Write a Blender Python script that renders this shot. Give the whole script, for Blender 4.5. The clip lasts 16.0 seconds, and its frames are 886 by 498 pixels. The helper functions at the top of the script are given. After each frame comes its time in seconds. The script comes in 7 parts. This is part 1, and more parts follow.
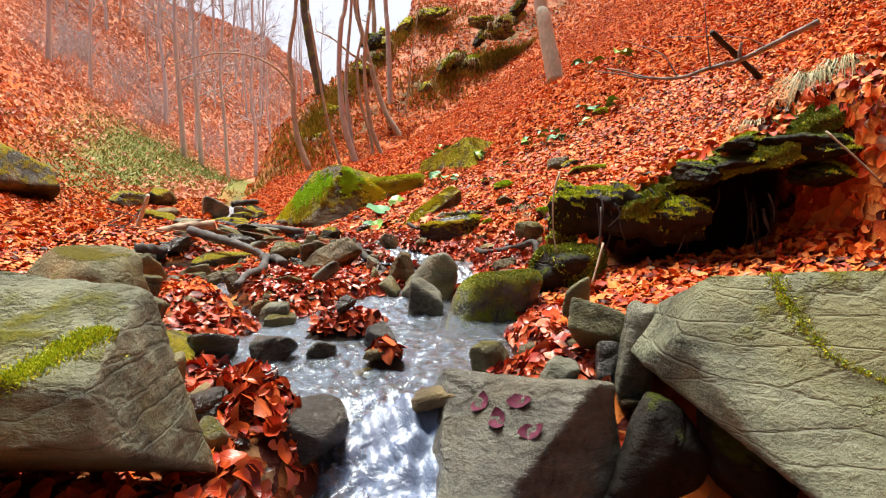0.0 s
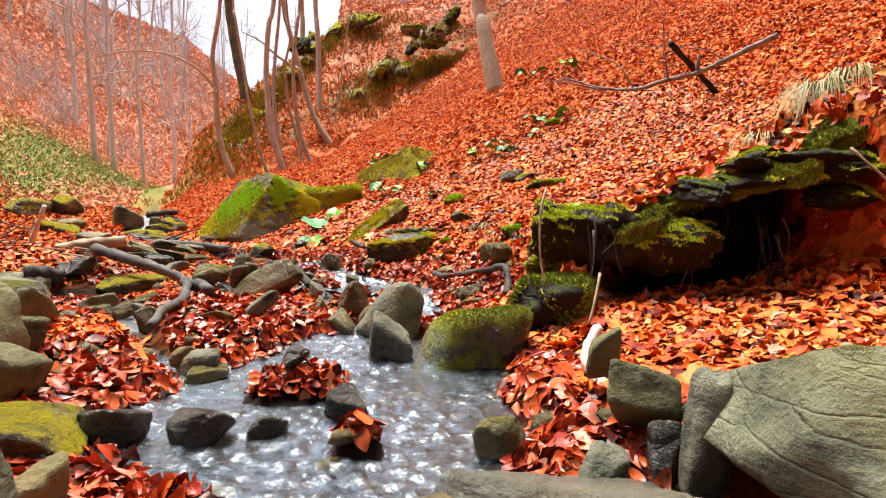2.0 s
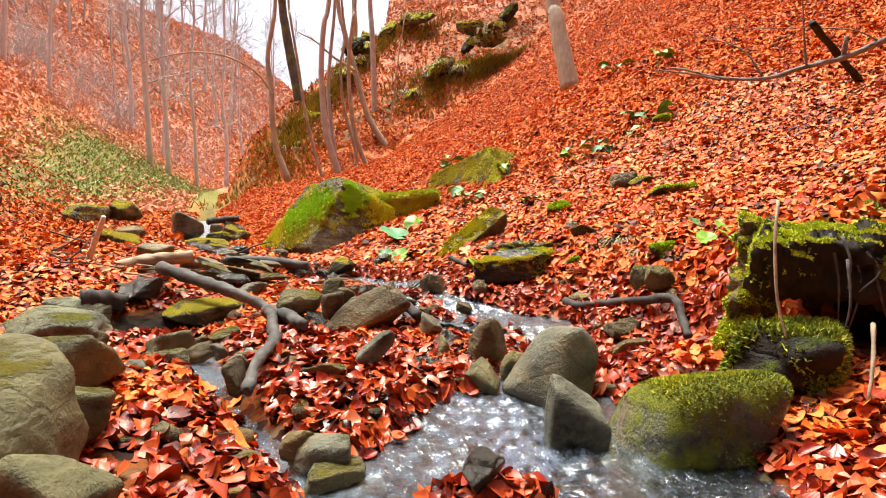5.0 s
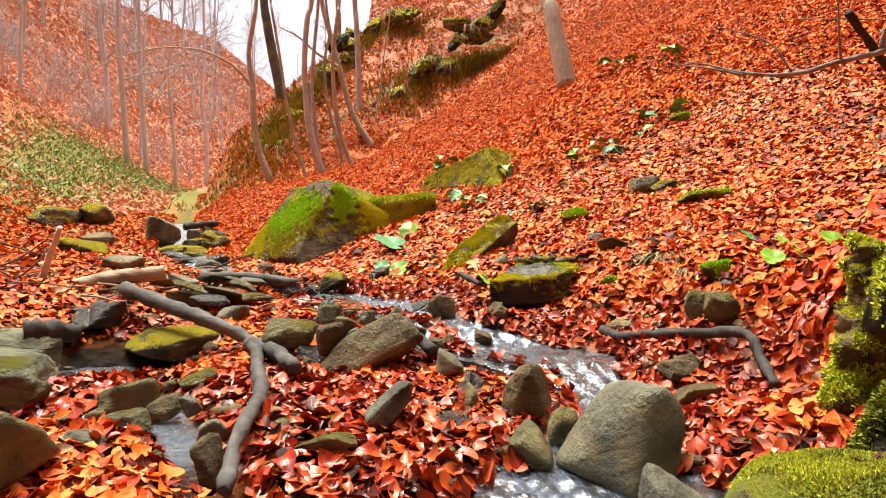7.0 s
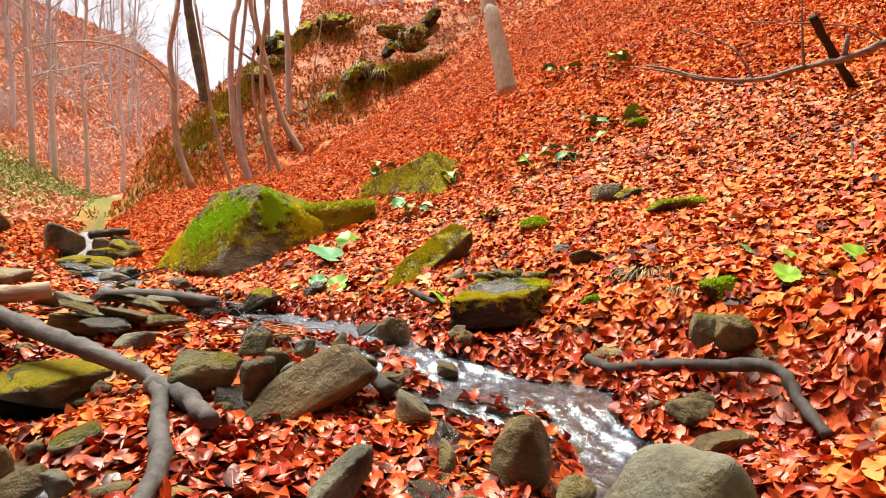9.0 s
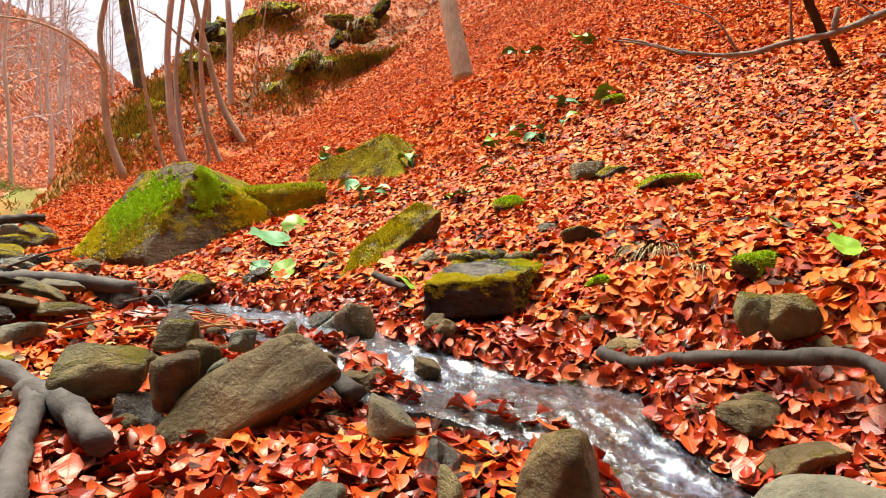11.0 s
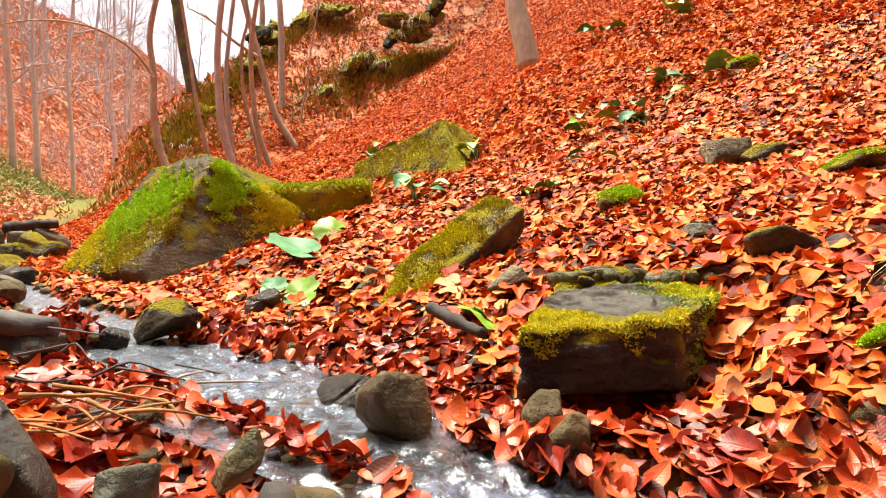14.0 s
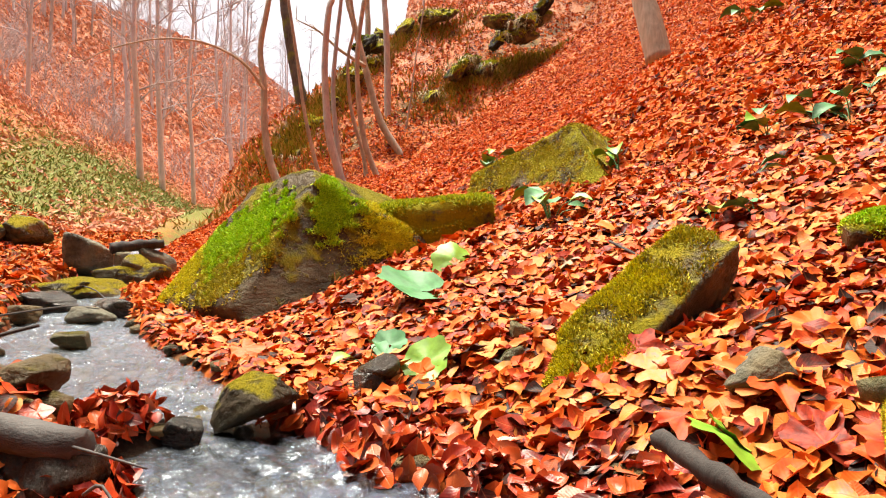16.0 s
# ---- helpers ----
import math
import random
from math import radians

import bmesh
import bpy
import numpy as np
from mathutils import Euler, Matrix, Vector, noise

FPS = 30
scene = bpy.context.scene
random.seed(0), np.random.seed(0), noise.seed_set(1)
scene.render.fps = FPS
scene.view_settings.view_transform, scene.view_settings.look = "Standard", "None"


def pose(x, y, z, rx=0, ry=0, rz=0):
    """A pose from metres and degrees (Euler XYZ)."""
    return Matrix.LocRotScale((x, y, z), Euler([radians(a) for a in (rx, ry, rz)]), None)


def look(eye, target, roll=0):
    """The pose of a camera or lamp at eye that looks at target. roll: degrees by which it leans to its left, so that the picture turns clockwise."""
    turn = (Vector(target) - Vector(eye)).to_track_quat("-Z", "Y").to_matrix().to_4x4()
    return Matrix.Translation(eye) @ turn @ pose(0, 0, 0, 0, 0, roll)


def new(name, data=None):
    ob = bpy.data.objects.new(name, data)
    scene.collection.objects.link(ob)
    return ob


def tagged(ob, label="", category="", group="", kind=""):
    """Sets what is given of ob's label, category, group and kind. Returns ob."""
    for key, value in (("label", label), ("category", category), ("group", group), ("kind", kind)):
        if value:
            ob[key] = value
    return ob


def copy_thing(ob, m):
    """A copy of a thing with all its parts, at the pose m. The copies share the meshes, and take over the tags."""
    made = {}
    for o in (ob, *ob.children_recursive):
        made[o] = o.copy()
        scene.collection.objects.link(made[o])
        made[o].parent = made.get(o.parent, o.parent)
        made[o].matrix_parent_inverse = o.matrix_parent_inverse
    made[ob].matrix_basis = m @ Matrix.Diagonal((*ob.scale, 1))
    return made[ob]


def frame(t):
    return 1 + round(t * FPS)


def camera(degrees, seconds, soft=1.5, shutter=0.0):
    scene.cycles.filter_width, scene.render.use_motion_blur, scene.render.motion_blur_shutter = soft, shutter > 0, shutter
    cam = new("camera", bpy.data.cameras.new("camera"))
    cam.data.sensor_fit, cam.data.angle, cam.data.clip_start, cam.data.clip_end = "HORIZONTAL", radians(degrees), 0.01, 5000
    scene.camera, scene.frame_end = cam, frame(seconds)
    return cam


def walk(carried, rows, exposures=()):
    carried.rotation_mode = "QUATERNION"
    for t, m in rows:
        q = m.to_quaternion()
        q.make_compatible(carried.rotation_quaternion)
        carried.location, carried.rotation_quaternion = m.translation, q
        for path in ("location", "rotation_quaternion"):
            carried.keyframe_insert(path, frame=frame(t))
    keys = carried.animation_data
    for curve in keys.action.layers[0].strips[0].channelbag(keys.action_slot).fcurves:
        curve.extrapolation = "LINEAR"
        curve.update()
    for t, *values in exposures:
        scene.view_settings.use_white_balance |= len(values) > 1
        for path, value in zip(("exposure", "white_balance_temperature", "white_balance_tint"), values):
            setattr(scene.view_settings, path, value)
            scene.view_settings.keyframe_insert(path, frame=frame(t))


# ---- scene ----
cam = camera(67.6, 16.0, soft=1.1)
METRES, EYE, TILT, LEAN, TURN = 5.0, 0.6, -3.0, 0.0, 0.0
ROWS = [
    (0.0, 0.0, 0.0, 0.0, -0.0, 0.0, 0.0),
    (0.5, -0.0084, 0.0344, -0.0005, -1.44, 0.0, 0.0),
    (1.0, -0.0189, 0.066, 0.0027, -3.68, 0.1, -0.03),
    (1.5, -0.0287, 0.0924, 0.0095, -5.46, 0.58, -0.05),
    (2.0, -0.0342, 0.1137, 0.0175, -6.36, 0.84, -0.16),
    (2.5, -0.0428, 0.1424, 0.0193, -6.77, 0.55, -0.22),
    (3.0, -0.0566, 0.1726, 0.0232, -5.86, 0.69, -0.29),
    (3.5, -0.0705, 0.2001, 0.0327, -3.92, 0.87, -0.36),
    (4.0, -0.0843, 0.2279, 0.036, -2.61, 1.04, -0.38),
    (6.5, -0.1343, 0.3464, 0.0535, -2.8, 0.79, -0.29),
    (7.0, -0.1362, 0.3797, 0.0611, -4.14, 0.89, -0.26),
    (7.5, -0.1419, 0.402, 0.0715, -5.77, 0.86, -0.31),
    (8.0, -0.1443, 0.427, 0.0714, -7.71, 1.2, -0.36),
    (8.5, -0.1479, 0.4582, 0.0689, -9.06, 1.69, -0.35),
    (11.0, -0.1486, 0.5952, 0.0472, -14.9, 1.97, -0.49),
    (11.5, -0.1448, 0.6314, 0.0466, -15.84, 2.02, -0.49),
    (12.0, -0.1451, 0.6667, 0.0533, -15.9, 2.32, -0.53),
    (12.5, -0.1436, 0.6985, 0.0548, -14.92, 2.39, -0.51),
    (13.0, -0.1327, 0.7385, 0.0506, -13.08, 2.04, -0.49),
    (13.5, -0.1217, 0.78, 0.0483, -11.42, 2.21, -0.53),
    (14.0, -0.1145, 0.8099, 0.0595, -10.1, 2.52, -0.54),
    (14.5, -0.1089, 0.841, 0.0665, -8.9, 2.34, -0.64),
    (15.0, -0.1123, 0.8815, 0.0719, -7.38, 2.41, -0.72),
    (15.5, -0.1191, 0.9195, 0.0856, -4.51, 2.66, -0.74),
    (16.0, -0.1319, 0.9454, 0.0914, -1.31, 2.78, -0.75),
]
walk(cam, [(t, pose(0, 0, EYE, TILT, LEAN, TURN) @ pose(METRES * x, METRES * y, METRES * z, 90 + pitch, roll, yaw)) for t, x, y, z, yaw, pitch, roll in ROWS],
     exposures=((0.0, 1.26, 6150, 8), (3.0, 1.45, 6200, 8), (7.0, 1.36, 6450, 8), (11.5, 1.33, 6650, 9), (14.0, 1.50, 6700, 10), (16.0, 1.44, 6700, 10)))

from mathutils.bvhtree import BVHTree

# ---- world and light ----
world = bpy.data.worlds.new("overcast_sky")
scene.world = world
world.use_nodes = True
wn = world.node_tree.nodes
wl = world.node_tree.links
wn.clear()
sky = wn.new("ShaderNodeTexSky")
sky.sky_type = "NISHITA"
sky.sun_disc = False
sky.sun_elevation = radians(70)
sky.sun_rotation = radians(-25)
sky.dust_density = 4.0
soften = wn.new("ShaderNodeHueSaturation")
soften.inputs["Saturation"].default_value = 0.55
back = wn.new("ShaderNodeBackground")
back.inputs["Strength"].default_value = 0.046
wout = wn.new("ShaderNodeOutputWorld")
wl.new(sky.outputs[0], soften.inputs["Color"])
wl.new(soften.outputs[0], back.inputs["Color"])
wl.new(back.outputs[0], wout.inputs["Surface"])

sun_data = bpy.data.lights.new("sun", "SUN")
sun_data.energy = 5.0
sun_data.angle = radians(36)
sun_data.color = (1.0, 0.94, 0.80)
sun = new("sun", sun_data)
sun.matrix_world = look((-4, 11, 22), (0, 4, 0))


# ---- material helpers ----
def material(name):
    m = bpy.data.materials.new(name)
    m.use_nodes = True
    nt = m.node_tree
    return m, nt.nodes, nt.links, nt.nodes["Principled BSDF"]


def ramp(nodes, stops):
    r = nodes.new("ShaderNodeValToRGB")
    el = r.color_ramp.elements
    while len(el) < len(stops):
        el.new(0.5)
    for e, (pos, col) in zip(el, stops):
        e.position = pos
        e.color = (*col, 1)
    return r


def tex(nodes, links, kind, scale, coord, detail=4.0, rough=0.55):
    t = nodes.new("ShaderNodeTex" + kind)
    t.inputs["Scale"].default_value = scale
    if kind == "Noise":
        t.inputs["Detail"].default_value = detail
        t.inputs["Roughness"].default_value = rough
    links.new(coord, t.inputs["Vector"])
    return t


def mixc(nodes, links, fac, a, b, mode="MIX"):
    m = nodes.new("ShaderNodeMix")
    m.data_type = "RGBA"
    m.blend_type = mode
    for sock, v in ((m.inputs[0], fac), (m.inputs[6], a), (m.inputs[7], b)):
        if isinstance(v, bpy.types.NodeSocket):
            links.new(v, sock)
        elif isinstance(v, (tuple, list)):
            sock.default_value = (*v, 1)
        else:
            sock.default_value = v
    return m.outputs[2]


def math_node(nodes, links, op, a, b=0.0, c=0.0, clamp=False):
    m = nodes.new("ShaderNodeMath")
    m.operation = op
    m.use_clamp = clamp
    for sock, v in zip(m.inputs, (a, b, c)):
        if isinstance(v, bpy.types.NodeSocket):
            links.new(v, sock)
        else:
            sock.default_value = v
    return m.outputs[0]


def bump(nodes, links, bsdf, height, strength=0.4, distance=0.01):
    b = nodes.new("ShaderNodeBump")
    b.inputs["Strength"].default_value = strength
    b.inputs["Distance"].default_value = distance
    links.new(height, b.inputs["Height"])
    links.new(b.outputs[0], bsdf.inputs["Normal"])
    return b


LEAF_STOPS = [(0.0, (0.016, 0.005, 0.003)), (0.09, (0.13, 0.011, 0.005)), (0.24, (0.40, 0.036, 0.008)), (0.46, (0.60, 0.105, 0.012)),
              (0.72, (0.63, 0.158, 0.021)), (0.91, (0.63, 0.205, 0.050)), (0.975, (0.50, 0.23, 0.10)), (1.0, (0.30, 0.20, 0.14))]
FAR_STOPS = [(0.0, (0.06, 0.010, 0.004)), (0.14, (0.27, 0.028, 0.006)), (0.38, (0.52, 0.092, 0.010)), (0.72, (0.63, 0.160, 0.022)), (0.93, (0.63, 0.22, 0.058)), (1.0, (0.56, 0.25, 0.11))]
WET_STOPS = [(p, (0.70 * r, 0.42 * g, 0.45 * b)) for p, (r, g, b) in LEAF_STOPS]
# far leaf colours lifted towards pale pink, valley mist put into the colour
HAZED_LEAF_STOPS = [(p, (0.36 + 0.48 * r, 0.205 + 0.68 * g, 0.155 + 0.9 * b)) for p, (r, g, b) in FAR_STOPS]
# distant ground colours, paled to stand for haze
HAZED_GROUND_STOPS = [(0.20, (0.24, 0.15, 0.12)), (0.36, (0.40, 0.19, 0.12)), (0.52, (0.52, 0.22, 0.13)), (0.68, (0.54, 0.26, 0.16)), (0.85, (0.44, 0.30, 0.24))]


def leaf_material(name, per_object, stops=LEAF_STOPS, rough=0.56, gloss=0.15, veins=True):
    m, n, l, b = material(name)
    geo = n.new("ShaderNodeNewGeometry")
    if per_object:
        info = n.new("ShaderNodeObjectInfo")
        pick = info.outputs["Random"]
    else:
        pick = geo.outputs["Random Per Island"]
    r = ramp(n, stops)
    co = n.new("ShaderNodeTexCoord")
    spots = tex(n, l, "Noise", 60.0, co.outputs["Object"], 3.0)
    drift = tex(n, l, "Noise", 1.3, co.outputs["Object"], 2.0)
    v = math_node(n, l, "MULTIPLY_ADD", spots.outputs[0], 0.34, -0.17)
    v = math_node(n, l, "ADD", pick, v)
    v2 = math_node(n, l, "MULTIPLY_ADD", drift.outputs[0], 0.5, -0.25)
    v = math_node(n, l, "ADD", v, v2, clamp=True)
    l.new(v, r.inputs[0])
    c = r.outputs[0]
    height = spots.outputs[0]
    if veins:
        # midrib and slanting side veins, from the leaf's own flat shape
        at = n.new("ShaderNodeAttribute")
        at.attribute_name = "leaf"
        xy = n.new("ShaderNodeSeparateXYZ")
        l.new(at.outputs["Vector"], xy.inputs[0])
        side = math_node(n, l, "ABSOLUTE", xy.outputs[0])
        rib = math_node(n, l, "MULTIPLY_ADD", side, -34.0, 1.0, clamp=True)
        slant = math_node(n, l, "MULTIPLY_ADD", side, -0.75, xy.outputs[1])
        comb = math_node(n, l, "SINE", math_node(n, l, "MULTIPLY", slant, 62.0))
        line = math_node(n, l, "MULTIPLY_ADD", comb, 2.5, -1.7, clamp=True)
        mark = math_node(n, l, "MAXIMUM", rib, math_node(n, l, "MULTIPLY", line, 0.22))
        c = mixc(n, l, math_node(n, l, "MULTIPLY", mark, 0.30), c, (0.50, 0.17, 0.06))
        height = math_node(n, l, "ADD", spots.outputs[0], math_node(n, l, "MULTIPLY_ADD", comb, 0.07, math_node(n, l, "MULTIPLY", rib, -0.5)))
    l.new(c, b.inputs["Base Color"])
    surface_mix = math_node(n, l, "MULTIPLY_ADD", drift.outputs[0], 0.5, rough - 0.25)
    l.new(surface_mix, b.inputs["Roughness"])
    b.inputs["Specular IOR Level"].default_value = gloss
    bump(n, l, b, height, 0.35, 0.003)
    return m


leaf_mat = leaf_material("fallen_leaf", False)
leaf_far_mat = leaf_material("fallen_leaf_far", False, FAR_STOPS, rough=0.6, gloss=0.10, veins=False)
leaf_single_mat = leaf_material("fallen_leaf_single", True)
leaf_wet_mat = leaf_material("wet_fallen_leaf", False, WET_STOPS, 0.40, 0.38)
leaf_hazed_mat = leaf_material("hazed_leaf", False, HAZED_LEAF_STOPS, 0.7, 0.1, False)


def ground_material():
    m, n, l, b = material("leaf_litter_ground")
    co = n.new("ShaderNodeTexCoord")
    warp = tex(n, l, "Noise", 9.0, co.outputs["Object"], 3.0)
    vec = n.new("ShaderNodeVectorMath")
    vec.operation = "MULTIPLY_ADD"
    l.new(warp.outputs["Color"], vec.inputs[0])
    vec.inputs[1].default_value = (0.09, 0.09, 0.09)
    l.new(co.outputs["Object"], vec.inputs[2])
    vor = tex(n, l, "Voronoi", 15.0, vec.outputs[0])
    sep = n.new("ShaderNodeSeparateColor")
    l.new(vor.outputs["Color"], sep.inputs[0])
    r = ramp(n, LEAF_STOPS)
    l.new(sep.outputs[0], r.inputs[0])
    # earth, near black for shaded hollows too, wet gravel near the water, green turf on the far bank
    at = n.new("ShaderNodeAttribute")
    at.attribute_name = "cover"
    cov = n.new("ShaderNodeSeparateColor")
    l.new(at.outputs["Color"], cov.inputs[0])
    big = tex(n, l, "Noise", 3.0, co.outputs["Object"], 5.0)
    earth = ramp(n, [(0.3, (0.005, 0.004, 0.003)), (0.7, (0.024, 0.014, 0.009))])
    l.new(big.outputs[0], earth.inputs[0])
    fine = tex(n, l, "Noise", 5.0, co.outputs["Object"], 8.0, 0.7)
    turf = ramp(n, [(0.34, (0.24, 0.12, 0.05)), (0.46, (0.17, 0.15, 0.05)), (0.64, (0.15, 0.20, 0.04))])
    l.new(fine.outputs[0], turf.inputs[0])
    rock = ramp(n, [(0.3, (0.035, 0.035, 0.02)), (0.5, (0.10, 0.085, 0.05)), (0.66, (0.17, 0.16, 0.04)), (0.8, (0.42, 0.20, 0.05))])
    l.new(fine.outputs[0], rock.inputs[0])
    # patchy far-ground colour with the haze mixed into it
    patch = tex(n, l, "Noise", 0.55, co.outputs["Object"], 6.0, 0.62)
    dry = ramp(n, HAZED_GROUND_STOPS)
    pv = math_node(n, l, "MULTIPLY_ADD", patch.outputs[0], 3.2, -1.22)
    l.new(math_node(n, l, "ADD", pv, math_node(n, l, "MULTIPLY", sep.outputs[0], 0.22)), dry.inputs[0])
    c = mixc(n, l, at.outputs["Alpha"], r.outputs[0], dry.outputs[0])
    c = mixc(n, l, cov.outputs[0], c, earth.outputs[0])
    c = mixc(n, l, cov.outputs[1], c, turf.outputs[0])
    c = mixc(n, l, cov.outputs[2], c, rock.outputs[0])
    l.new(c, b.inputs["Base Color"])
    b.inputs["Roughness"].default_value = 0.9
    b.inputs["Specular IOR Level"].default_value = 0.08
    h = math_node(n, l, "ADD", vor.outputs["Distance"], math_node(n, l, "MULTIPLY", fine.outputs[0], 1.2))
    bump(n, l, b, h, 0.8, 0.03)
    return m


def warpv(n, l, p):
    w = tex(n, l, "Noise", 6.0, p, 4.0)
    v = n.new("ShaderNodeVectorMath")
    v.operation = "MULTIPLY_ADD"
    l.new(w.outputs["Color"], v.inputs[0])
    v.inputs[1].default_value = (0.16, 0.16, 0.16)
    l.new(p, v.inputs[2])
    return v.outputs[0]


def rock_material(name, dark, light, moss=0.0, moss_col=(0.30, 0.34, 0.02), wet=0.45, warm=(0.24, 0.17, 0.07), crack_depth=0.3, crack_scale=3.2, bare=None, relief=0.028, layered=False):
    m, n, l, b = material(name)
    co = n.new("ShaderNodeTexCoord")
    geo = n.new("ShaderNodeNewGeometry")
    obi = n.new("ShaderNodeObjectInfo")
    shift = n.new("ShaderNodeVectorMath")
    shift.operation = "ADD"
    l.new(co.outputs["Object"], shift.inputs[0])
    sc = n.new("ShaderNodeVectorMath")
    sc.operation = "SCALE"
    sc.inputs[0].default_value = (7, 5, 3)
    l.new(obi.outputs["Random"], sc.inputs["Scale"])
    l.new(sc.outputs[0], shift.inputs[1])
    p = shift.outputs[0]
    big = tex(n, l, "Noise", 5.0, p, 6.0, 0.6)
    fine = tex(n, l, "Noise", 55.0, p, 6.0, 0.7)
    stretch = n.new("ShaderNodeMapping")
    stretch.inputs["Scale"].default_value = (3.0, 3.0, 13.0)
    stretch.inputs["Rotation"].default_value = (0.35, 0.2, 0)
    l.new(p, stretch.inputs["Vector"])
    strata = tex(n, l, "Noise", 1.6, stretch.outputs[0], 5.0, 0.6)
    r = ramp(n, [(0.36, dark), (0.70, light)])
    v = math_node(n, l, "ADD", math_node(n, l, "MULTIPLY", big.outputs[0], 0.55), math_node(n, l, "MULTIPLY", fine.outputs[0], 0.22))
    v = math_node(n, l, "ADD", v, math_node(n, l, "MULTIPLY", strata.outputs[0], 0.30))
    l.new(v, r.inputs[0])
    stain = tex(n, l, "Noise", 2.6, p, 4.0, 0.6)
    st = ramp(n, [(0.5, (0, 0, 0)), (0.66, (0.75, 0.75, 0.75))])
    l.new(stain.outputs[0], st.inputs[0])
    c = mixc(n, l, st.outputs[0], r.outputs[0], warm)
    crack = n.new("ShaderNodeTexVoronoi")
    crack.feature = "DISTANCE_TO_EDGE"
    crack.inputs["Scale"].default_value = crack_scale
    l.new(warpv(n, l, stretch.outputs[0] if layered else p), crack.inputs["Vector"])
    cr = math_node(n, l, "MULTIPLY", crack.outputs["Distance"], 22.0, clamp=True)
    c = mixc(n, l, math_node(n, l, "MULTIPLY_ADD", cr, crack_depth, 1.0 - crack_depth), tuple(0.5 * k for k in dark), c)
    hgt = math_node(n, l, "ADD", math_node(n, l, "MULTIPLY", strata.outputs[0], 0.8), math_node(n, l, "MULTIPLY", fine.outputs[0], 0.6))
    hgt = math_node(n, l, "ADD", hgt, math_node(n, l, "MULTIPLY", cr, 1.6 * crack_depth))
    hgt = math_node(n, l, "ADD", hgt, math_node(n, l, "MULTIPLY", big.outputs[0], 1.2))
    rough = wet
    if moss > 0:
        sep = n.new("ShaderNodeSeparateXYZ")
        l.new(geo.outputs["Normal"], sep.inputs[0])
        mn = tex(n, l, "Noise", 4.5, p, 7.0, 0.65)
        k = math_node(n, l, "ADD", math_node(n, l, "MULTIPLY", sep.outputs[2], 0.55), math_node(n, l, "MULTIPLY", mn.outputs[0], 1.6))
        k = math_node(n, l, "ADD", k, moss - 1.55)
        if bare:
            (cx, cy), (rx, ry) = bare
            flat = n.new("ShaderNodeMapping")
            flat.inputs["Location"].default_value = (-cx / rx, -cy / ry, 0)
            flat.inputs["Scale"].default_value = (1 / rx, 1 / ry, 0)
            l.new(co.outputs["Object"], flat.inputs["Vector"])
            far = n.new("ShaderNodeVectorMath")
            far.operation = "LENGTH"
            l.new(flat.outputs[0], far.inputs[0])
            near = math_node(n, l, "MULTIPLY_ADD", far.outputs["Value"], -1.6, 1.9, clamp=True)
            k = math_node(n, l, "SUBTRACT", k, near)
            top = math_node(n, l, "MULTIPLY_ADD", sep.outputs[2], 6.0, -5.0, clamp=True)
            # pale grey on the upward bare patch stands for sky reflected in it
            c = mixc(n, l, math_node(n, l, "MULTIPLY", math_node(n, l, "MULTIPLY", near, top), 0.85, clamp=True), c, (0.13, 0.135, 0.12))
        k = math_node(n, l, "MULTIPLY", k, 5.0, clamp=True)
        tuft = tex(n, l, "Noise", 90.0, p, 5.0, 0.75)
        mc = ramp(n, [(0.25, tuple(0.25 * v for v in moss_col)), (0.5, moss_col), (0.78, (moss_col[0] * 1.7, moss_col[1] * 1.45, moss_col[2] * 1.3))])
        l.new(math_node(n, l, "ADD", math_node(n, l, "MULTIPLY", tuft.outputs[0], 0.65), math_node(n, l, "MULTIPLY", big.outputs[0], 0.4)), mc.inputs[0])
        c = mixc(n, l, k, c, mc.outputs[0])
        hgt = math_node(n, l, "ADD", hgt, math_node(n, l, "MULTIPLY", k, math_node(n, l, "MULTIPLY", tuft.outputs[0], 4.0)))
        rg = math_node(n, l, "MULTIPLY_ADD", k, 0.95 - wet, wet)
        l.new(rg, b.inputs["Roughness"])
    else:
        b.inputs["Roughness"].default_value = rough
    l.new(c, b.inputs["Base Color"])
    b.inputs["Specular IOR Level"].default_value = 0.4 if wet < 0.4 else 0.16
    bump(n, l, b, hgt, 0.9, relief)
    return m


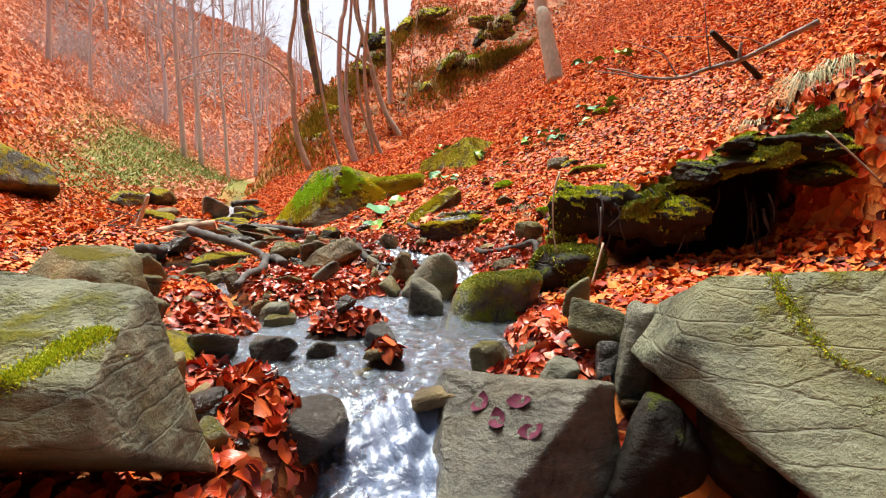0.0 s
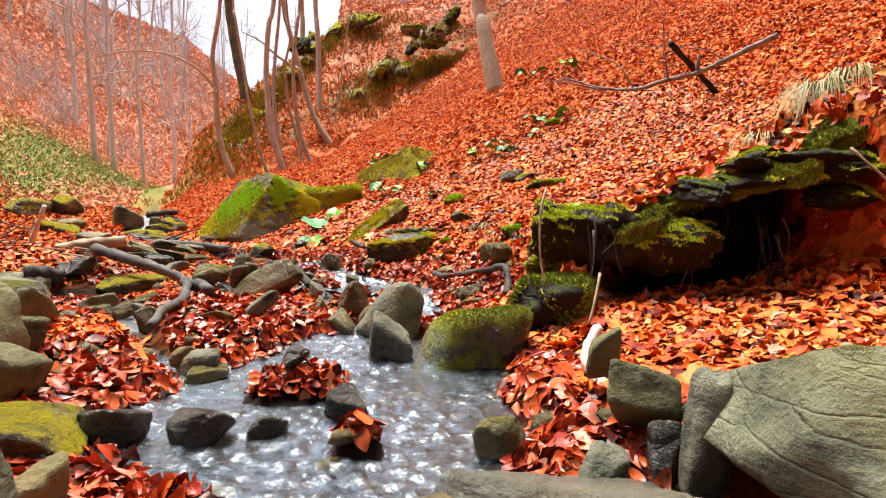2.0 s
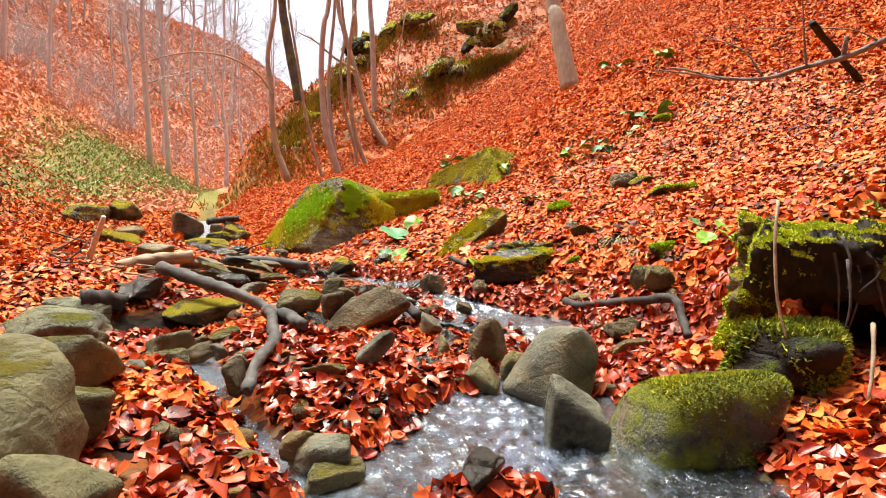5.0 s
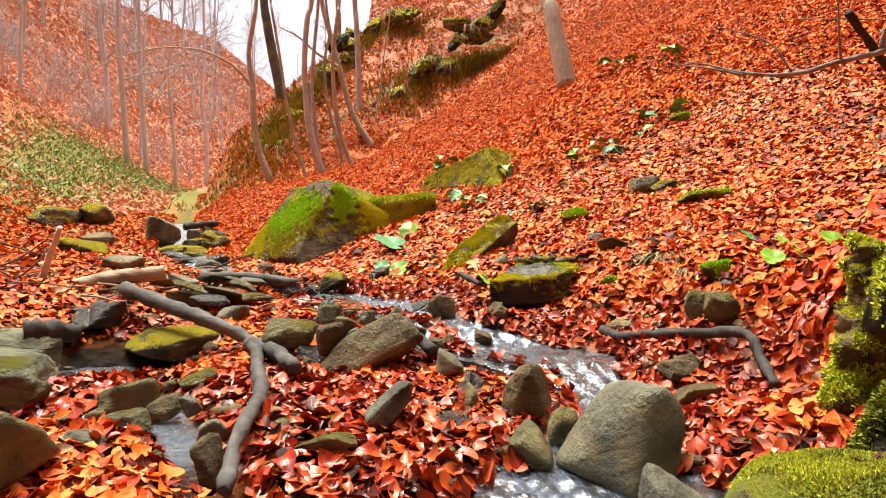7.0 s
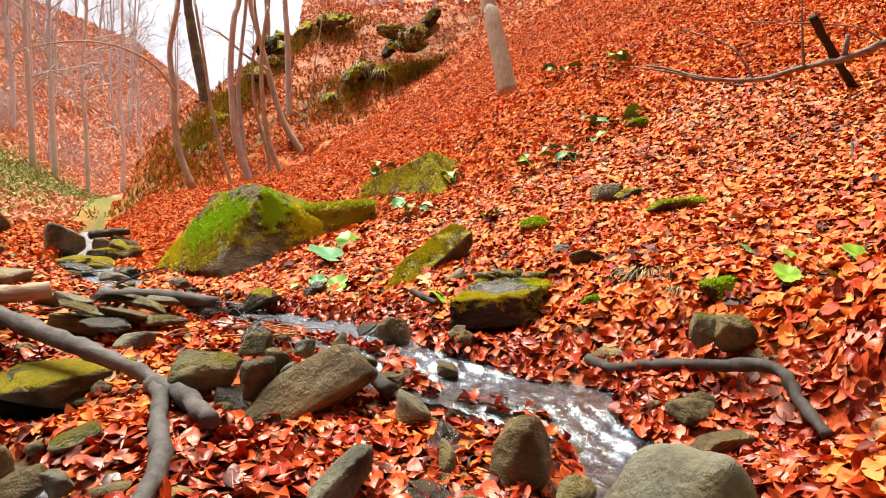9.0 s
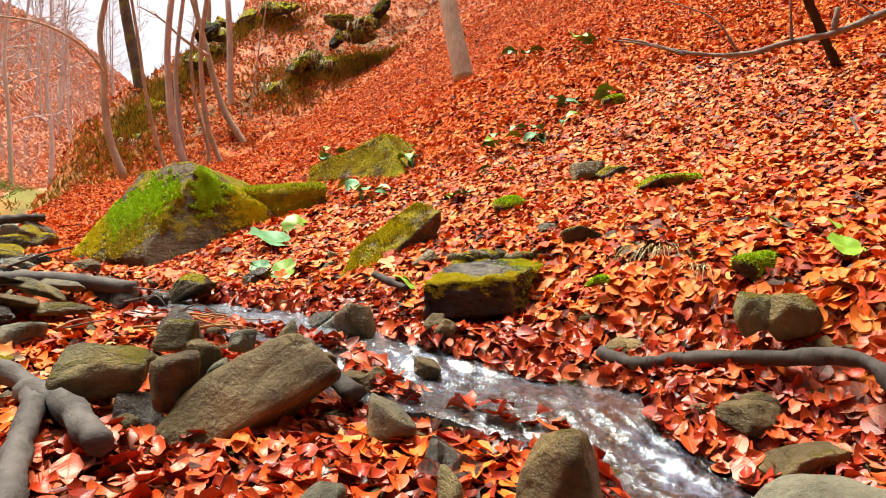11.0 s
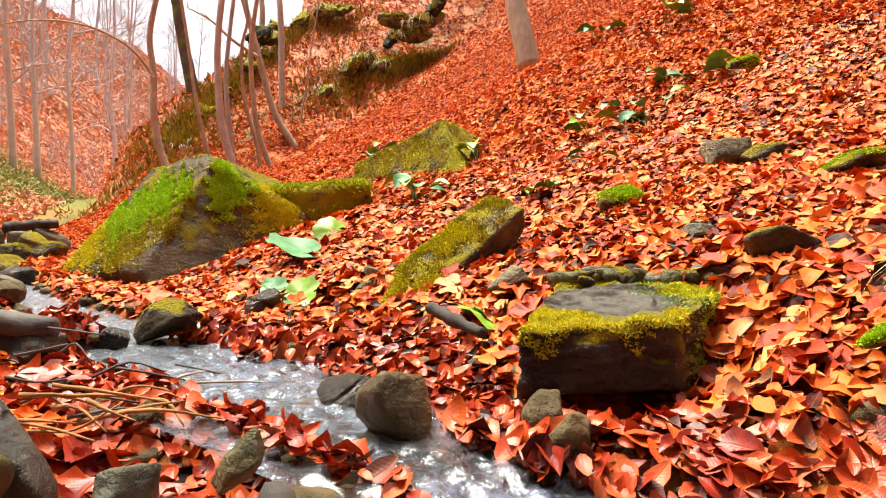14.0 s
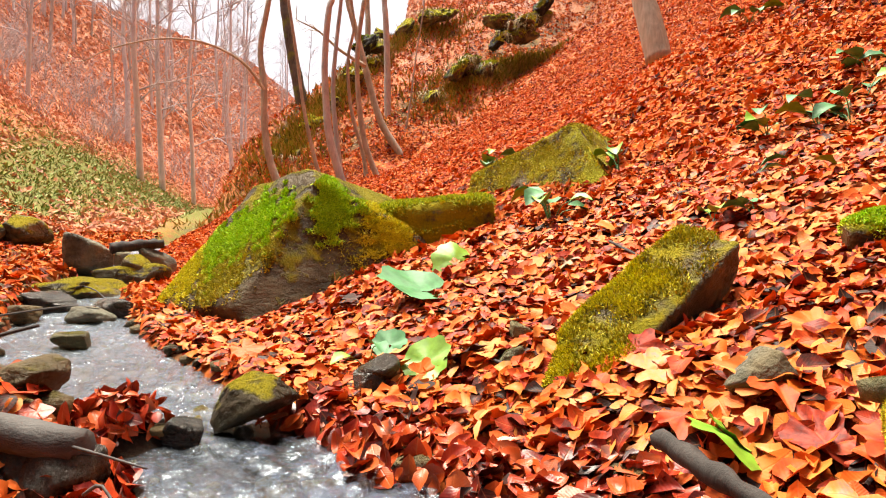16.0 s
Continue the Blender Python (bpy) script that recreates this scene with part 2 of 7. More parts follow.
ROCK = {
    "grey": rock_material("grey_sandstone", (0.014, 0.014, 0.010), (0.23, 0.225, 0.165), moss=0.10, moss_col=(0.15, 0.14, 0.02), crack_depth=0.1, wet=0.5),
    "olive": rock_material("olive_sandstone", (0.013, 0.012, 0.006), (0.20, 0.185, 0.090), moss=0.30, moss_col=(0.17, 0.15, 0.012), crack_depth=0.1, wet=0.5),
    "brown": rock_material("brown_sandstone", (0.012, 0.009, 0.005), (0.18, 0.135, 0.065), moss=0.20, moss_col=(0.15, 0.13, 0.012), crack_depth=0.1, wet=0.42),
    "dark": rock_material("wet_dark_stone", (0.006, 0.006, 0.005), (0.052, 0.046, 0.036), wet=0.26, warm=(0.05, 0.04, 0.022)),
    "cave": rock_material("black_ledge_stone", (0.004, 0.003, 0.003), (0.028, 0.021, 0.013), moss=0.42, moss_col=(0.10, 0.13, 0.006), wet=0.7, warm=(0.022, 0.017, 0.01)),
    "moss": rock_material("mossy_stone", (0.012, 0.010, 0.006), (0.10, 0.08, 0.04), moss=0.50, moss_col=(0.34, 0.29, 0.008)),
    "heavy_moss": rock_material("heavily_mossed_stone", (0.014, 0.010, 0.005), (0.10, 0.072, 0.032), moss=0.66, moss_col=(0.36, 0.34, 0.008)),
    "full_moss": rock_material("moss_covered_stone", (0.014, 0.010, 0.005), (0.10, 0.08, 0.03), moss=1.0, moss_col=(0.13, 0.17, 0.006), wet=0.6),
    "yellow_moss": rock_material("yellow_moss_stone", (0.014, 0.012, 0.008), (0.14, 0.12, 0.06), moss=0.95, moss_col=(0.40, 0.35, 0.010), wet=0.6),
    "flat_moss": rock_material("flat_rock_with_yellow_moss", (0.003, 0.003, 0.002), (0.040, 0.038, 0.028), moss=0.62, moss_col=(0.30, 0.27, 0.008), wet=0.20, warm=(0.03, 0.027, 0.014), bare=((0.0, -0.02), (0.15, 0.17))),
    "stream_moss": rock_material("half_mossy_stone", (0.012, 0.011, 0.008), (0.13, 0.12, 0.09), moss=0.78, moss_col=(0.21, 0.23, 0.006), wet=0.3),
    "boulder": rock_material("brown_mossy_boulder_stone", (0.010, 0.007, 0.003), (0.105, 0.072, 0.030), moss=0.50, moss_col=(0.28, 0.25, 0.008), wet=0.6, warm=(0.12, 0.09, 0.045), crack_depth=0.15, crack_scale=1.6),
    "wet_grey": rock_material("wet_grey_sandstone", (0.010, 0.010, 0.008), (0.17, 0.165, 0.13), wet=0.25, warm=(0.12, 0.10, 0.06), crack_depth=0.15),
    "slate_moss": rock_material("slab_with_moss_streak", (0.016, 0.018, 0.011), (0.28, 0.29, 0.19), moss=0.22, moss_col=(0.19, 0.19, 0.02), warm=(0.20, 0.19, 0.085), crack_depth=0.12, crack_scale=1.1, relief=0.04, layered=True),
}


def bark_material(name, dark, light, scale=(30, 30, 5), moss=0.0):
    m, n, l, b = material(name)
    co = n.new("ShaderNodeTexCoord")
    mp = n.new("ShaderNodeMapping")
    mp.inputs["Scale"].default_value = scale
    l.new(co.outputs["Object"], mp.inputs["Vector"])
    a = tex(n, l, "Noise", 1.0, mp.outputs[0], 6.0, 0.65)
    blotch = tex(n, l, "Noise", 3.0, co.outputs["Object"], 4.0)
    r = ramp(n, [(0.3, dark), (0.7, light)])
    l.new(math_node(n, l, "MULTIPLY_ADD", a.outputs[0], 0.6, math_node(n, l, "MULTIPLY", blotch.outputs[0], 0.4)), r.inputs[0])
    c = r.outputs[0]
    if moss:
        g = tex(n, l, "Noise", 2.2, co.outputs["Object"], 5.0)
        gr = ramp(n, [(0.62 - moss * 0.3, (0, 0, 0)), (0.8 - moss * 0.3, (1, 1, 1))])
        l.new(g.outputs[0], gr.inputs[0])
        c = mixc(n, l, gr.outputs[0], c, (0.16, 0.20, 0.015))
    l.new(c, b.inputs["Base Color"])
    b.inputs["Roughness"].default_value = 0.8
    b.inputs["Specular IOR Level"].default_value = 0.25
    bump(n, l, b, a.outputs[0], 0.6, 0.012)
    return m


BARK = {
    "pale": bark_material("pale_beech_bark", (0.26, 0.24, 0.235), (0.50, 0.47, 0.46)),
    "tan": bark_material("tan_bark", (0.20, 0.165, 0.125), (0.44, 0.385, 0.31)),
    # far bark and twigs: pale grey, lightened and blued to stand for mist
    "misty": bark_material("hazed_beech_bark", (0.36, 0.37, 0.42), (0.62, 0.64, 0.72)),
    "twigs": bark_material("hazed_twig_bark", (0.28, 0.265, 0.285), (0.48, 0.46, 0.50)),
    "dark": bark_material("dark_bark", (0.03, 0.026, 0.022), (0.14, 0.12, 0.10), moss=0.35),
    "wet": bark_material("wet_black_wood", (0.012, 0.010, 0.009), (0.07, 0.06, 0.055)),
    "drift": bark_material("grey_driftwood", (0.010, 0.009, 0.009), (0.13, 0.12, 0.115), (14, 14, 30)),
    "pale_wood": bark_material("barkless_wood", (0.17, 0.12, 0.08), (0.44, 0.34, 0.24), (12, 12, 40)),
    "bleached": bark_material("bleached_wood", (0.30, 0.26, 0.22), (0.58, 0.52, 0.45), (12, 12, 40)),
    "grey_branch": bark_material("grey_branch_bark", (0.06, 0.052, 0.05), (0.27, 0.24, 0.22), (20, 20, 30)),
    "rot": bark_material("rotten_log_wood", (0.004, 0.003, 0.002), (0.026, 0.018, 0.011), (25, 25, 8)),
}


def plain(name, col, rough=0.6, vary=0.4, scale=30.0):
    m, n, l, b = material(name)
    co = n.new("ShaderNodeTexCoord")
    t = tex(n, l, "Noise", scale, co.outputs["Object"], 5.0)
    r = ramp(n, [(0.25, tuple(c * (1 - vary) for c in col)), (0.75, tuple(min(1, c * (1 + vary)) for c in col))])
    l.new(t.outputs[0], r.inputs[0])
    l.new(r.outputs[0], b.inputs["Base Color"])
    b.inputs["Roughness"].default_value = rough
    bump(n, l, b, t.outputs[0], 0.3, 0.006)
    return m


def island_material(name, stops, rough=0.6):
    m, n, l, b = material(name)
    geo = n.new("ShaderNodeNewGeometry")
    r = ramp(n, stops)
    l.new(geo.outputs["Random Per Island"], r.inputs[0])
    l.new(r.outputs[0], b.inputs["Base Color"])
    b.inputs["Roughness"].default_value = rough
    return m


grass_mat = island_material("dry_grass", [(0.0, (0.10, 0.13, 0.015)), (0.4, (0.24, 0.18, 0.05)), (1.0, (0.38, 0.28, 0.10))])
lime_moss_mat = island_material("lime_moss_tuft", [(0.0, (0.16, 0.30, 0.004)), (0.5, (0.36, 0.58, 0.010)), (1.0, (0.60, 0.72, 0.03))], 0.85)
moss_mat = island_material("moss_tuft", [(0.0, (0.16, 0.22, 0.006)), (0.5, (0.42, 0.50, 0.015)), (1.0, (0.72, 0.68, 0.04))], 0.85)
green_mat = plain("green_leaf", (0.045, 0.185, 0.060), 0.6, 0.35)
lime_mat = plain("yellow_green_leaf", (0.16, 0.32, 0.02), 0.5, 0.3)
wet_leaf_mat = plain("wet_purple_leaf", (0.075, 0.014, 0.030), 0.75, 0.6, 40.0)
wet_leaf_mat.node_tree.nodes["Principled BSDF"].inputs["Specular IOR Level"].default_value = 0.1


def water_material():
    """Clear water over the bed: sky gloss on a rippled face, broken by pale streaks of bubbles and painted sky
    reflection.
    """
    m, n, l, b = material("stream_water")
    co = n.new("ShaderNodeTexCoord")
    at = n.new("ShaderNodeAttribute")
    at.attribute_name = "foam"
    mp = n.new("ShaderNodeMapping")
    mp.inputs["Scale"].default_value = (1.0, 0.42, 1.0)
    mp.inputs["Rotation"].default_value = (0, 0, 0.25)
    l.new(warpv(n, l, co.outputs["Object"]), mp.inputs["Vector"])
    swell = tex(n, l, "Noise", 11.0, mp.outputs[0], 3.0, 0.5)
    chop = tex(n, l, "Noise", 58.0, mp.outputs[0], 4.0, 0.6)
    streak = tex(n, l, "Noise", 30.0, mp.outputs[0], 7.0, 0.72)
    k = math_node(n, l, "MULTIPLY_ADD", at.outputs["Fac"], 0.42, streak.outputs[0])
    k = math_node(n, l, "MULTIPLY_ADD", k, 3.2, -1.72, clamp=True)
    h = math_node(n, l, "MULTIPLY_ADD", chop.outputs[0], 0.4, swell.outputs[0])
    bm = n.new("ShaderNodeBump")
    bm.inputs["Strength"].default_value = 1.0
    bm.inputs["Distance"].default_value = 0.014
    l.new(h, bm.inputs["Height"])
    tr = n.new("ShaderNodeBsdfTransparent")
    tr.inputs["Color"].default_value = (0.80, 0.82, 0.80, 1)
    gl = n.new("ShaderNodeBsdfGlossy")
    gl.inputs["Roughness"].default_value = 0.24
    gl.inputs["Color"].default_value = (0.80, 0.89, 1.0, 1)
    l.new(bm.outputs[0], gl.inputs["Normal"])
    fr = n.new("ShaderNodeFresnel")
    fr.inputs["IOR"].default_value = 1.5
    l.new(bm.outputs[0], fr.inputs["Normal"])
    clear = n.new("ShaderNodeMixShader")
    l.new(math_node(n, l, "MULTIPLY_ADD", fr.outputs[0], 1.3, 0.04, clamp=True), clear.inputs[0])
    l.new(tr.outputs[0], clear.inputs[1])
    l.new(gl.outputs[0], clear.inputs[2])
    # bluish base colour: foam, plus reflected sky put into the colour
    b.inputs["Base Color"].default_value = (0.15, 0.185, 0.285, 1)
    b.inputs["Roughness"].default_value = 0.2
    l.new(bm.outputs[0], b.inputs["Normal"])
    mix = n.new("ShaderNodeMixShader")
    l.new(math_node(n, l, "MULTIPLY", k, 0.80), mix.inputs[0])
    l.new(clear.outputs[0], mix.inputs[1])
    l.new(b.outputs[0], mix.inputs[2])
    l.new(mix.outputs[0], n["Material Output"].inputs["Surface"])
    return m


# ---- the lie of the land ----
CREEK_Y = [-6, 0.5, 1.2, 1.8, 2.5, 3.2, 3.45, 3.7, 4.0, 4.2, 4.4, 4.6, 4.8, 5.1, 5.3, 5.8, 6.3, 6.8, 7.7, 9.0, 10.5, 13, 18, 24, 30, 45, 60, 140]
CREEK_X = [0.2, 0.0, -.05, -.15, -.35, -.16, -.2, -.16, .04, .20, .14, -.04, -.15, -.34, -.45, -.78, -1.2, -1.65, -2.25, -2.9, -3.45, -4.2, -5.6, -7.3, -9.0, -12, -13, -12]
LEVEL_Y = [-6, 1.5, 1.66, 1.9, 2.5, 3.0, 3.5, 4.2, 4.32, 4.5, 4.88, 5.08, 5.5, 6.4, 6.9, 7.7, 9, 10.5, 13, 18, 30, 45, 60, 140]
LEVEL_Z = [-.5, -.13, -.1, .07, .09, .105, .14, .165, .19, .255, .265, .325, .33, .335, .36, .37, .43, .5, .66, .95, 1.85, 3.0, 4.6, 18]
WIDE_Y = [-6, 1.2, 1.7, 1.95, 2.3, 2.9, 3.2, 3.45, 3.8, 4.2, 4.4, 4.6, 4.75, 5.05, 5.8, 6.3, 7.0, 8.0, 10, 20, 40]
WIDE_W = [.5, .42, .22, .40, .62, .60, .50, .38, .20, .21, .15, .30, .30, .16, .30, .36, .36, .30, .22, .15, .15]


LEFT_Y = [-6, 0, 2.5, 3.4, 4.4, 4.8, 5.3, 5.7, 6.5, 8.7, 10.5, 13, 18, 30, 45, 60, 140]
LEFT_Z = [-.5, -.15, .10, .14, .17, .175, .25, .31, .39, .50, .55, .70, .98, 1.88, 3.0, 4.6, 18]


def creek_x(y):
    return sum(np.interp(y + o, CREEK_Y, CREEK_X) for o in (-.17, -.08, 0, .08, .17)) / 5


def level(y):
    return np.interp(y, LEVEL_Y, LEVEL_Z)


def sstep(a, b, v):
    t = np.clip((v - a) / (b - a), 0, 1)
    return t * t * (3 - 2 * t)


def splus(v, k):
    return np.log1p(np.exp(np.clip(v / k, -40, 40))) * k


def hump(x, y, px, py, rx, ry=None):
    return np.exp(-((x - px) / rx) ** 2 - ((y - py) / (ry or rx)) ** 2)


def ripple(x, y):
    return (np.sin(3.1 * x + 1.7 * y + 0.4) * np.sin(2.3 * y - 1.1 * x) * 0.5 + np.sin(7.3 * x - 2.9 * y) * np.sin(6.1 * y + 3.3 * x + 1) * 0.25
            + np.sin(15.7 * x + 5.1 * y + 2) * np.sin(13.9 * y - 6.2 * x) * 0.13)


def hillside(x, y):
    """The leaf-covered slope on the right bank."""
    z = -0.241 + 0.2375 * x + 0.1086 * y + 0.0236 * x * x + 0.0108 * x * y + 0.0038 * y * y
    z = z + 0.62 * hump(x, y, 2.9, 11.2, 2.2, 2.6) + 0.33 * hump(x, y, 1.7, 3.3, 1.3, 1.0) - 0.45 * hump(x, y, -1.8, 21.5, 2.5, 3)
    z = z - 0.12 * hump(x, y, 2.4, 6.4, 0.9, 0.8)
    far = sstep(19.5, 22, y)
    spur = np.minimum(2.3 + 0.8 * (y - 21) + 0.12 * (x + 2), 5.1 + 1.3 * (x + 4.7)) + 0.25 * ripple(x * 0.6, y * 0.6)
    top = 10.5 + 0.12 * x
    spur = np.minimum(spur, top - 0.5 * np.maximum(0, y - 31))
    return np.where(spur > z, z + (spur - z) * far, z + (spur - z) * far * sstep(-3.0, -5.5, x))


HEAPS = ((-.47, 2.74, .16, .13), (-.28, 2.74, .13, .11), (-.48, 1.80, .16, .11), (-.2, 2.25, .10, .14), (-1.6, 6.1, .2, .14), (.33, 2.45, .30, .05),
         (-1.32, 6.45, .22, .10), (-.80, 5.65, .18, .06), (-.95, 3.7, .35, .04), (-1.38, 6.30, .11, .11))


TRICKLE_Y = [2.8, 3.3, 3.7, 4.1, 4.5]
TRICKLE_X = [-.70, -1.0, -1.22, -1.40, -1.62]


def trickle(x, y):
    """How near a place is to the side trickle on the left bank, 1 on its line."""
    return np.exp(-((x - np.interp(y, TRICKLE_Y, TRICKLE_X)) / 0.085) ** 2) * sstep(2.75, 2.95, y) * sstep(4.55, 4.35, y)


def land(x, y):
    x = np.asarray(x, float)
    y = np.asarray(y, float)
    c = creek_x(y)
    d = x - c
    w = np.interp(y, WIDE_Y, WIDE_W)
    lev = level(y)
    bed = lev - 0.09 + 0.02 * ripple(x * 1.7, y * 1.7)
    bank = lev + 0.035
    hs = hillside(x, y)
    # leafy bench below the undercut bank
    bench = 0.13 + 0.15 * np.maximum(0, x - 0.35) + 0.07 * np.maximum(0, y - 2.2)
    edge = 3.84 - 0.55 * sstep(1.55, 2.1, x) * 2.2 + 0.5 * sstep(0.8, 0.3, x)
    cut = sstep(-0.10, 0.14, y - edge + 0.03 * np.sin(9 * x))
    near = np.where(y < 4.6, bench + (hs - bench) * cut, hs)
    hs = hs + (near - hs) * sstep(4.7, 4.3, y)
    right = bank + (hs - bank) * sstep(0.0, 0.55 + 0.03 * np.maximum(y, 0), d - w)
    right = np.maximum(right, bank)
    dl = -d - w
    wide = np.interp(y, [0, 9, 18, 26], [3.6, 3.0, 2.2, 1.4])
    steep = np.interp(y, [0, 10, 24], [0.55, 0.6, 0.82])
    left = np.interp(y, LEFT_Y, LEFT_Z) + 0.02 + 0.012 * np.clip(dl, 0, 4) + steep * splus(dl - wide, 0.6)
    left = np.minimum(left, np.interp(y, [0, 20, 40, 60, 140], [9, 10, 14, 16, 30]) + 0.3 * dl + 0.6 * ripple(x * 0.12, y * 0.12) + 0.35 * ripple(x * 0.5, y * 0.3) * sstep(20, 45, y))
    left = left + 0.05 * hump(x, y, -2.6, 5.6, 0.5) - 0.15 * hump(x, y, -1.90, 4.82, 0.34, 0.24) - 0.085 * trickle(x, y) - 0.06 * hump(x, y, -1.55, 4.0, 0.35, 0.12)
    right = right - 0.45 * hump(x, y, 0.62, 1.55, 0.38, 0.32) + 0.22 * hump(x, y, 2.2, 3.45, 0.4, 0.4) - 0.10 * hump(x, y, 0.1, 5.33, 0.26, 0.13)
    z = np.where(d > 0, right, left)
    z = bed + (z - bed) * sstep(-0.10, 0.07, np.abs(d) - w)
    rough = 0.02 + 0.02 * np.clip(np.abs(d) - w, 0, 2) + 0.25 * sstep(10, 40, np.abs(d))
    z = z + rough * ripple(x * 0.9, y * 0.9) * sstep(-0.1, 0.3, np.abs(d) - w)
    # unseen rise behind the camera, added to block low sky light
    z = z + 0.75 * splus(-y - 4.0, 0.8)
    for hx, hy, r, h in HEAPS:
        z = z + h * hump(x, y, hx, hy, r)
    return z


def land_at(x, y):
    return float(land(np.array([x]), np.array([y]))[0])


def mesh_from(name, verts, faces, mat=None, smooth=False):
    me = bpy.data.meshes.new(name)
    verts = np.asarray(verts, np.float32).reshape(-1, 3)
    faces = np.asarray(faces, np.int32)
    k = faces.shape[1]
    me.vertices.add(len(verts))
    me.vertices.foreach_set("co", verts.ravel())
    me.loops.add(faces.size)
    me.loops.foreach_set("vertex_index", faces.ravel())
    me.polygons.add(len(faces))
    me.polygons.foreach_set("loop_start", np.arange(0, faces.size, k, dtype=np.int32))
    me.polygons.foreach_set("use_smooth", np.full(len(faces), smooth))
    me.update(calc_edges=True)
    if mat:
        me.materials.append(mat)
    return me


def grid_faces(nx, ny):
    i = np.arange(nx * ny).reshape(ny, nx)
    return np.stack([i[:-1, :-1], i[:-1, 1:], i[1:, 1:], i[1:, :-1]], -1).reshape(-1, 4)


def graded(lo, a, b, hi, fine, grow):
    mid = list(np.arange(a, b, fine))
    v, s, up = mid[-1], fine, []
    while v < hi:
        s *= grow
        v += s
        up.append(v)
    v, s, dn = a, fine, []
    while v > lo:
        s *= grow
        v -= s
        dn.append(v)
    return np.array(dn[::-1] + mid + up)


gx = graded(-150, -3.6, 3.4, 90, 0.045, 1.045)
gy = graded(-25, 0.2, 9.5, 190, 0.045, 1.035)
GX, GY = np.meshgrid(gx, gy)
GZ = land(GX, GY)
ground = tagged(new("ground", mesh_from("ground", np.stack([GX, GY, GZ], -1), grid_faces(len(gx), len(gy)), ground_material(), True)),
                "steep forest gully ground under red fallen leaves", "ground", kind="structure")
GD = GX - creek_x(GY)
GW = np.interp(GY, WIDE_Y, WIDE_W)
# share of dark earth, beginning with the wet stream bed
surface_mix = sstep(0.10, -0.05, np.abs(GD) - GW)
# near-black earth stands in for shade under the overhanging bank
surface_mix = np.maximum(surface_mix, 1.6 * hump(GX, GY, 1.5, 3.65, 0.7, 0.28))
# part dark earth beneath the near leaf carpet
surface_mix = np.maximum(surface_mix, 0.45 * sstep(10, 7.5, GY) * sstep(0.2, 1.3, GY + 0.3 * ripple(GX, GY)) * sstep(3.6, 3.0, np.abs(GX)))
surface_mix = np.maximum(surface_mix, 0.75 * sstep(0.0, -0.3, GD) * sstep(-4.0, -3.0, GD) * sstep(22, 12, GY))
# darkens unseen rear ground to cut red bounce; paints shade under the driftwood
surface_mix = np.maximum.reduce([surface_mix, sstep(-2.5, -4.5, GY), 1.4 * hump(GX, GY, -1.9, 4.85, 0.5, 0.35), trickle(GX, GY)])
surface_mix = np.clip(surface_mix, 0, 1)
turf = 0.9 * hump(GD, GY, -1.0, 16, 1.2, 4) + 0.8 * hump(GD, GY, -0.2, 27, 1.1, 8) + 1.2 * hump(GD, GY, -3.4, 22, 1.5, 7) + 1.2 * hump(GD, GY, -1.8, 31, 2.2, 6) + 0.8 * hump(GD, GY, -3.2, 15, 0.9, 3)
crag = hump(GX - 1.25 * (GY - 25.2), GY, 0.2, 25.5, 1.0, 4.5) + 0.9 * hump(GX + 4.9 - 0.45 * (GY - 23), GY, 0, 26, 0.7, 5)
crag = crag + 0.6 * hump(GX, GY, -8.4, 15, 1.1, 2.6)
crag = 1.5 * crag * (0.6 + 0.8 * ripple(GX * 1.3, GY * 1.3))
# alpha brings in the haze-paled ground colour with distance
col = np.stack([surface_mix, np.clip(turf, 0, 1) * (GD < 2.5), np.clip(crag, 0, 1), 0.85 * sstep(17, 30, GY)], -1).astype(np.float32)
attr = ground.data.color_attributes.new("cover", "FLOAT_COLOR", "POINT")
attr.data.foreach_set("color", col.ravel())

# stream
sy = np.concatenate([np.arange(-5.0, 0.4, 0.1), np.arange(0.4, 9.0, 0.018), np.geomspace(9.0, 15.0, 60)])
sv = np.linspace(-1, 1, 90)
SV, SY = np.meshgrid(sv, sy)
SW = np.interp(SY, WIDE_Y, WIDE_W) + 0.04 + 0.12 * sstep(13, 9, SY)
SX = creek_x(SY) + SV * SW
fall = np.gradient(level(sy), sy)
fall = np.clip((np.convolve(fall, np.ones(9) / 9, "same") - 0.10) * 2.2, 0, 1)[:, None] * np.ones_like(SX)
after = np.maximum.reduce([np.roll(fall, -k, 0) * (1 - k / 22) for k in range(0, 22, 3)])
mask = np.maximum.reduce([hump(SX, SY, -0.1, 1.75, 0.17, 0.5), 0.6 * hump(SX, SY, 0.13, 4.35, 0.08, 0.15), hump(SX, SY, -0.3, 5.0, 0.15, 0.12), 0.7 * hump(SX, SY, -1.5, 6.7, 0.16, 0.25), 0.25 * sstep(1.6, 1.0, SY)])
after = np.clip(after * mask * 1.3, 0, 1)
after = np.maximum(after, np.maximum.reduce([0.55 * hump(SX, SY, -0.12, 1.45, 0.30, 0.22), 0.55 * hump(SX, SY, -0.25, 4.93, 0.15, 0.13), 0.15 * hump(SX, SY, -0.05, 4.75, 0.2, 0.10), 0.6 * hump(SX, SY, 0.14, 4.25, 0.07, 0.10), 0.7 * hump(SX, SY, -0.32, 4.2, 0.06, 0.12), 0.30 * hump(SX, SY, -0.28, 3.25, 0.16, 0.7), 0.25 * hump(SX, SY, -0.2, 2.35, 0.3, 0.4), 0.25 * hump(SX, SY, -0.75, 5.9, 0.25, 0.6)]))
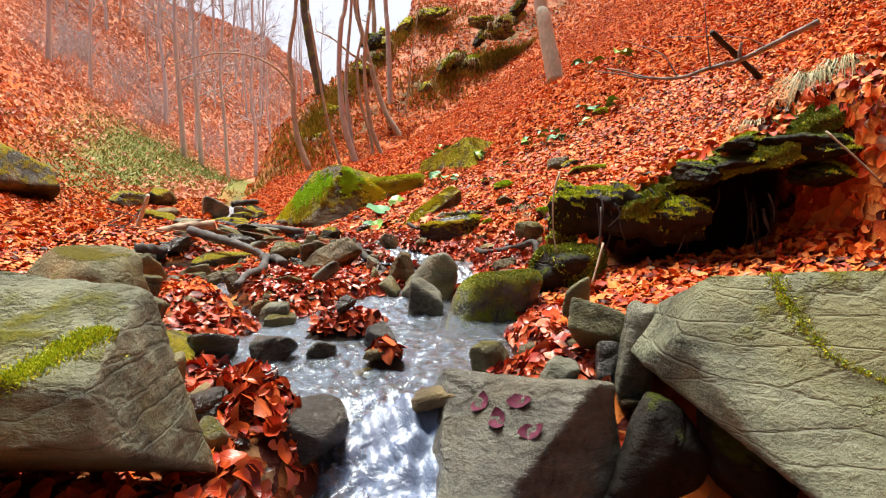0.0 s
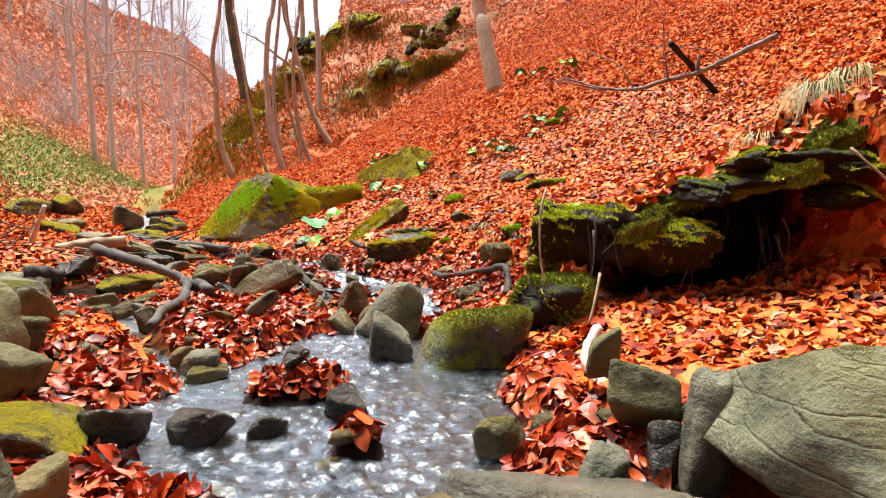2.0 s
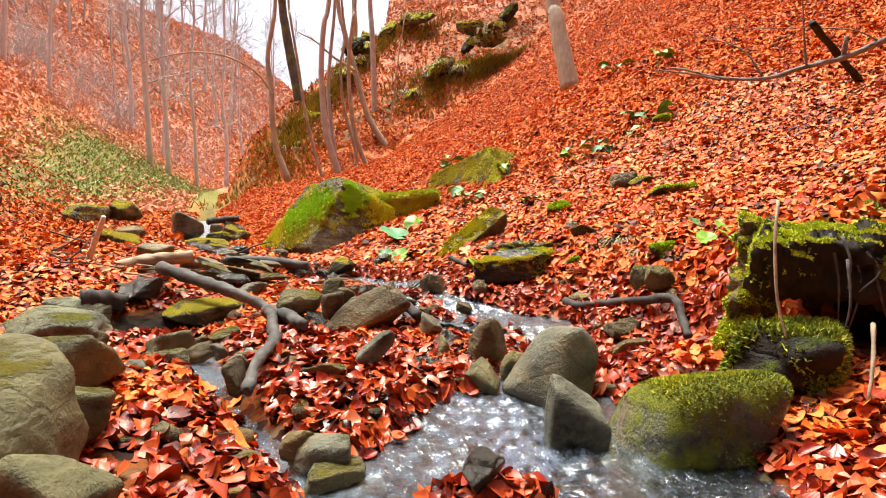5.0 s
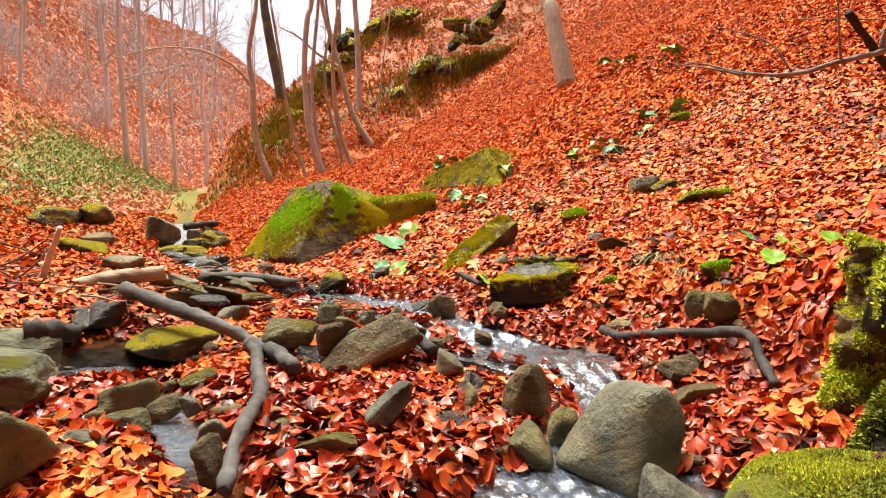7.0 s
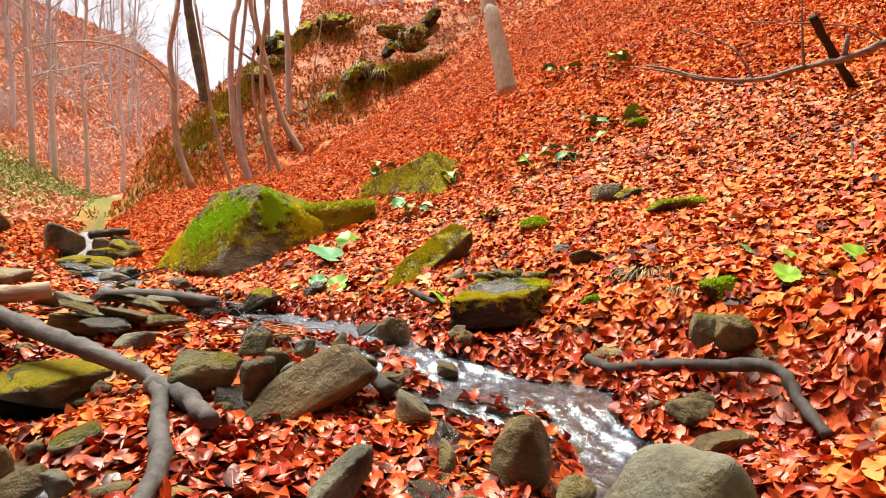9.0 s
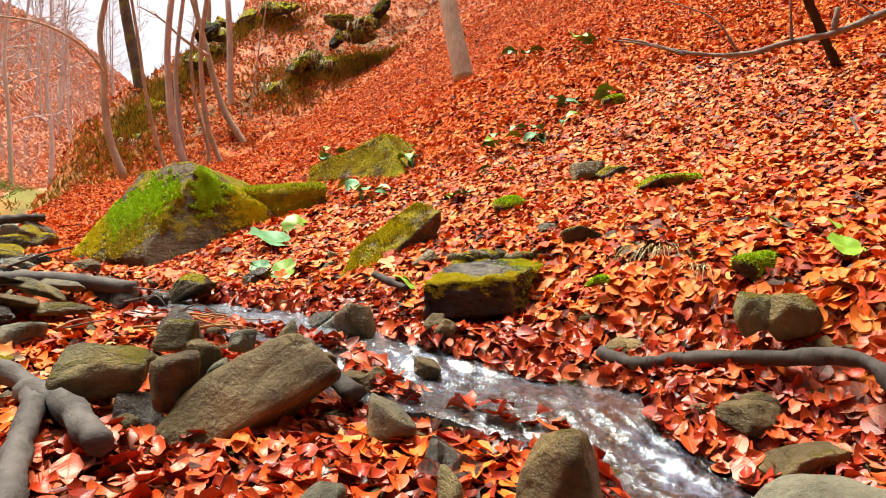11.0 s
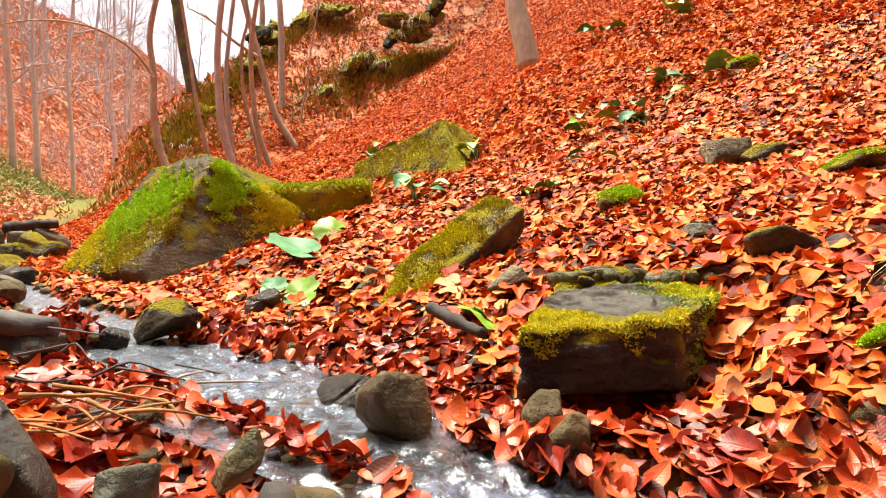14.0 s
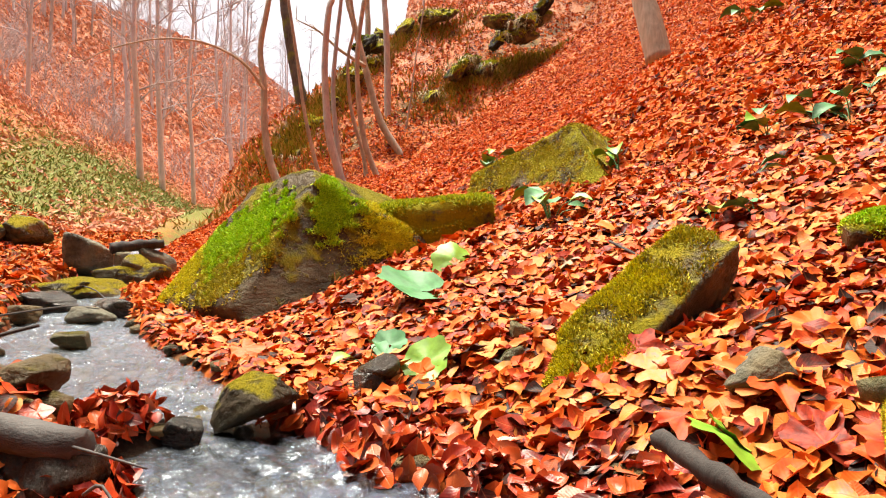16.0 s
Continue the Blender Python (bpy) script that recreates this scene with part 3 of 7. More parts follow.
after = after * (1.0 - 0.6 * np.clip(hump(SX, SY, -0.1, 4.65, 0.5, 0.5), 0, 1))
amp = 0.008 + 0.03 * after
wave = np.sin(38 * SX + 5 * np.sin(9 * SY)) * np.sin(31 * SY + 4 * np.sin(11 * SX)) + 0.6 * np.sin(71 * SX - 23 * SY) * np.sin(63 * SY + 17 * SX)
SZ = level(SY) + amp * wave * 0.6
stream = tagged(new("stream", mesh_from("stream", np.stack([SX, SY, SZ], -1), grid_faces(len(sv), len(sy)), water_material(), True)),
                "shallow clear forest stream with small white cascades", "stream", kind="structure")
fa = stream.data.attributes.new("foam", "FLOAT", "POINT")
fa.data.foreach_set("value", after.astype(np.float32).ravel())


# ---- leaf litter ----
def beech_leaf(curl, fold, twist, bend, wide=0.36, seed=0, fine=True):
    """A pointed oval leaf, one unit long, folded along its rib, with rolled and crumpled margins."""
    r = np.random.default_rng(seed)
    cols = (-1, -0.55, 0, 0.55, 1) if fine else (-1, 0, 1)
    rows = (0.09, 0.34, 0.64, 0.90) if fine else (0.12, 0.36, 0.64, 0.88)
    k = len(cols)
    flat, ph = [(0.0, -0.5)], r.uniform(0, 6.28, 4)
    for u in rows:
        wd = wide * math.sin(math.pi * u ** 0.9) ** 0.75
        jit = {-1: 1 + r.normal(0, 0.10), 1: 1 + r.normal(0, 0.10)}
        for c in cols:
            flat.append((c * wd * jit.get(int(math.copysign(1, c)), 1) if c else 0.0, u - 0.5 + (r.normal(0, 0.015) if c else 0)))
    flat.append((0.0, 0.5))
    roll = r.uniform(-0.25, 0.55, 2)
    out = []
    for x, y in flat:
        e = min(1.0, abs(x) / wide)
        z = curl * (y * y * 2 - 0.2) + fold * abs(x) + twist * x * y * 2 + bend * x * x * 3 + (roll[0] if x < 0 else roll[1]) * 0.22 * e ** 3
        z += 0.035 * math.sin(13 * y + 7 * x + ph[0]) * e + 0.03 * math.sin(21 * y - 11 * x + ph[1]) * e
        out.append((x, y, z))
    tri = [(0, c + 2, c + 1) for c in range(k - 1)]
    for q in range(len(rows) - 1):
        for c in range(k - 1):
            a = 1 + q * k + c
            tri += [(a, a + 1, a + k + 1), (a, a + k + 1, a + k)]
    last, base = len(flat) - 1, 1 + (len(rows) - 1) * k
    tri += [(base + c, base + c + 1, last) for c in range(k - 1)]
    return np.array(out), np.array(tri)


def far_leaf(curl, fold):
    pts = [(0, -0.5, curl), (-0.3, 0, fold), (0, 0, 0), (0.3, 0, fold), (0, 0.5, curl)]
    return np.array(pts), np.array([(0, 2, 1), (0, 3, 2), (1, 2, 4), (2, 3, 4)])


def maple_leaf(cup, droop):
    """A five-lobed leaf about one unit across."""
    out = [(0, -0.12, 0)]
    n = 30
    for k in range(n + 1):
        a = radians(-72 + 324 * k / n)
        lobe = 1 - abs(math.sin(2.5 * (a - radians(90)))) ** 0.8
        r = (0.34 + 0.22 * lobe) * (1 - 0.20 * (abs(a - radians(90)) / 2.9)) * (1 + 0.06 * (k % 2))
        out.append((r * math.cos(a), r * math.sin(a), cup * r * r - droop * lobe * r + 0.03 * math.sin(7 * a)))
    tri = [(0, k, k + 1) for k in range(1, n + 1)]
    return np.array(out), np.array(tri)


rng = np.random.default_rng(7)
BENDS = ((.35, .22, .2, .2, .34), (-.3, .3, -.4, 0, .30), (.6, -.12, .4, .4, .36), (.2, .12, -.2, -.3, .38), (-.4, -.2, .3, .5, .33), (.4, .45, .2, 0, .28), (.1, -.25, .4, -.2, .36),
         (.05, .08, .1, .05, .40), (-.15, .1, -.15, .15, .35), (.15, -.1, .2, .0, .31), (.8, .2, -.3, .1, .30), (-.1, .6, .1, -.2, .26))
NEAR = [beech_leaf(*v, 300 + k) for k, v in enumerate(BENDS)]
PLAIN = [beech_leaf(*v, 300 + k, False) for k, v in enumerate(BENDS)]
FAR = [far_leaf(*v) for v in ((.16, .12), (-.12, .15), (.2, -.1), (.05, .2))]
MAPLE = [maple_leaf(*v) for v in ((.5, .3), (-.5, .2), (.9, .45))]


def normals_at(x, y):
    e = 0.03
    nx = -(land(x + e, y) - land(x - e, y)) / (2 * e)
    ny = -(land(x, y + e) - land(x, y - e)) / (2 * e)
    n = np.stack([nx, ny, np.ones_like(nx)], -1)
    return n / np.linalg.norm(n, axis=1, keepdims=True)


def lay_leaves(base, x, y, size, tilt, lift, surf=None):
    """Places one leaf shape at many spots and returns its corners and triangles."""
    pts, tri = base
    k = len(x)
    nrm = normals_at(x, y) + rng.normal(0, tilt, (k, 3))
    nrm /= np.linalg.norm(nrm, axis=1, keepdims=True)
    yaw = rng.uniform(0, 2 * math.pi, k)
    a = np.stack([np.cos(yaw), np.sin(yaw), np.zeros(k)], -1)
    a -= nrm * (a * nrm).sum(1, keepdims=True)
    a /= np.linalg.norm(a, axis=1, keepdims=True)
    b = np.cross(nrm, a)
    o = np.stack([x, y, (surf or land)(x, y) + lift], -1)
    s = size[:, None, None]
    squash = rng.uniform(0.75, 1.15, k)[:, None, None]
    relief = rng.uniform(0.5, 1.5, k)[:, None, None]
    v = o[:, None] + s * (squash * pts[None, :, :1] * a[:, None] + pts[None, :, 1:2] * b[:, None] + relief * pts[None, :, 2:3] * nrm[:, None])
    t = tri[None] + (np.arange(k) * len(pts))[:, None, None]
    return v.reshape(-1, 3), t.reshape(-1, 3)


def leaf_coords(mesh, flat):
    """Keeps each corner's place on the flat leaf, for its veins."""
    at = mesh.attributes.new("leaf", "FLOAT_VECTOR", "POINT")
    at.data.foreach_set("vector", np.column_stack([flat[:, 0], flat[:, 1], np.zeros(len(flat))]).astype(np.float32).ravel())
    return mesh


def dry_spots(x, y, slack=0.02):
    d = np.abs(x - creek_x(y)) - np.interp(y, WIDE_Y, WIDE_W)
    z = land(x, y)
    left_bank = (x < creek_x(y)) & (d > 0.04)
    ok = (z > level(y) + slack) | left_bank
    ok &= ~((y > 3.42) & (y < 3.95) & (x > 0.86) & (x < 2.0))
    ok &= (hump(x, y, -1.90, 4.85, 0.40, 0.28) < 0.45) & ((trickle(x, y) < 0.55) | (rng.random(len(x)) < 0.12))
    return ok


def leaf_field(name, shapes, x0, x1, y0, y1, per_m2, size, tilt, lift, label, keep=None, surf=None, mat=None):
    k = int((x1 - x0) * (y1 - y0) * per_m2)
    x, y = rng.uniform(x0, x1, k), rng.uniform(y0, y1, k)
    ok = dry_spots(x, y) if surf is None else (trickle(x, y) < 0.55) & (hump(x, y, -1.90, 4.85, 0.40, 0.28) < 0.45)
    if keep is not None:
        ok &= keep(x, y)
    x, y = x[ok], y[ok]
    who = rng.integers(0, len(shapes), len(x))
    V, F, L, n = [], [], [], 0
    for i, sh in enumerate(shapes):
        s = who == i
        v, f = lay_leaves(sh, x[s], y[s], size * (0.55 + 0.85 * rng.random(s.sum()) ** 1.3), tilt, rng.uniform(0, lift, s.sum()), surf)
        V.append(v)
        F.append(f + n)
        L.append(np.tile(sh[0][:, :2], (int(s.sum()), 1)))
        n += len(v)
    small = len(shapes[0][0]) < 8
    me = mesh_from(name, np.concatenate(V), np.concatenate(F), mat or (leaf_far_mat if small else leaf_mat), not small)
    if not small:
        leaf_coords(me, np.concatenate(L))
    ob = new(name, me)
    return tagged(ob, label, "fallen leaves", kind="stuff")


def left_thin(x, y):
    d = x - creek_x(y)
    return ((d > 0) & ~((y < 2.0) & (x > 0.25) & (rng.random(len(x)) < 0.93))) | (d < 0) & (rng.random(len(x)) < 0.42 + 0.4 * (ripple(x * 1.4, y * 1.4) > -0.05))


def soaked(x, y):
    d = x - creek_x(y)
    # the hump spreads dark leaves to stand for shade below the branch
    edge = np.abs(d) - np.interp(y, WIDE_Y, WIDE_W) < 0.22 + 0.10 * np.sin(9 * y + 4 * x) + 0.30 * hump(x, y, 0.55, 4.2, 0.5, 0.6)
    low_bank = (d < 0) & (x > -2.2) & (y < 5.4) & (ripple(x * 1.1, y * 1.1) > -0.10)
    return (edge | low_bank) & (y < 6.5)


def wet_top(x, y):
    """Where soaked leaves lie: on the land, or on the water at its margin."""
    z = land(x, y)
    return np.where(x < creek_x(y) - np.interp(y, WIDE_Y, WIDE_W) - 0.06, z, np.maximum(z, level(y) + 0.004))


def close_by(x, y):
    """The stretch of both banks along the stream."""
    return (np.abs(x + 0.15) < 1.45) & (y < 6.7)


leaf_field("leaf_litter", NEAR, -1.6, 1.3, 1.3, 6.7, 2900, 0.057, 0.25, 0.035, "thick carpet of curled red beech leaves on the banks", lambda x, y: left_thin(x, y) & ~soaked(x, y) & close_by(x, y))
leaf_field("outer_leaf_litter", PLAIN, -3.6, 3.6, 1.0, 8.8, 1750, 0.060, 0.24, 0.03, "thick carpet of red beech leaves beside the stream banks", lambda x, y: left_thin(x, y) & ~soaked(x, y) & ~close_by(x, y) & ~((y < 1.32) & (x < -0.3)))
leaf_field("ledge_leaf_litter", NEAR, 0.15, 0.9, 3.5, 4.5, 1500, 0.066, 0.4, 0.05, "red leaves on the steep edge of the bank", lambda x, y: ~soaked(x, y))
leaf_field("wet_leaf_litter", NEAR, -2.2, 1.0, 1.2, 6.5, 2500, 0.059, 0.32, 0.03, "soaked dark red leaves heaped along the stream",
           lambda x, y: soaked(x, y) & left_thin(x, y) & (np.abs(x - creek_x(y)) - np.interp(y, WIDE_Y, WIDE_W) > -0.05 + 0.06 * np.sin(7 * y) * np.sin(13 * x + y)),
           wet_top, leaf_wet_mat)
leaf_field("heaped_leaf_litter", NEAR, -0.75, 0.0, 1.5, 3.0, 4200, 0.056, 0.5, 0.04, "heaps of wet leaves caught in the stream",
           lambda x, y: sum(h * hump(x, y, hx, hy, r) for hx, hy, r, h in HEAPS[:5]) > 0.038, None, leaf_wet_mat)
leaf_field("pool_leaf_heap", NEAR, -1.6, -1.15, 6.1, 6.5, 4200, 0.058, 0.5, 0.04, "small heap of wet leaves on a stone in the pool", lambda x, y: hump(x, y, -1.38, 6.30, .11) > 0.4, None, leaf_wet_mat)
leaf_field("bank_leaf_litter", NEAR, 1.55, 3.0, 2.4, 3.7, 2200, 0.070, 0.45, 0.05, "red leaves clinging to the steep bank", lambda x, y: (x > 1.5 + 0.5 * (3.3 - y)) & ~((y > 3.12) & (x < 2.0)))
leaf_field("large_leaf_litter", MAPLE, -1.5, 2.2, 1.8, 8.0, 16, 0.13, 0.28, 0.045, "scattered large lobed orange leaves over the carpet", lambda x, y: ~soaked(x, y))
leaf_field("slope_leaf_litter", FAR, -5.5, 9.5, 8.2, 22.5, 900, 0.080, 0.33, 0.04, "red-orange beech leaves covering the steep slope",
           lambda x, y: (x > creek_x(y)))
leaf_field("crest_leaf_litter", FAR, -12.0, 9.0, 22.0, 33.0, 260, 0.13, 0.28, 0.04, "pale orange leaves on the crest of the slope", lambda x, y: (rng.random(len(x)) < 0.8) & (x > creek_x(y) + 0.15))
leaf_field("upper_slope_leaf_litter", FAR, 3.2, 9.5, -1.0, 8.4, 800, 0.080, 0.33, 0.04, "red-orange beech leaves covering the upper slope")
leaf_field("rear_leaf_litter", FAR, -10.0, 3.6, -4.5, 1.2, 330, 0.085, 0.36, 0.03, "red beech leaves on the ground down the valley", lambda x, y: (np.abs(x + 0.1) > 0.8) | (y < 0.2))
leaf_field("side_leaf_litter", FAR, -10.0, -3.4, 1.2, 5.0, 400, 0.085, 0.36, 0.03, "red beech leaves on the lower valley side")


def hill_cover(x, y):
    d = x - creek_x(y)
    green = 1.2 * hump(d, y, -3.4, 22, 1.5, 7) + 1.2 * hump(d, y, -1.8, 31, 2.2, 6) + 0.6 * hump(x, y, -8.4, 15, 1.1, 2.6)
    return (d < -0.6) & (rng.random(len(x)) < (0.6 + 0.6 * ripple(x * 0.35, y * 0.35)) * np.clip(1.15 - green, 0.08, 1))


leaf_field("hillside_leaf_litter", FAR, -30.0, -6.0, 15.0, 50.0, 130, 0.19, 0.45, 0.05, "orange leaves covering the far hillside, paled for haze", hill_cover, None, leaf_hazed_mat)
leaf_field("far_hill_leaf_litter", FAR, -45.0, 4.0, 46.0, 96.0, 30, 0.42, 0.5, 0.1, "orange leaves on the hill at the head of the valley, paled for haze", lambda x, y: rng.random(len(x)) < 0.75 + 0.5 * ripple(x * 0.2, y * 0.2), None, leaf_hazed_mat)
leaf_field("distant_hill_leaf_litter", FAR, -60.0, 6.0, 94.0, 170.0, 6, 0.9, 0.5, 0.15, "misty orange leaves on the last hill of the valley", None, None, leaf_hazed_mat)
leaf_field("valley_leaf_litter", FAR, -13.0, -3.0, 4.0, 17.0, 260, 0.10, 0.36, 0.03, "thin scatter of red leaves over the gravelly valley floor",
           lambda x, y: (x < creek_x(y)) & (rng.random(len(x)) < 1.1 - 0.9 * hump(x, y, -8.4, 15, 1.1, 2.6)))


# ---- stones ----
ICO = {}


def ico(sub):
    if sub not in ICO:
        bm = bmesh.new()
        bmesh.ops.create_icosphere(bm, subdivisions=sub, radius=1.0)
        bm.verts.ensure_lookup_table()
        ICO[sub] = (np.array([v.co[:] for v in bm.verts]), np.array([[v.index for v in f.verts] for f in bm.faces]))
        bm.free()
    return ICO[sub]


def hewn(planes, sub, seed, grain, edge=18):
    """A block bounded by planes (normal, distance from its middle), with slightly worn edges and a broken surface."""
    v, f = ico(sub)
    n = np.array([p[0] for p in planes], float)
    n /= np.linalg.norm(n, axis=1, keepdims=True)
    o = np.array([p[1] for p in planes], float)
    k = np.maximum(v @ n.T, 0) / o
    rad = (k ** edge).sum(1) ** (-1.0 / edge)
    p = v * rad[:, None]
    r = np.random.default_rng(seed)
    off = Vector(r.uniform(-50, 50, 3))
    s = float(np.mean(rad))
    g = np.array([noise.fractal(Vector(q) * (2.2 / s) + off, 0.9, 2.1, 5) * grain + (math.floor(noise.noise(Vector(q) * (1.5 / s) + off) * 4) / 4) * grain * 0.8 for q in p])
    return p * (1 + g[:, None]), f


def stone_mesh(name, size, seed, sub=3, cuts=9, sharp=0.62, grain=0.05, box=0.5, edge=0):
    """An angular stone: a block cut by random planes and roughened."""
    r = np.random.default_rng(seed)
    planes = []
    for ax in range(3):
        for sg in (-1, 1):
            n = r.normal(0, 0.22 - 0.12 * box, 3)
            n[ax] = sg
            planes.append((n, r.uniform(0.85, 1.1)))
    for _ in range(cuts):
        n = r.normal(0, 1, 3)
        n /= np.linalg.norm(n)
        planes.append((n, r.uniform(sharp, 1.0) * (0.8 + 0.30 * box)))
    p, f = hewn(planes, sub, seed, grain, edge or (9 if box < 0.45 else 13))
    lo, hi = p.min(0), p.max(0)
    p = (p - (lo + hi) / 2) / ((hi - lo) / 2)
    return mesh_from(name, p * np.array(size) / 2, f, None, True)


def stone(name, at, size, turn=(0, 0, 0), mat="grey", seed=1, label="", sub=3, cuts=9, sharp=0.62, grain=0.045, box=0.5, category="stone", group="", edge=0):
    me = stone_mesh(name, size, seed, sub, cuts, sharp, grain, box, edge)
    me.materials.append(ROCK[mat])
    ob = new(name, me)
    ob.matrix_world = pose(*at, *turn)
    return tagged(ob, label, category, group)


def roughen(mesh, amp, scale, along=(1, 1, 1)):
    """Breaks a smooth surface with noise, along its normals."""
    k = len(mesh.vertices)
    co = np.zeros(k * 3, np.float32)
    no = np.zeros(k * 3, np.float32)
    mesh.vertices.foreach_get("co", co)
    mesh.vertices.foreach_get("normal", no)
    co, no = co.reshape(-1, 3), no.reshape(-1, 3)
    a = Vector(along)
    d = np.array([noise.fractal(Vector((q[0] * a[0], q[1] * a[1], q[2] * a[2])) * scale, 0.9, 2.0, 4) for q in co.tolist()])
    mesh.vertices.foreach_set("co", (co + no * (d * amp)[:, None]).ravel())
    mesh.update()
    return mesh


# boulder and large stones
slab = stone("tilted_mossy_slab", (-0.08, 6.50, 0.585), (0.70, 0.24, 0.25), (18, -35, 26), "moss", 8, "tilted slab of stone with yellow moss along it", 5, 5, 0.72, 0.05, 0.7, "rock")


stream_rock = stone("mossy_stream_rock", (0.245, 3.27, 0.11), (0.43, 0.50, 0.50), (0, 10, 10), "stream_moss", 51, "rounded green mossy rock in the stream", 5, 4, 0.8, 0.03, 0.15, "rock", edge=5)
stone("upright_stone", (-0.085, 3.22, 0.165), (0.17, 0.13, 0.27), (0, 5, 4), "grey", 52, "smooth pale upright stone standing in the stream", 5, 5, 0.8, 0.025, 0.5, edge=8)
stone("leaning_stone", (-0.06, 3.62, 0.215), (0.34, 0.26, 0.29), (0, -30, 10), "grey", 53, "smooth grey wedge-shaped stone in the stream", 5, 6, 0.66, 0.025, 0.4, edge=10)

# ---- limbs, twigs and trees ----
def spline(pts, n):
    p = np.asarray(pts, float)
    q = np.vstack([2 * p[0] - p[1], p, 2 * p[-1] - p[-2]])
    out = []
    for i in range(1, len(q) - 2):
        for t in np.linspace(0, 1, n, endpoint=False):
            a, b, c, d = q[i - 1], q[i], q[i + 1], q[i + 2]
            out.append(0.5 * (2 * b + (c - a) * t + (2 * a - 5 * b + 4 * c - d) * t * t + (3 * b - a - 3 * c + d) * t ** 3))
    out.append(q[-2])
    return np.array(out)


def tube_arrays(pts, r0, r1, sides=8, steps=5, knots=0.0, seed=0, power=1.0):
    """Corners and faces of a tapered limb along a line of points."""
    r = np.random.default_rng(seed)
    p = spline(pts, steps)
    m = len(p)
    t = np.gradient(p, axis=0)
    t /= np.linalg.norm(t, axis=1, keepdims=True) + 1e-9
    up = np.array([0.13, 0.31, 0.94]) if abs(t[:, 2]).mean() < 0.8 else np.array([0.95, 0.2, 0.1])
    a = np.cross(t, up)
    a /= np.linalg.norm(a, axis=1, keepdims=True) + 1e-9
    b = np.cross(t, a)
    s = np.linspace(0, 1, m) ** power
    rad = (r0 + (r1 - r0) * s)[:, None] * (1 + knots * r.normal(0, 1, (m, sides)) * 0.35 + knots * r.normal(0, 1, (m, 1)) * 0.4)
    ang = np.linspace(0, 2 * math.pi, sides, endpoint=False)
    v = p[:, None] + rad[:, :, None] * (np.cos(ang)[None, :, None] * a[:, None] + np.sin(ang)[None, :, None] * b[:, None])
    i = np.arange(m * sides).reshape(m, sides)
    j = np.roll(i, -1, 1)
    f = np.stack([i[:-1], j[:-1], j[1:], i[1:]], -1).reshape(-1, 4)
    v = np.vstack([v.reshape(-1, 3), p[:1], p[-1:]])
    n0, n1 = m * sides, m * sides + 1
    cap0 = np.stack([j[0], i[0], np.full(sides, n0), np.full(sides, n0)], -1)
    cap1 = np.stack([i[-1], j[-1], np.full(sides, n1), np.full(sides, n1)], -1)
    return v, f, np.vstack([cap0, cap1])[:, :3]


def join_tubes(name, specs, mat, smooth=True):
    V, F4, F3, n = [], [], [], 0
    for sp in specs:
        v, f, c = tube_arrays(**sp)
        V.append(v)
        F4.append(f + n)
        F3.append(c + n)
        n += len(v)
    q = np.concatenate(F4)
    tri = np.concatenate([q[:, [0, 1, 2]], q[:, [0, 2, 3]], np.concatenate(F3)])
    return mesh_from(name, np.concatenate(V), tri, mat, smooth)


def limb(pts, r0, r1, sides=8, steps=5, knots=0.0, seed=0, power=1.0):
    return dict(pts=pts, r0=r0, r1=r1, sides=sides, steps=steps, knots=knots, seed=seed, power=power)


def part(name, mesh, parent, label=""):
    ob = new(name, mesh)
    ob.parent = parent
    return tagged(ob, label)


def wood(name, specs, mat, label, category="branch"):
    """A branch; a forked one has its side branches as parts."""
    meshes = [roughen(join_tubes(name, [sp], mat), sp["r0"] * 0.30, 0.9 / sp["r0"]) for sp in specs]
    if len(specs) == 1:
        return tagged(new(name, meshes[0]), label, category)
    root = new(name, None)
    for k, me in enumerate(meshes):
        part("stem" if k == 0 else "side_branch", me, root)
    return tagged(root, label, category)


def twig_specs(start, way, length, r, depth, rnd, out, sides=4):
    """A limb with its side twigs, growing from start."""
    way = np.asarray(way, float) / np.linalg.norm(way)
    pts, p, d = [np.array(start)], np.array(start, float), way
    segs = (2, 3, 4)[min(depth, 2)]
    for _ in range(segs):
        d = d + rnd.normal(0, 0.16, 3) + np.array([0, 0, 0.05])
        d /= np.linalg.norm(d)
        p = p + d * length / segs
        pts.append(p)
    out.append(limb(pts, r, r * 0.28, sides, 1))
    if depth > 0:
        for k in range(4 if depth > 1 else 3):
            i = rnd.integers(1, segs + 1)
            side = rnd.normal(0, 1, 3)
            side -= d * (side @ d)
            side /= np.linalg.norm(side) + 1e-9
            twig_specs(pts[i], d * 0.75 + side * 0.7 + np.array([0, 0, 0.15]), length * rnd.uniform(0.4, 0.62), r * 0.5, depth - 1, rnd, out, 3)


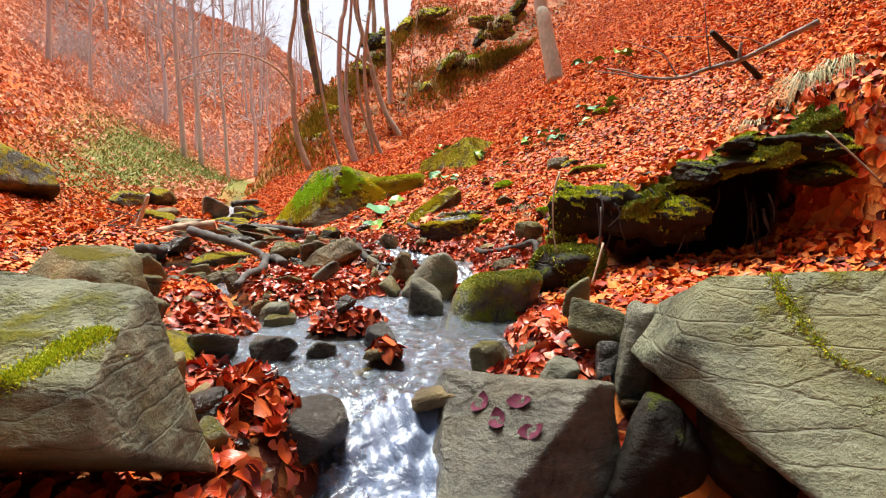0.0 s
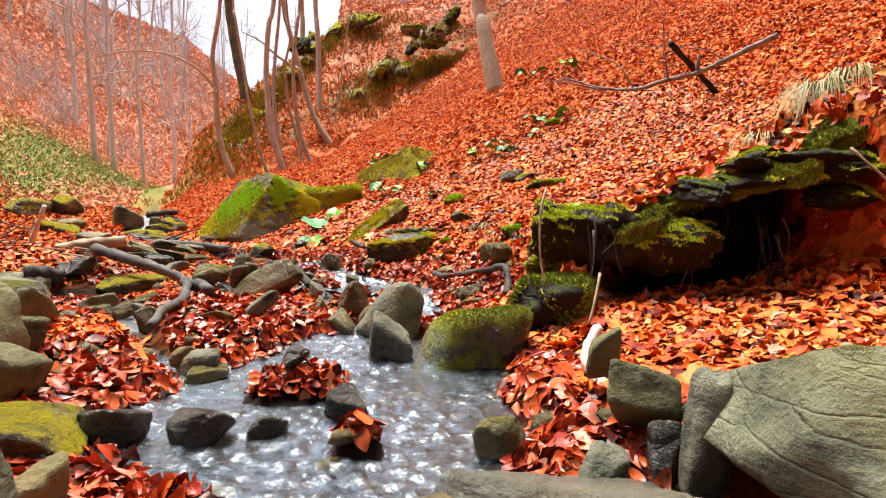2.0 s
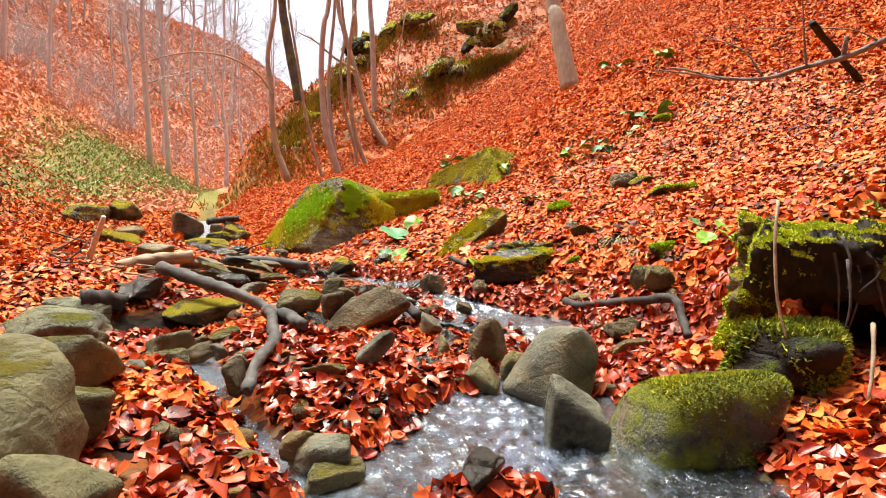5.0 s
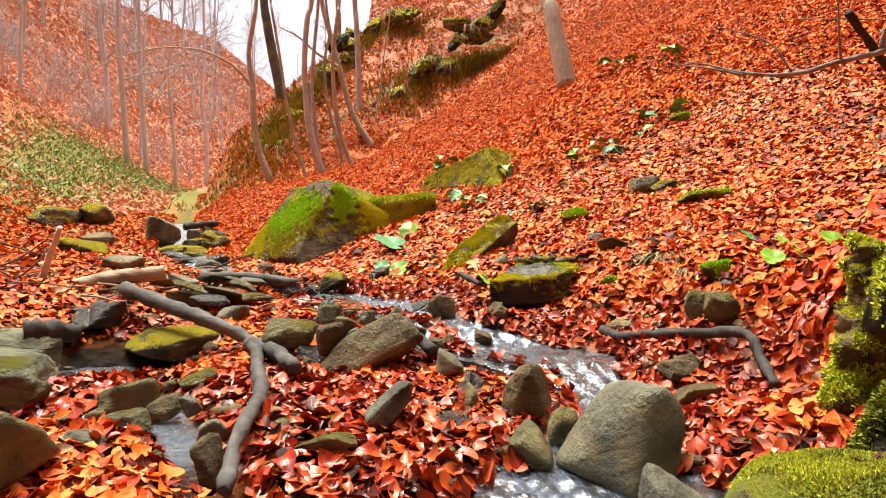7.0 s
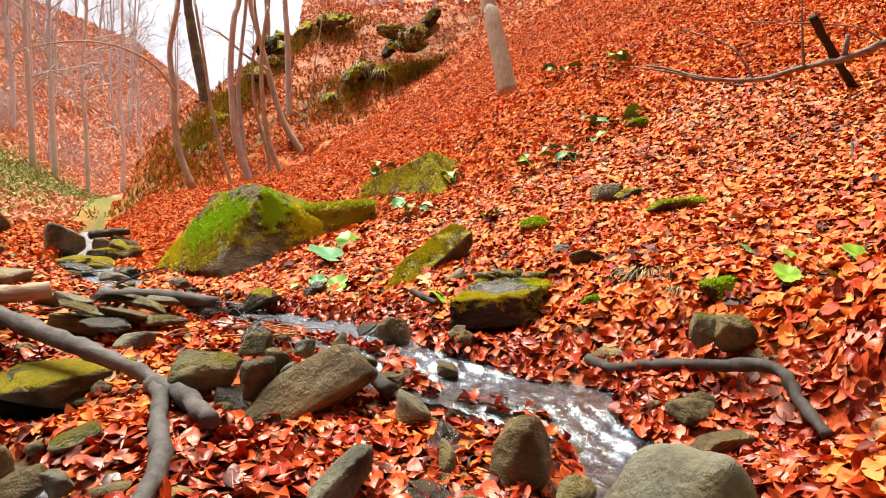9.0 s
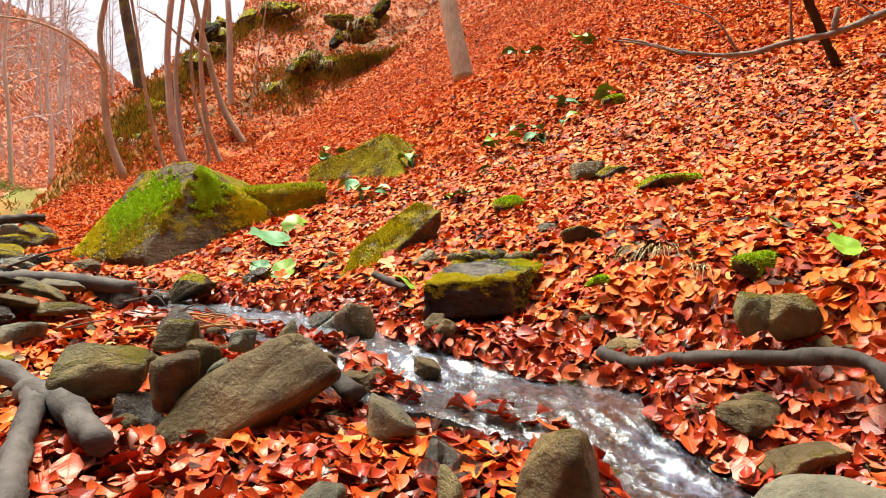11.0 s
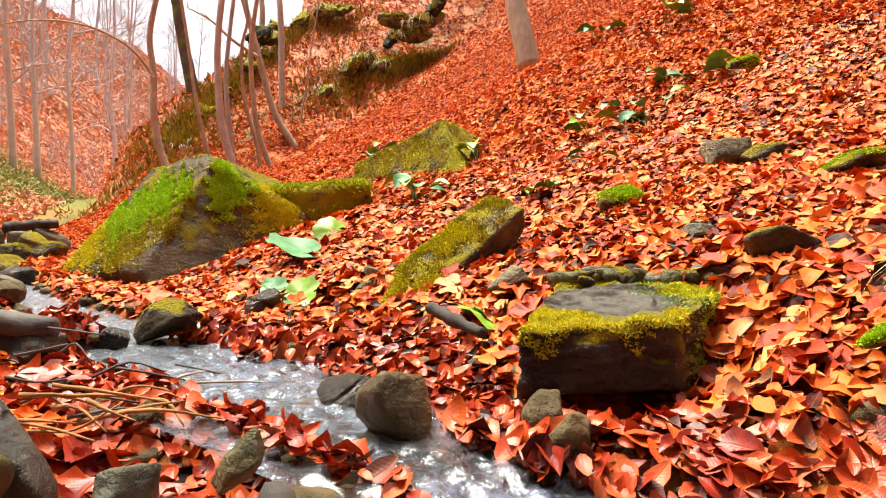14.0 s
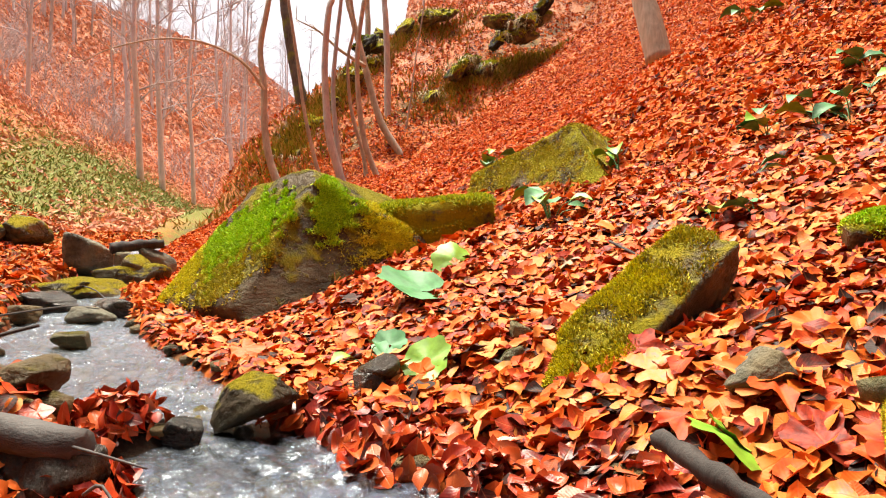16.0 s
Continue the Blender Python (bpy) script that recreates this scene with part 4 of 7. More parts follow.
def forest_tree(name, seed, height, radius, mat, label):
    """A bare beech, from its base at the origin."""
    rnd = np.random.default_rng(seed)
    lean = rnd.normal(0, 0.03, 2)
    line = [(0, 0, -0.4)]
    for k in range(1, 7):
        h = height * k / 6
        line.append((lean[0] * h + rnd.normal(0, 0.09), lean[1] * h + rnd.normal(0, 0.09), h))
    root = new(name, None)
    part("trunk", join_tubes("trunk", [limb(line, radius * 1.25, radius * 0.25, 9, 3, 0.04, seed, 0.8)], mat), root)
    specs = []
    for k in range(24):
        h = height * rnd.uniform(0.16, 0.96)
        i = h / height * 6
        lo = int(i)
        a, b = np.array(line[lo]), np.array(line[min(lo + 1, 6)])
        s = a + (b - a) * (i - lo)
        ang = rnd.uniform(0, 2 * math.pi)
        twig_specs(s, (math.cos(ang), math.sin(ang), rnd.uniform(0.35, 1.1)), rnd.uniform(1.8, 4.2) * (1.15 - h / height), radius * 0.34, 2, rnd, specs, 4)
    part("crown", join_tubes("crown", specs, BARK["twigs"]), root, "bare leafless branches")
    return tagged(root, label, "tree", "bare trees of the valley")


def tree_on_line(name, line, r0, r1, mat, label, branches=(), knots=0.05, seed=3, group=""):
    root = new(name, None)
    base = Vector(line[0])
    root.location = base
    loc = [tuple(Vector(p) - base) for p in line]
    part("trunk", join_tubes("trunk", [limb(loc, r0, r1, 10, 5, knots, seed, 0.8)], mat), root)
    if branches:
        rnd = np.random.default_rng(seed)
        specs = []
        for pts, r in branches:
            q = [tuple(Vector(p) - base) for p in pts]
            specs.append(limb(q, r, r * 0.25, 6, 5, 0.03, seed))
            for k in range(len(q)):
                for _ in range(2):
                    dv = np.array(q[-1]) - np.array(q[0])
                    twig_specs(q[k], dv / np.linalg.norm(dv) + rnd.normal(0, 0.6, 3), 0.22 * np.linalg.norm(dv) * rnd.uniform(0.5, 1.2), r * 0.32, 1, rnd, specs, 3)
        part("crown", join_tubes("crown", specs, mat), root, "thin bare branches")
    return tagged(root, label, "tree", group)


# young stems that grow as one clump on the slope, and the trees beside them
CLUMP = "young stems on the slope"
tree_on_line("young_tree", [(-4.01, 20.00, 1.89), (-4.37, 20.15, 2.81), (-4.53, 20.30, 3.68), (-4.59, 20.45, 4.56), (-4.72, 20.60, 5.45), (-4.60, 20.75, 6.51), (-4.56, 20.90, 7.24), (-4.44, 21.30, 11.20)], 0.101, 0.050, BARK["tan"], "slim curved grey young tree rising from the leafy slope", (([(-4.44, 19.90, 4.32), (-4.86, 19.60, 4.85), (-5.59, 19.30, 5.17), (-6.46, 19.00, 5.15), (-7.35, 18.80, 4.87), (-7.83, 18.60, 4.54)], 0.035),), group=CLUMP)
tree_on_line("young_tree", [(-3.07, 20.50, 1.84), (-3.43, 20.65, 2.95), (-3.73, 20.80, 4.19), (-3.92, 20.95, 5.35), (-4.18, 21.10, 6.79), (-4.26, 21.25, 7.36), (-4.52, 21.75, 11.27)], 0.054, 0.029, BARK["tan"], "slim curved grey young tree rising from the leafy slope", group=CLUMP)
tree_on_line("young_tree", [(-2.68, 20.90, 2.04), (-3.10, 21.05, 3.35), (-3.24, 21.20, 4.35), (-3.31, 21.35, 5.44), (-3.25, 21.50, 6.73), (-3.12, 21.65, 7.48), (-2.79, 22.03, 11.42)], 0.108, 0.065, BARK["pale"], "slim curved grey young tree rising from the leafy slope", group=CLUMP)
tree_on_line("young_tree", [(-2.81, 21.20, 2.21), (-3.00, 21.35, 3.57), (-3.12, 21.50, 4.76), (-3.06, 21.65, 6.05), (-2.96, 21.80, 7.53), (-2.83, 22.00, 11.52)], 0.072, 0.043, BARK["pale"], "slim curved grey young tree rising from the leafy slope", group=CLUMP)
tree_on_line("young_tree", [(-2.19, 21.10, 2.27), (-2.32, 21.25, 3.11), (-2.64, 21.40, 4.21), (-2.76, 21.55, 5.49), (-2.63, 21.70, 6.42), (-2.77, 21.85, 7.55), (-3.01, 22.11, 11.51)], 0.058, 0.029, BARK["tan"], "slim curved grey young tree rising from the leafy slope", group=CLUMP)
tree_on_line("young_tree", [(-1.70, 20.80, 2.00), (-2.20, 20.95, 3.16), (-2.42, 21.10, 4.33), (-2.49, 21.25, 5.60), (-2.37, 21.40, 6.87), (-2.33, 21.55, 7.45), (-2.19, 22.05, 11.38)], 0.079, 0.043, BARK["tan"], "slim curved grey young tree rising from the leafy slope", group=CLUMP)
tree_on_line("young_tree", [(-1.12, 22.00, 2.79), (-1.58, 22.15, 3.44), (-1.96, 22.30, 4.08), (-2.25, 22.45, 4.95), (-2.51, 22.60, 5.92), (-2.81, 22.75, 6.99), (-3.01, 22.90, 7.88), (-3.46, 23.22, 11.80)], 0.108, 0.065, BARK["tan"], "slim curved grey young tree rising from the leafy slope", (([(-2.35, 22.00, 5.45), (-3.01, 21.80, 5.82), (-3.52, 21.60, 6.22), (-4.05, 21.50, 6.46)], 0.05),), group=CLUMP)
tree_on_line("young_tree", [(-1.83, 23.50, 3.72), (-1.88, 23.65, 4.98), (-1.92, 23.80, 6.20), (-1.99, 23.95, 7.42), (-2.06, 24.10, 8.26), (-2.22, 24.45, 12.22)], 0.108, 0.072, BARK["pale"], "slim curved grey young tree rising from the leafy slope", group=CLUMP)
tree_on_line("young_tree", [(-1.40, 23.00, 3.46), (-1.21, 23.15, 4.89), (-1.06, 23.30, 6.27), (-0.83, 23.45, 8.06), (-0.57, 23.62, 12.03)], 0.029, 0.014, BARK["tan"], "slim curved grey young tree rising from the leafy slope", group=CLUMP)
tree_on_line("dark_tree", [(-4.43, 24.70, 4.51), (-4.65, 24.85, 5.62), (-4.88, 25.00, 6.58), (-5.09, 25.15, 7.66), (-5.24, 25.30, 8.64), (-5.53, 25.60, 12.60)], 0.194, 0.130, BARK["dark"], "dark mossy trunk leaning over the crest")
tree_on_line("slope_tree", [(2.18, 12.90, 3.11), (2.11, 13.05, 3.62), (2.04, 13.20, 4.09), (1.99, 13.35, 4.57), (1.93, 13.50, 5.00), (1.68, 14.15, 8.88)], 0.173, 0.122, BARK["tan"], "smooth tan tree trunk leaning on the leafy slope")
tree_on_line("skyline_tree", [(-3.08, 30.00, 8.50), (-3.09, 30.15, 9.44), (-3.15, 30.30, 10.23), (-3.30, 30.67, 14.19)], 0.115, 0.086, BARK["tan"], "grey trunk on the skyline")

# forest on the far hillside
rnd_f = np.random.default_rng(19)
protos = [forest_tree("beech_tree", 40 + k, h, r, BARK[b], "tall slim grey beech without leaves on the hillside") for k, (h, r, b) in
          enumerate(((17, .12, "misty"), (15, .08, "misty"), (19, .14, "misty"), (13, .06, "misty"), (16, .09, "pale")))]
for ob, (fx, fy) in zip(protos, ((-30, 60), (-34, 66), (-26, 70), (-38, 58), (-20, 74))):
    ob.location = (fx, fy, land_at(fx, fy) - 0.1)
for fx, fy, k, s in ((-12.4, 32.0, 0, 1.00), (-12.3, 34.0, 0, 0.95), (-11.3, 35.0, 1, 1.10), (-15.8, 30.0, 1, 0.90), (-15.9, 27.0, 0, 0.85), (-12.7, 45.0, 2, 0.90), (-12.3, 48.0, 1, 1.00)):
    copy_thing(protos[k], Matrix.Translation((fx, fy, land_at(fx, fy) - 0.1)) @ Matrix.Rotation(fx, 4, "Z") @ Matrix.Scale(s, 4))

used = 0
while used < 104:
    fy = rnd_f.uniform(36, 110)
    fx = float(creek_x(np.array([fy]))[0])
    fx += rnd_f.choice([-1, 1], p=[0.8, 0.2]) * rnd_f.uniform(3.0, 34)
    if fx > -7 - 0.18 * (fy - 24) and fy < 38:
        continue
    s = rnd_f.uniform(0.7, 1.15)
    copy_thing(protos[rnd_f.integers(0, 5)], Matrix.Translation((fx, fy, land_at(fx, fy) - 0.1)) @ Matrix.Rotation(rnd_f.uniform(0, 6.28), 4, "Z") @ Matrix.Scale(s, 4))
    used += 1
# trees on the skyline of the right-hand slope
for k in range(14):
    fx, fy = rnd_f.uniform(-3, 9), rnd_f.uniform(27, 36)
    s = rnd_f.uniform(0.6, 0.9)
    copy_thing(protos[rnd_f.integers(0, 5)], Matrix.Translation((fx, fy, land_at(fx, fy) - 0.1)) @ Matrix.Rotation(rnd_f.uniform(0, 6.28), 4, "Z") @ Matrix.Scale(s, 4))


def brush(name, at, height, count, seed, mat, label):
    rnd = np.random.default_rng(seed)
    specs = []
    for _ in range(count):
        a = rnd.uniform(0, 6.28)
        s = (rnd.normal(0, height * 0.18), rnd.normal(0, height * 0.18), -0.05)
        twig_specs(s, (0.5 * math.cos(a), 0.5 * math.sin(a), 1), height * rnd.uniform(0.5, 1.1), height * 0.008, 2, rnd, specs, 3)
    ob = new(name, join_tubes(name, specs, mat))
    ob.location = at
    return tagged(ob, label, "shrub", "bare shrubs on the bank")


shrub_rnd = np.random.default_rng(3)
SHRUBS = [(float(creek_x(np.array([v]))[0]) - u, v) for u, v in zip(shrub_rnd.uniform(4.5, 13, 14), shrub_rnd.uniform(20, 42, 14))]
for k, (bx, by) in enumerate(SHRUBS + [(-13.5, 30), (-14.5, 26), (-16, 33), (-17, 29)]):
    brush("bare_shrub", (bx, by, land_at(bx, by)), 1.6 + 0.5 * math.sin(k * 2.1), 16, 60 + k, BARK["twigs"], "leafless brown shrub at the foot of the hillside")

far_rnd = np.random.default_rng(31)
far_shrub = brush("bare_shrub", (-14, 40, land_at(-14, 40)), 2.4, 16, 99, BARK["twigs"], "leafless brown shrub at the foot of the hillside")
for k in range(22):
    fy = far_rnd.uniform(24, 85)
    fx = float(creek_x(np.array([fy]))[0]) - far_rnd.uniform(1.0, 24)
    copy_thing(far_shrub, Matrix.Translation((fx, fy, land_at(fx, fy))) @ Matrix.Rotation(far_rnd.uniform(0, 6.28), 4, "Z") @ Matrix.Scale(far_rnd.uniform(0.6, 1.3), 4))

# rough grass on the green foot of the far bank
gr = np.random.default_rng(51)
GV, GF = [], []
while len(GV) < 14000:
    gy_ = gr.uniform(13, 38)
    gd_ = gr.uniform(-6.5, -0.5)
    if 1.2 * math.exp(-((gd_ + 3.4) / 1.5) ** 2 - ((gy_ - 22) / 7) ** 2) + math.exp(-((gd_ + 1.8) / 2.2) ** 2 - ((gy_ - 31) / 6) ** 2) < gr.random():
        continue
    gx_ = float(creek_x(np.array([gy_]))[0]) + gd_
    gz_ = land_at(gx_, gy_)
    h_, a_ = gr.uniform(0.03, 0.10), gr.uniform(0, 6.28)
    GF.append((3 * len(GF), 3 * len(GF) + 1, 3 * len(GF) + 2))
    GV.append(((gx_ - 0.03 * math.cos(a_), gy_ - 0.03 * math.sin(a_), gz_ - 0.02), (gx_ + 0.03 * math.cos(a_), gy_ + 0.03 * math.sin(a_), gz_ - 0.02), (gx_ + gr.normal(0, 0.1), gy_ + gr.normal(0, 0.1), gz_ + h_)))
far_grass_mat = island_material("rough_grass", [(0.0, (0.14, 0.22, 0.04)), (0.6, (0.22, 0.28, 0.06)), (1.0, (0.38, 0.30, 0.12))], 0.8)
tagged(new("bank_grass", mesh_from("bank_grass", np.array(GV), np.array(GF), far_grass_mat)), "rough green and straw grass at the foot of the far bank", "grass", kind="stuff")


# ---- grass, moss and green plants ----
def blades(count, seed, spread, length, droop, width, lean=(0, 0)):
    """A tuft of arching blades round the origin."""
    rnd = np.random.default_rng(seed)
    V, F = [], []
    for k in range(count):
        a = rnd.uniform(0, 6.28)
        rr = spread * math.sqrt(rnd.random())
        base = np.array([rr * math.cos(a), rr * math.sin(a), -0.01])
        out = np.array([math.cos(a) + rnd.normal(0, 0.5) + lean[0], math.sin(a) + rnd.normal(0, 0.5) + lean[1], 0])
        out /= np.linalg.norm(out) + 1e-6
        L = length * rnd.uniform(0.55, 1.15)
        dr = droop * rnd.uniform(0.6, 1.3)
        side = np.array([-out[1], out[0], 0]) * width * rnd.uniform(0.6, 1.2)
        n0 = len(V)
        for i in range(5):
            u = i / 4
            c = base + out * L * (0.75 * u * min(1.0, dr) + 0.1 * u) + np.array([0, 0, L * (0.75 * u - dr * u * u)])
            w = side * (1 - u) ** 0.7
            V += [c - w, c + w]
        for i in range(4):
            q = n0 + 2 * i
            F += [(q, q + 1, q + 3), (q, q + 3, q + 2)]
    return np.array(V), np.array(F)


def tussock(name, at, count, seed, spread, length, droop, label, lean=(0, 0), width=0.0025, mat=None):
    v, f = blades(count, seed, spread, length, droop, width, lean)
    ob = new(name, mesh_from(name, v, f, mat or grass_mat))
    ob.location = at
    return tagged(ob, label, "grass")


def moss_coat(ob, count, seed, low=0.2, patch=0.0, size=0.018, mat=None, scale=3.0, keep=None, label="bright yellow-green moss cushion"):
    """Short moss shoots over the upper faces of a stone or log, as a part of it."""
    rnd = np.random.default_rng(seed)
    me = ob.data
    me.calc_loop_triangles()
    nv = len(me.vertices)
    co = np.zeros(nv * 3, np.float32)
    me.vertices.foreach_get("co", co)
    co = co.reshape(-1, 3)
    tri = np.zeros(len(me.loop_triangles) * 3, np.int32)
    me.loop_triangles.foreach_get("vertices", tri)
    tri = tri.reshape(-1, 3)
    a, b, c = co[tri[:, 0]], co[tri[:, 1]], co[tri[:, 2]]
    n = np.cross(b - a, c - a)
    area = np.linalg.norm(n, axis=1)
    n = n / (area[:, None] + 1e-12)
    world = n @ np.array(ob.matrix_world.to_3x3()).T
    mid = (a + b + c) / 3
    ns = np.array([noise.fractal(Vector(q * scale), 1.0, 2.0, 3) for q in mid])
    wgt = area * np.clip((world[:, 2] - low) * 2.0, 0, 1) * np.clip((ns - patch) * 4 + 0.5, 0, 1)
    if keep is not None:
        wgt = wgt * keep(mid)
    if wgt.sum() <= 0:
        return None
    pick = rnd.choice(len(tri), count, p=wgt / wgt.sum())
    u, v = rnd.random(count), rnd.random(count)
    flip = u + v > 1
    u[flip], v[flip] = 1 - u[flip], 1 - v[flip]
    p = a[pick] + (b - a)[pick] * u[:, None] + (c - a)[pick] * v[:, None]
    d = n[pick] + rnd.normal(0, 0.55, (count, 3))
    d /= np.linalg.norm(d, axis=1, keepdims=True)
    side = np.cross(d, rnd.normal(0, 1, (count, 3)))
    side /= np.linalg.norm(side, axis=1, keepdims=True)
    L = size * rnd.uniform(0.5, 1.3, count)[:, None]
    V = np.stack([p - side * L * 0.3 - d * L * 0.2, p + side * L * 0.3 - d * L * 0.2, p + d * L], 1).reshape(-1, 3)
    F = np.arange(count * 3).reshape(-1, 3)
    m = new("moss", mesh_from("moss", V, F, mat or moss_mat))
    m.parent = ob
    return tagged(m, label, kind="stuff")


def broad_leaf(name, at, size, turn, mat, label, cup=0.25, seed=0):
    """A broad scalloped leaf lying on the litter."""
    rnd = np.random.default_rng(seed)
    rim = 26
    V, F = [(0, 0, 0)], []
    for ring in (0.5, 1.0):
        for k in range(rim):
            a = 2 * math.pi * k / rim
            r = ring * (0.5 - 0.2 * math.exp(-((a - 4.71) / 0.35) ** 2)) * (1 + (0.05 * math.sin(9 * a) + 0.04 * rnd.normal()) * (ring > 0.9))
            V.append((r * math.cos(a) * 0.9, r * math.sin(a), cup * r * r + 0.03 * math.sin(5 * a) * ring))
    for k in range(rim):
        j = (k + 1) % rim
        F += [(0, 1 + k, 1 + j), (1 + k, 1 + rim + k, 1 + rim + j), (1 + k, 1 + rim + j, 1 + j)]
    ob = new(name, mesh_from(name, np.array(V) * size, F, mat, True))
    ob.matrix_world = pose(*at, *turn)
    return tagged(ob, label, "leaf")


def green_plant(name, at, count, size, seed, label):
    size = size * 1.4
    rnd = np.random.default_rng(seed)
    root = new(name, None)
    root.location = at
    for k in range(count):
        a = rnd.uniform(0, 6.28)
        h = size * rnd.uniform(0.3, 0.9)
        tip = (math.cos(a) * size * 0.8, math.sin(a) * size * 0.8, h)
        part("stem", join_tubes("stem", [limb([(0, 0, -0.02), (tip[0] * 0.4, tip[1] * 0.4, h * 0.8), tip], size * 0.02, size * 0.012, 4, 3)], green_mat), root)
        pts, tri = beech_leaf(-0.3, 0.25, 0.1, 0)
        m = mesh_from("leaf", pts * size * rnd.uniform(0.7, 1.1), tri, lime_mat if rnd.random() < 0.35 else green_mat, True)
        lf = part("leaf", m, root)
        lf.matrix_local = pose(*tip, rnd.uniform(-30, 10), rnd.uniform(-25, 25), math.degrees(a) - 90)
    return tagged(root, label, "plant", "small green plants on the slope")


olive_moss_mat = island_material("olive_moss_tuft", [(0.0, (0.15, 0.13, 0.006)), (0.5, (0.40, 0.35, 0.012)), (1.0, (0.60, 0.53, 0.022))], 0.85)
yellow_moss_mat = island_material("yellow_moss_tuft", [(0.0, (0.30, 0.28, 0.006)), (0.5, (0.64, 0.56, 0.012)), (1.0, (0.78, 0.72, 0.03))], 0.85)
moss_dark_mat = island_material("dark_moss_tuft", [(0.0, (0.05, 0.075, 0.005)), (0.5, (0.18, 0.21, 0.010)), (1.0, (0.38, 0.38, 0.02))], 0.85)


# mossy boulder, cut to its own facets
def hewn_thing(name, at, planes, sub, seed, grain, mat, label, category):
    p, f = hewn(planes, sub, seed, grain, 48)
    me = mesh_from(name, p, f, ROCK[mat], True)
    ob = new(name, me)
    ob.matrix_world = pose(*at)
    return tagged(ob, label, category)


boulder = hewn_thing("mossy_boulder", (-1.40, 8.60, 0.75), (((-.50, -.56, .663), .295), ((.46, -.78, .42), .31), ((-.05, .25, 1), .50), ((.512, -.232, .827), .437), ((-.874, .048, .483), .535), ((.80, -.35, .35), .62), ((0, 1, .2), .60), ((0, 0, -1), .60),
                     ((.15, -1, -.12), .72), ((-.62, -.75, -.2), .66), ((1, .1, 0), .85)), 6, 4, 0.028, "boulder", "big moss-covered boulder at the edge of the stream", "boulder")


def spot(m, at, radius):
    """How near a place on a stone is to a given one, with a ragged margin."""
    d = np.linalg.norm((m - np.array(at)) / np.array(radius), axis=1)
    return np.clip(1.2 - d + 0.35 * np.sin(23 * m[:, 0] + 9 * m[:, 2]) * np.sin(19 * m[:, 2] - 13 * m[:, 1]) + 0.35 * np.sin(47 * m[:, 0] - 31 * m[:, 1] + 2) * np.sin(53 * m[:, 2] + 17 * m[:, 0]), 0, 1) ** 2


def face_of(m, way, reach):
    return m @ (np.array(way) / np.linalg.norm(way)) > reach


boulder_left = lambda m: face_of(m, (-.50, -.56, .663), 0.25) * (m[:, 2] > -0.28)
boulder_right = lambda m: face_of(m, (.46, -.78, .42), 0.27)
moss_coat(boulder, 60000, 15, -0.2, -1.0, 0.020, lime_moss_mat, 3.1, lambda m: np.maximum(spot(m, (-.34, -.19, .20), (.27, .30, .24)) * boulder_left(m), spot(m, (.20, -.13, .26), (.14, .22, .17))), "lush green moss patch")
moss_coat(boulder, 20000, 18, -0.3, -1.0, 0.012, olive_moss_mat, 2.0, lambda m: np.maximum(spot(m, (-.32, -.30, .05), (.35, .35, .40)) * boulder_left(m), 0.12 * spot(m, (.30, -.15, .1), (.2, .3, .3))), "olive moss over the boulder")
moss_coat(boulder, 30000, 1, -0.4, -1.0, 0.014, yellow_moss_mat, 2.2, lambda m: np.maximum(spot(m, (.52, -.02, .12), (.18, .3, .28)), spot(m, (-.66, -.10, -.05), (.20, .35, .45))), "golden moss along the margins")
flat_rock = hewn_thing("flat_mossy_rock", (0.08, 5.52, 0.40), (((-.124, -.097, .988), .165), ((-.204, -.979, -.05), .236), ((.667, -.745, 0), .218), ((-.868, .496, .02), .146), ((.95, .1, .1), .30), ((0, 1, .1), .32), ((0, -.25, -.97), .062)),
                       6, 5, 0.030, "flat_moss", "flat block of dark stone with yellow moss on top", "rock")
up_rock = hewn_thing("upslope_mossy_rock", (0.35, 9.78, 1.33), (((-.777, -.519, .356), .434), ((-.25, .15, .95), .25), ((.65, -.45, .60), .43), ((-.80, .50, .10), .68), ((0, 1, .1), .5), ((0, 0, -1), .5)),
                     6, 14, 0.03, "heavy_moss", "wedge-shaped mossy rock half buried in leaves", "rock")
moss_coat(up_rock, 22000, 3, -0.2, -0.15, 0.013, olive_moss_mat, keep=lambda m: np.clip(0.25 + 2.2 * (m @ np.array([-.25, .15, .95]) - 0.05), 0.05, 1))
moss_coat(up_rock, 16000, 33, 0.1, -0.2, 0.013, yellow_moss_mat)
roughen(flat_rock.data, 0.011, 13.0, (1, 1, 2.6))
moss_coat(flat_rock, 14000, 44, -0.6, -0.3, 0.006, lime_moss_mat, 6.0, lambda m: np.clip(4 * (m[:, 0] - 0.06), 0, 1) * (m[:, 2] > -0.06), "green moss on the end of the rock")
moss_coat(flat_rock, 42000, 4, -0.45, -0.6, 0.0052, yellow_moss_mat, 5.0, label="yellow moss round the bare wet top",
          keep=lambda m: (0.124 * -m[:, 0] - 0.097 * m[:, 1] + 0.988 * m[:, 2] > 0.132 + 0.018 * np.sin(34 * m[:, 0]) + 0.016 * np.sin(71 * m[:, 0] + 1) - 0.03 * (m[:, 0] > 0.08))
          * (((m[:, 0] + 0.0 + 0.15 * m[:, 1]) / 0.165) ** 4 + ((m[:, 1] + 0.03) / 0.18) ** 4 > 1 + 0.6 * np.sin(37 * m[:, 0] + 21 * m[:, 1])))
moss_coat(slab, 9000, 5, 0.2, -0.2, 0.011, olive_moss_mat)
moss_coat(slab, 7000, 19, 0.3, 0.0, 0.011, yellow_moss_mat)
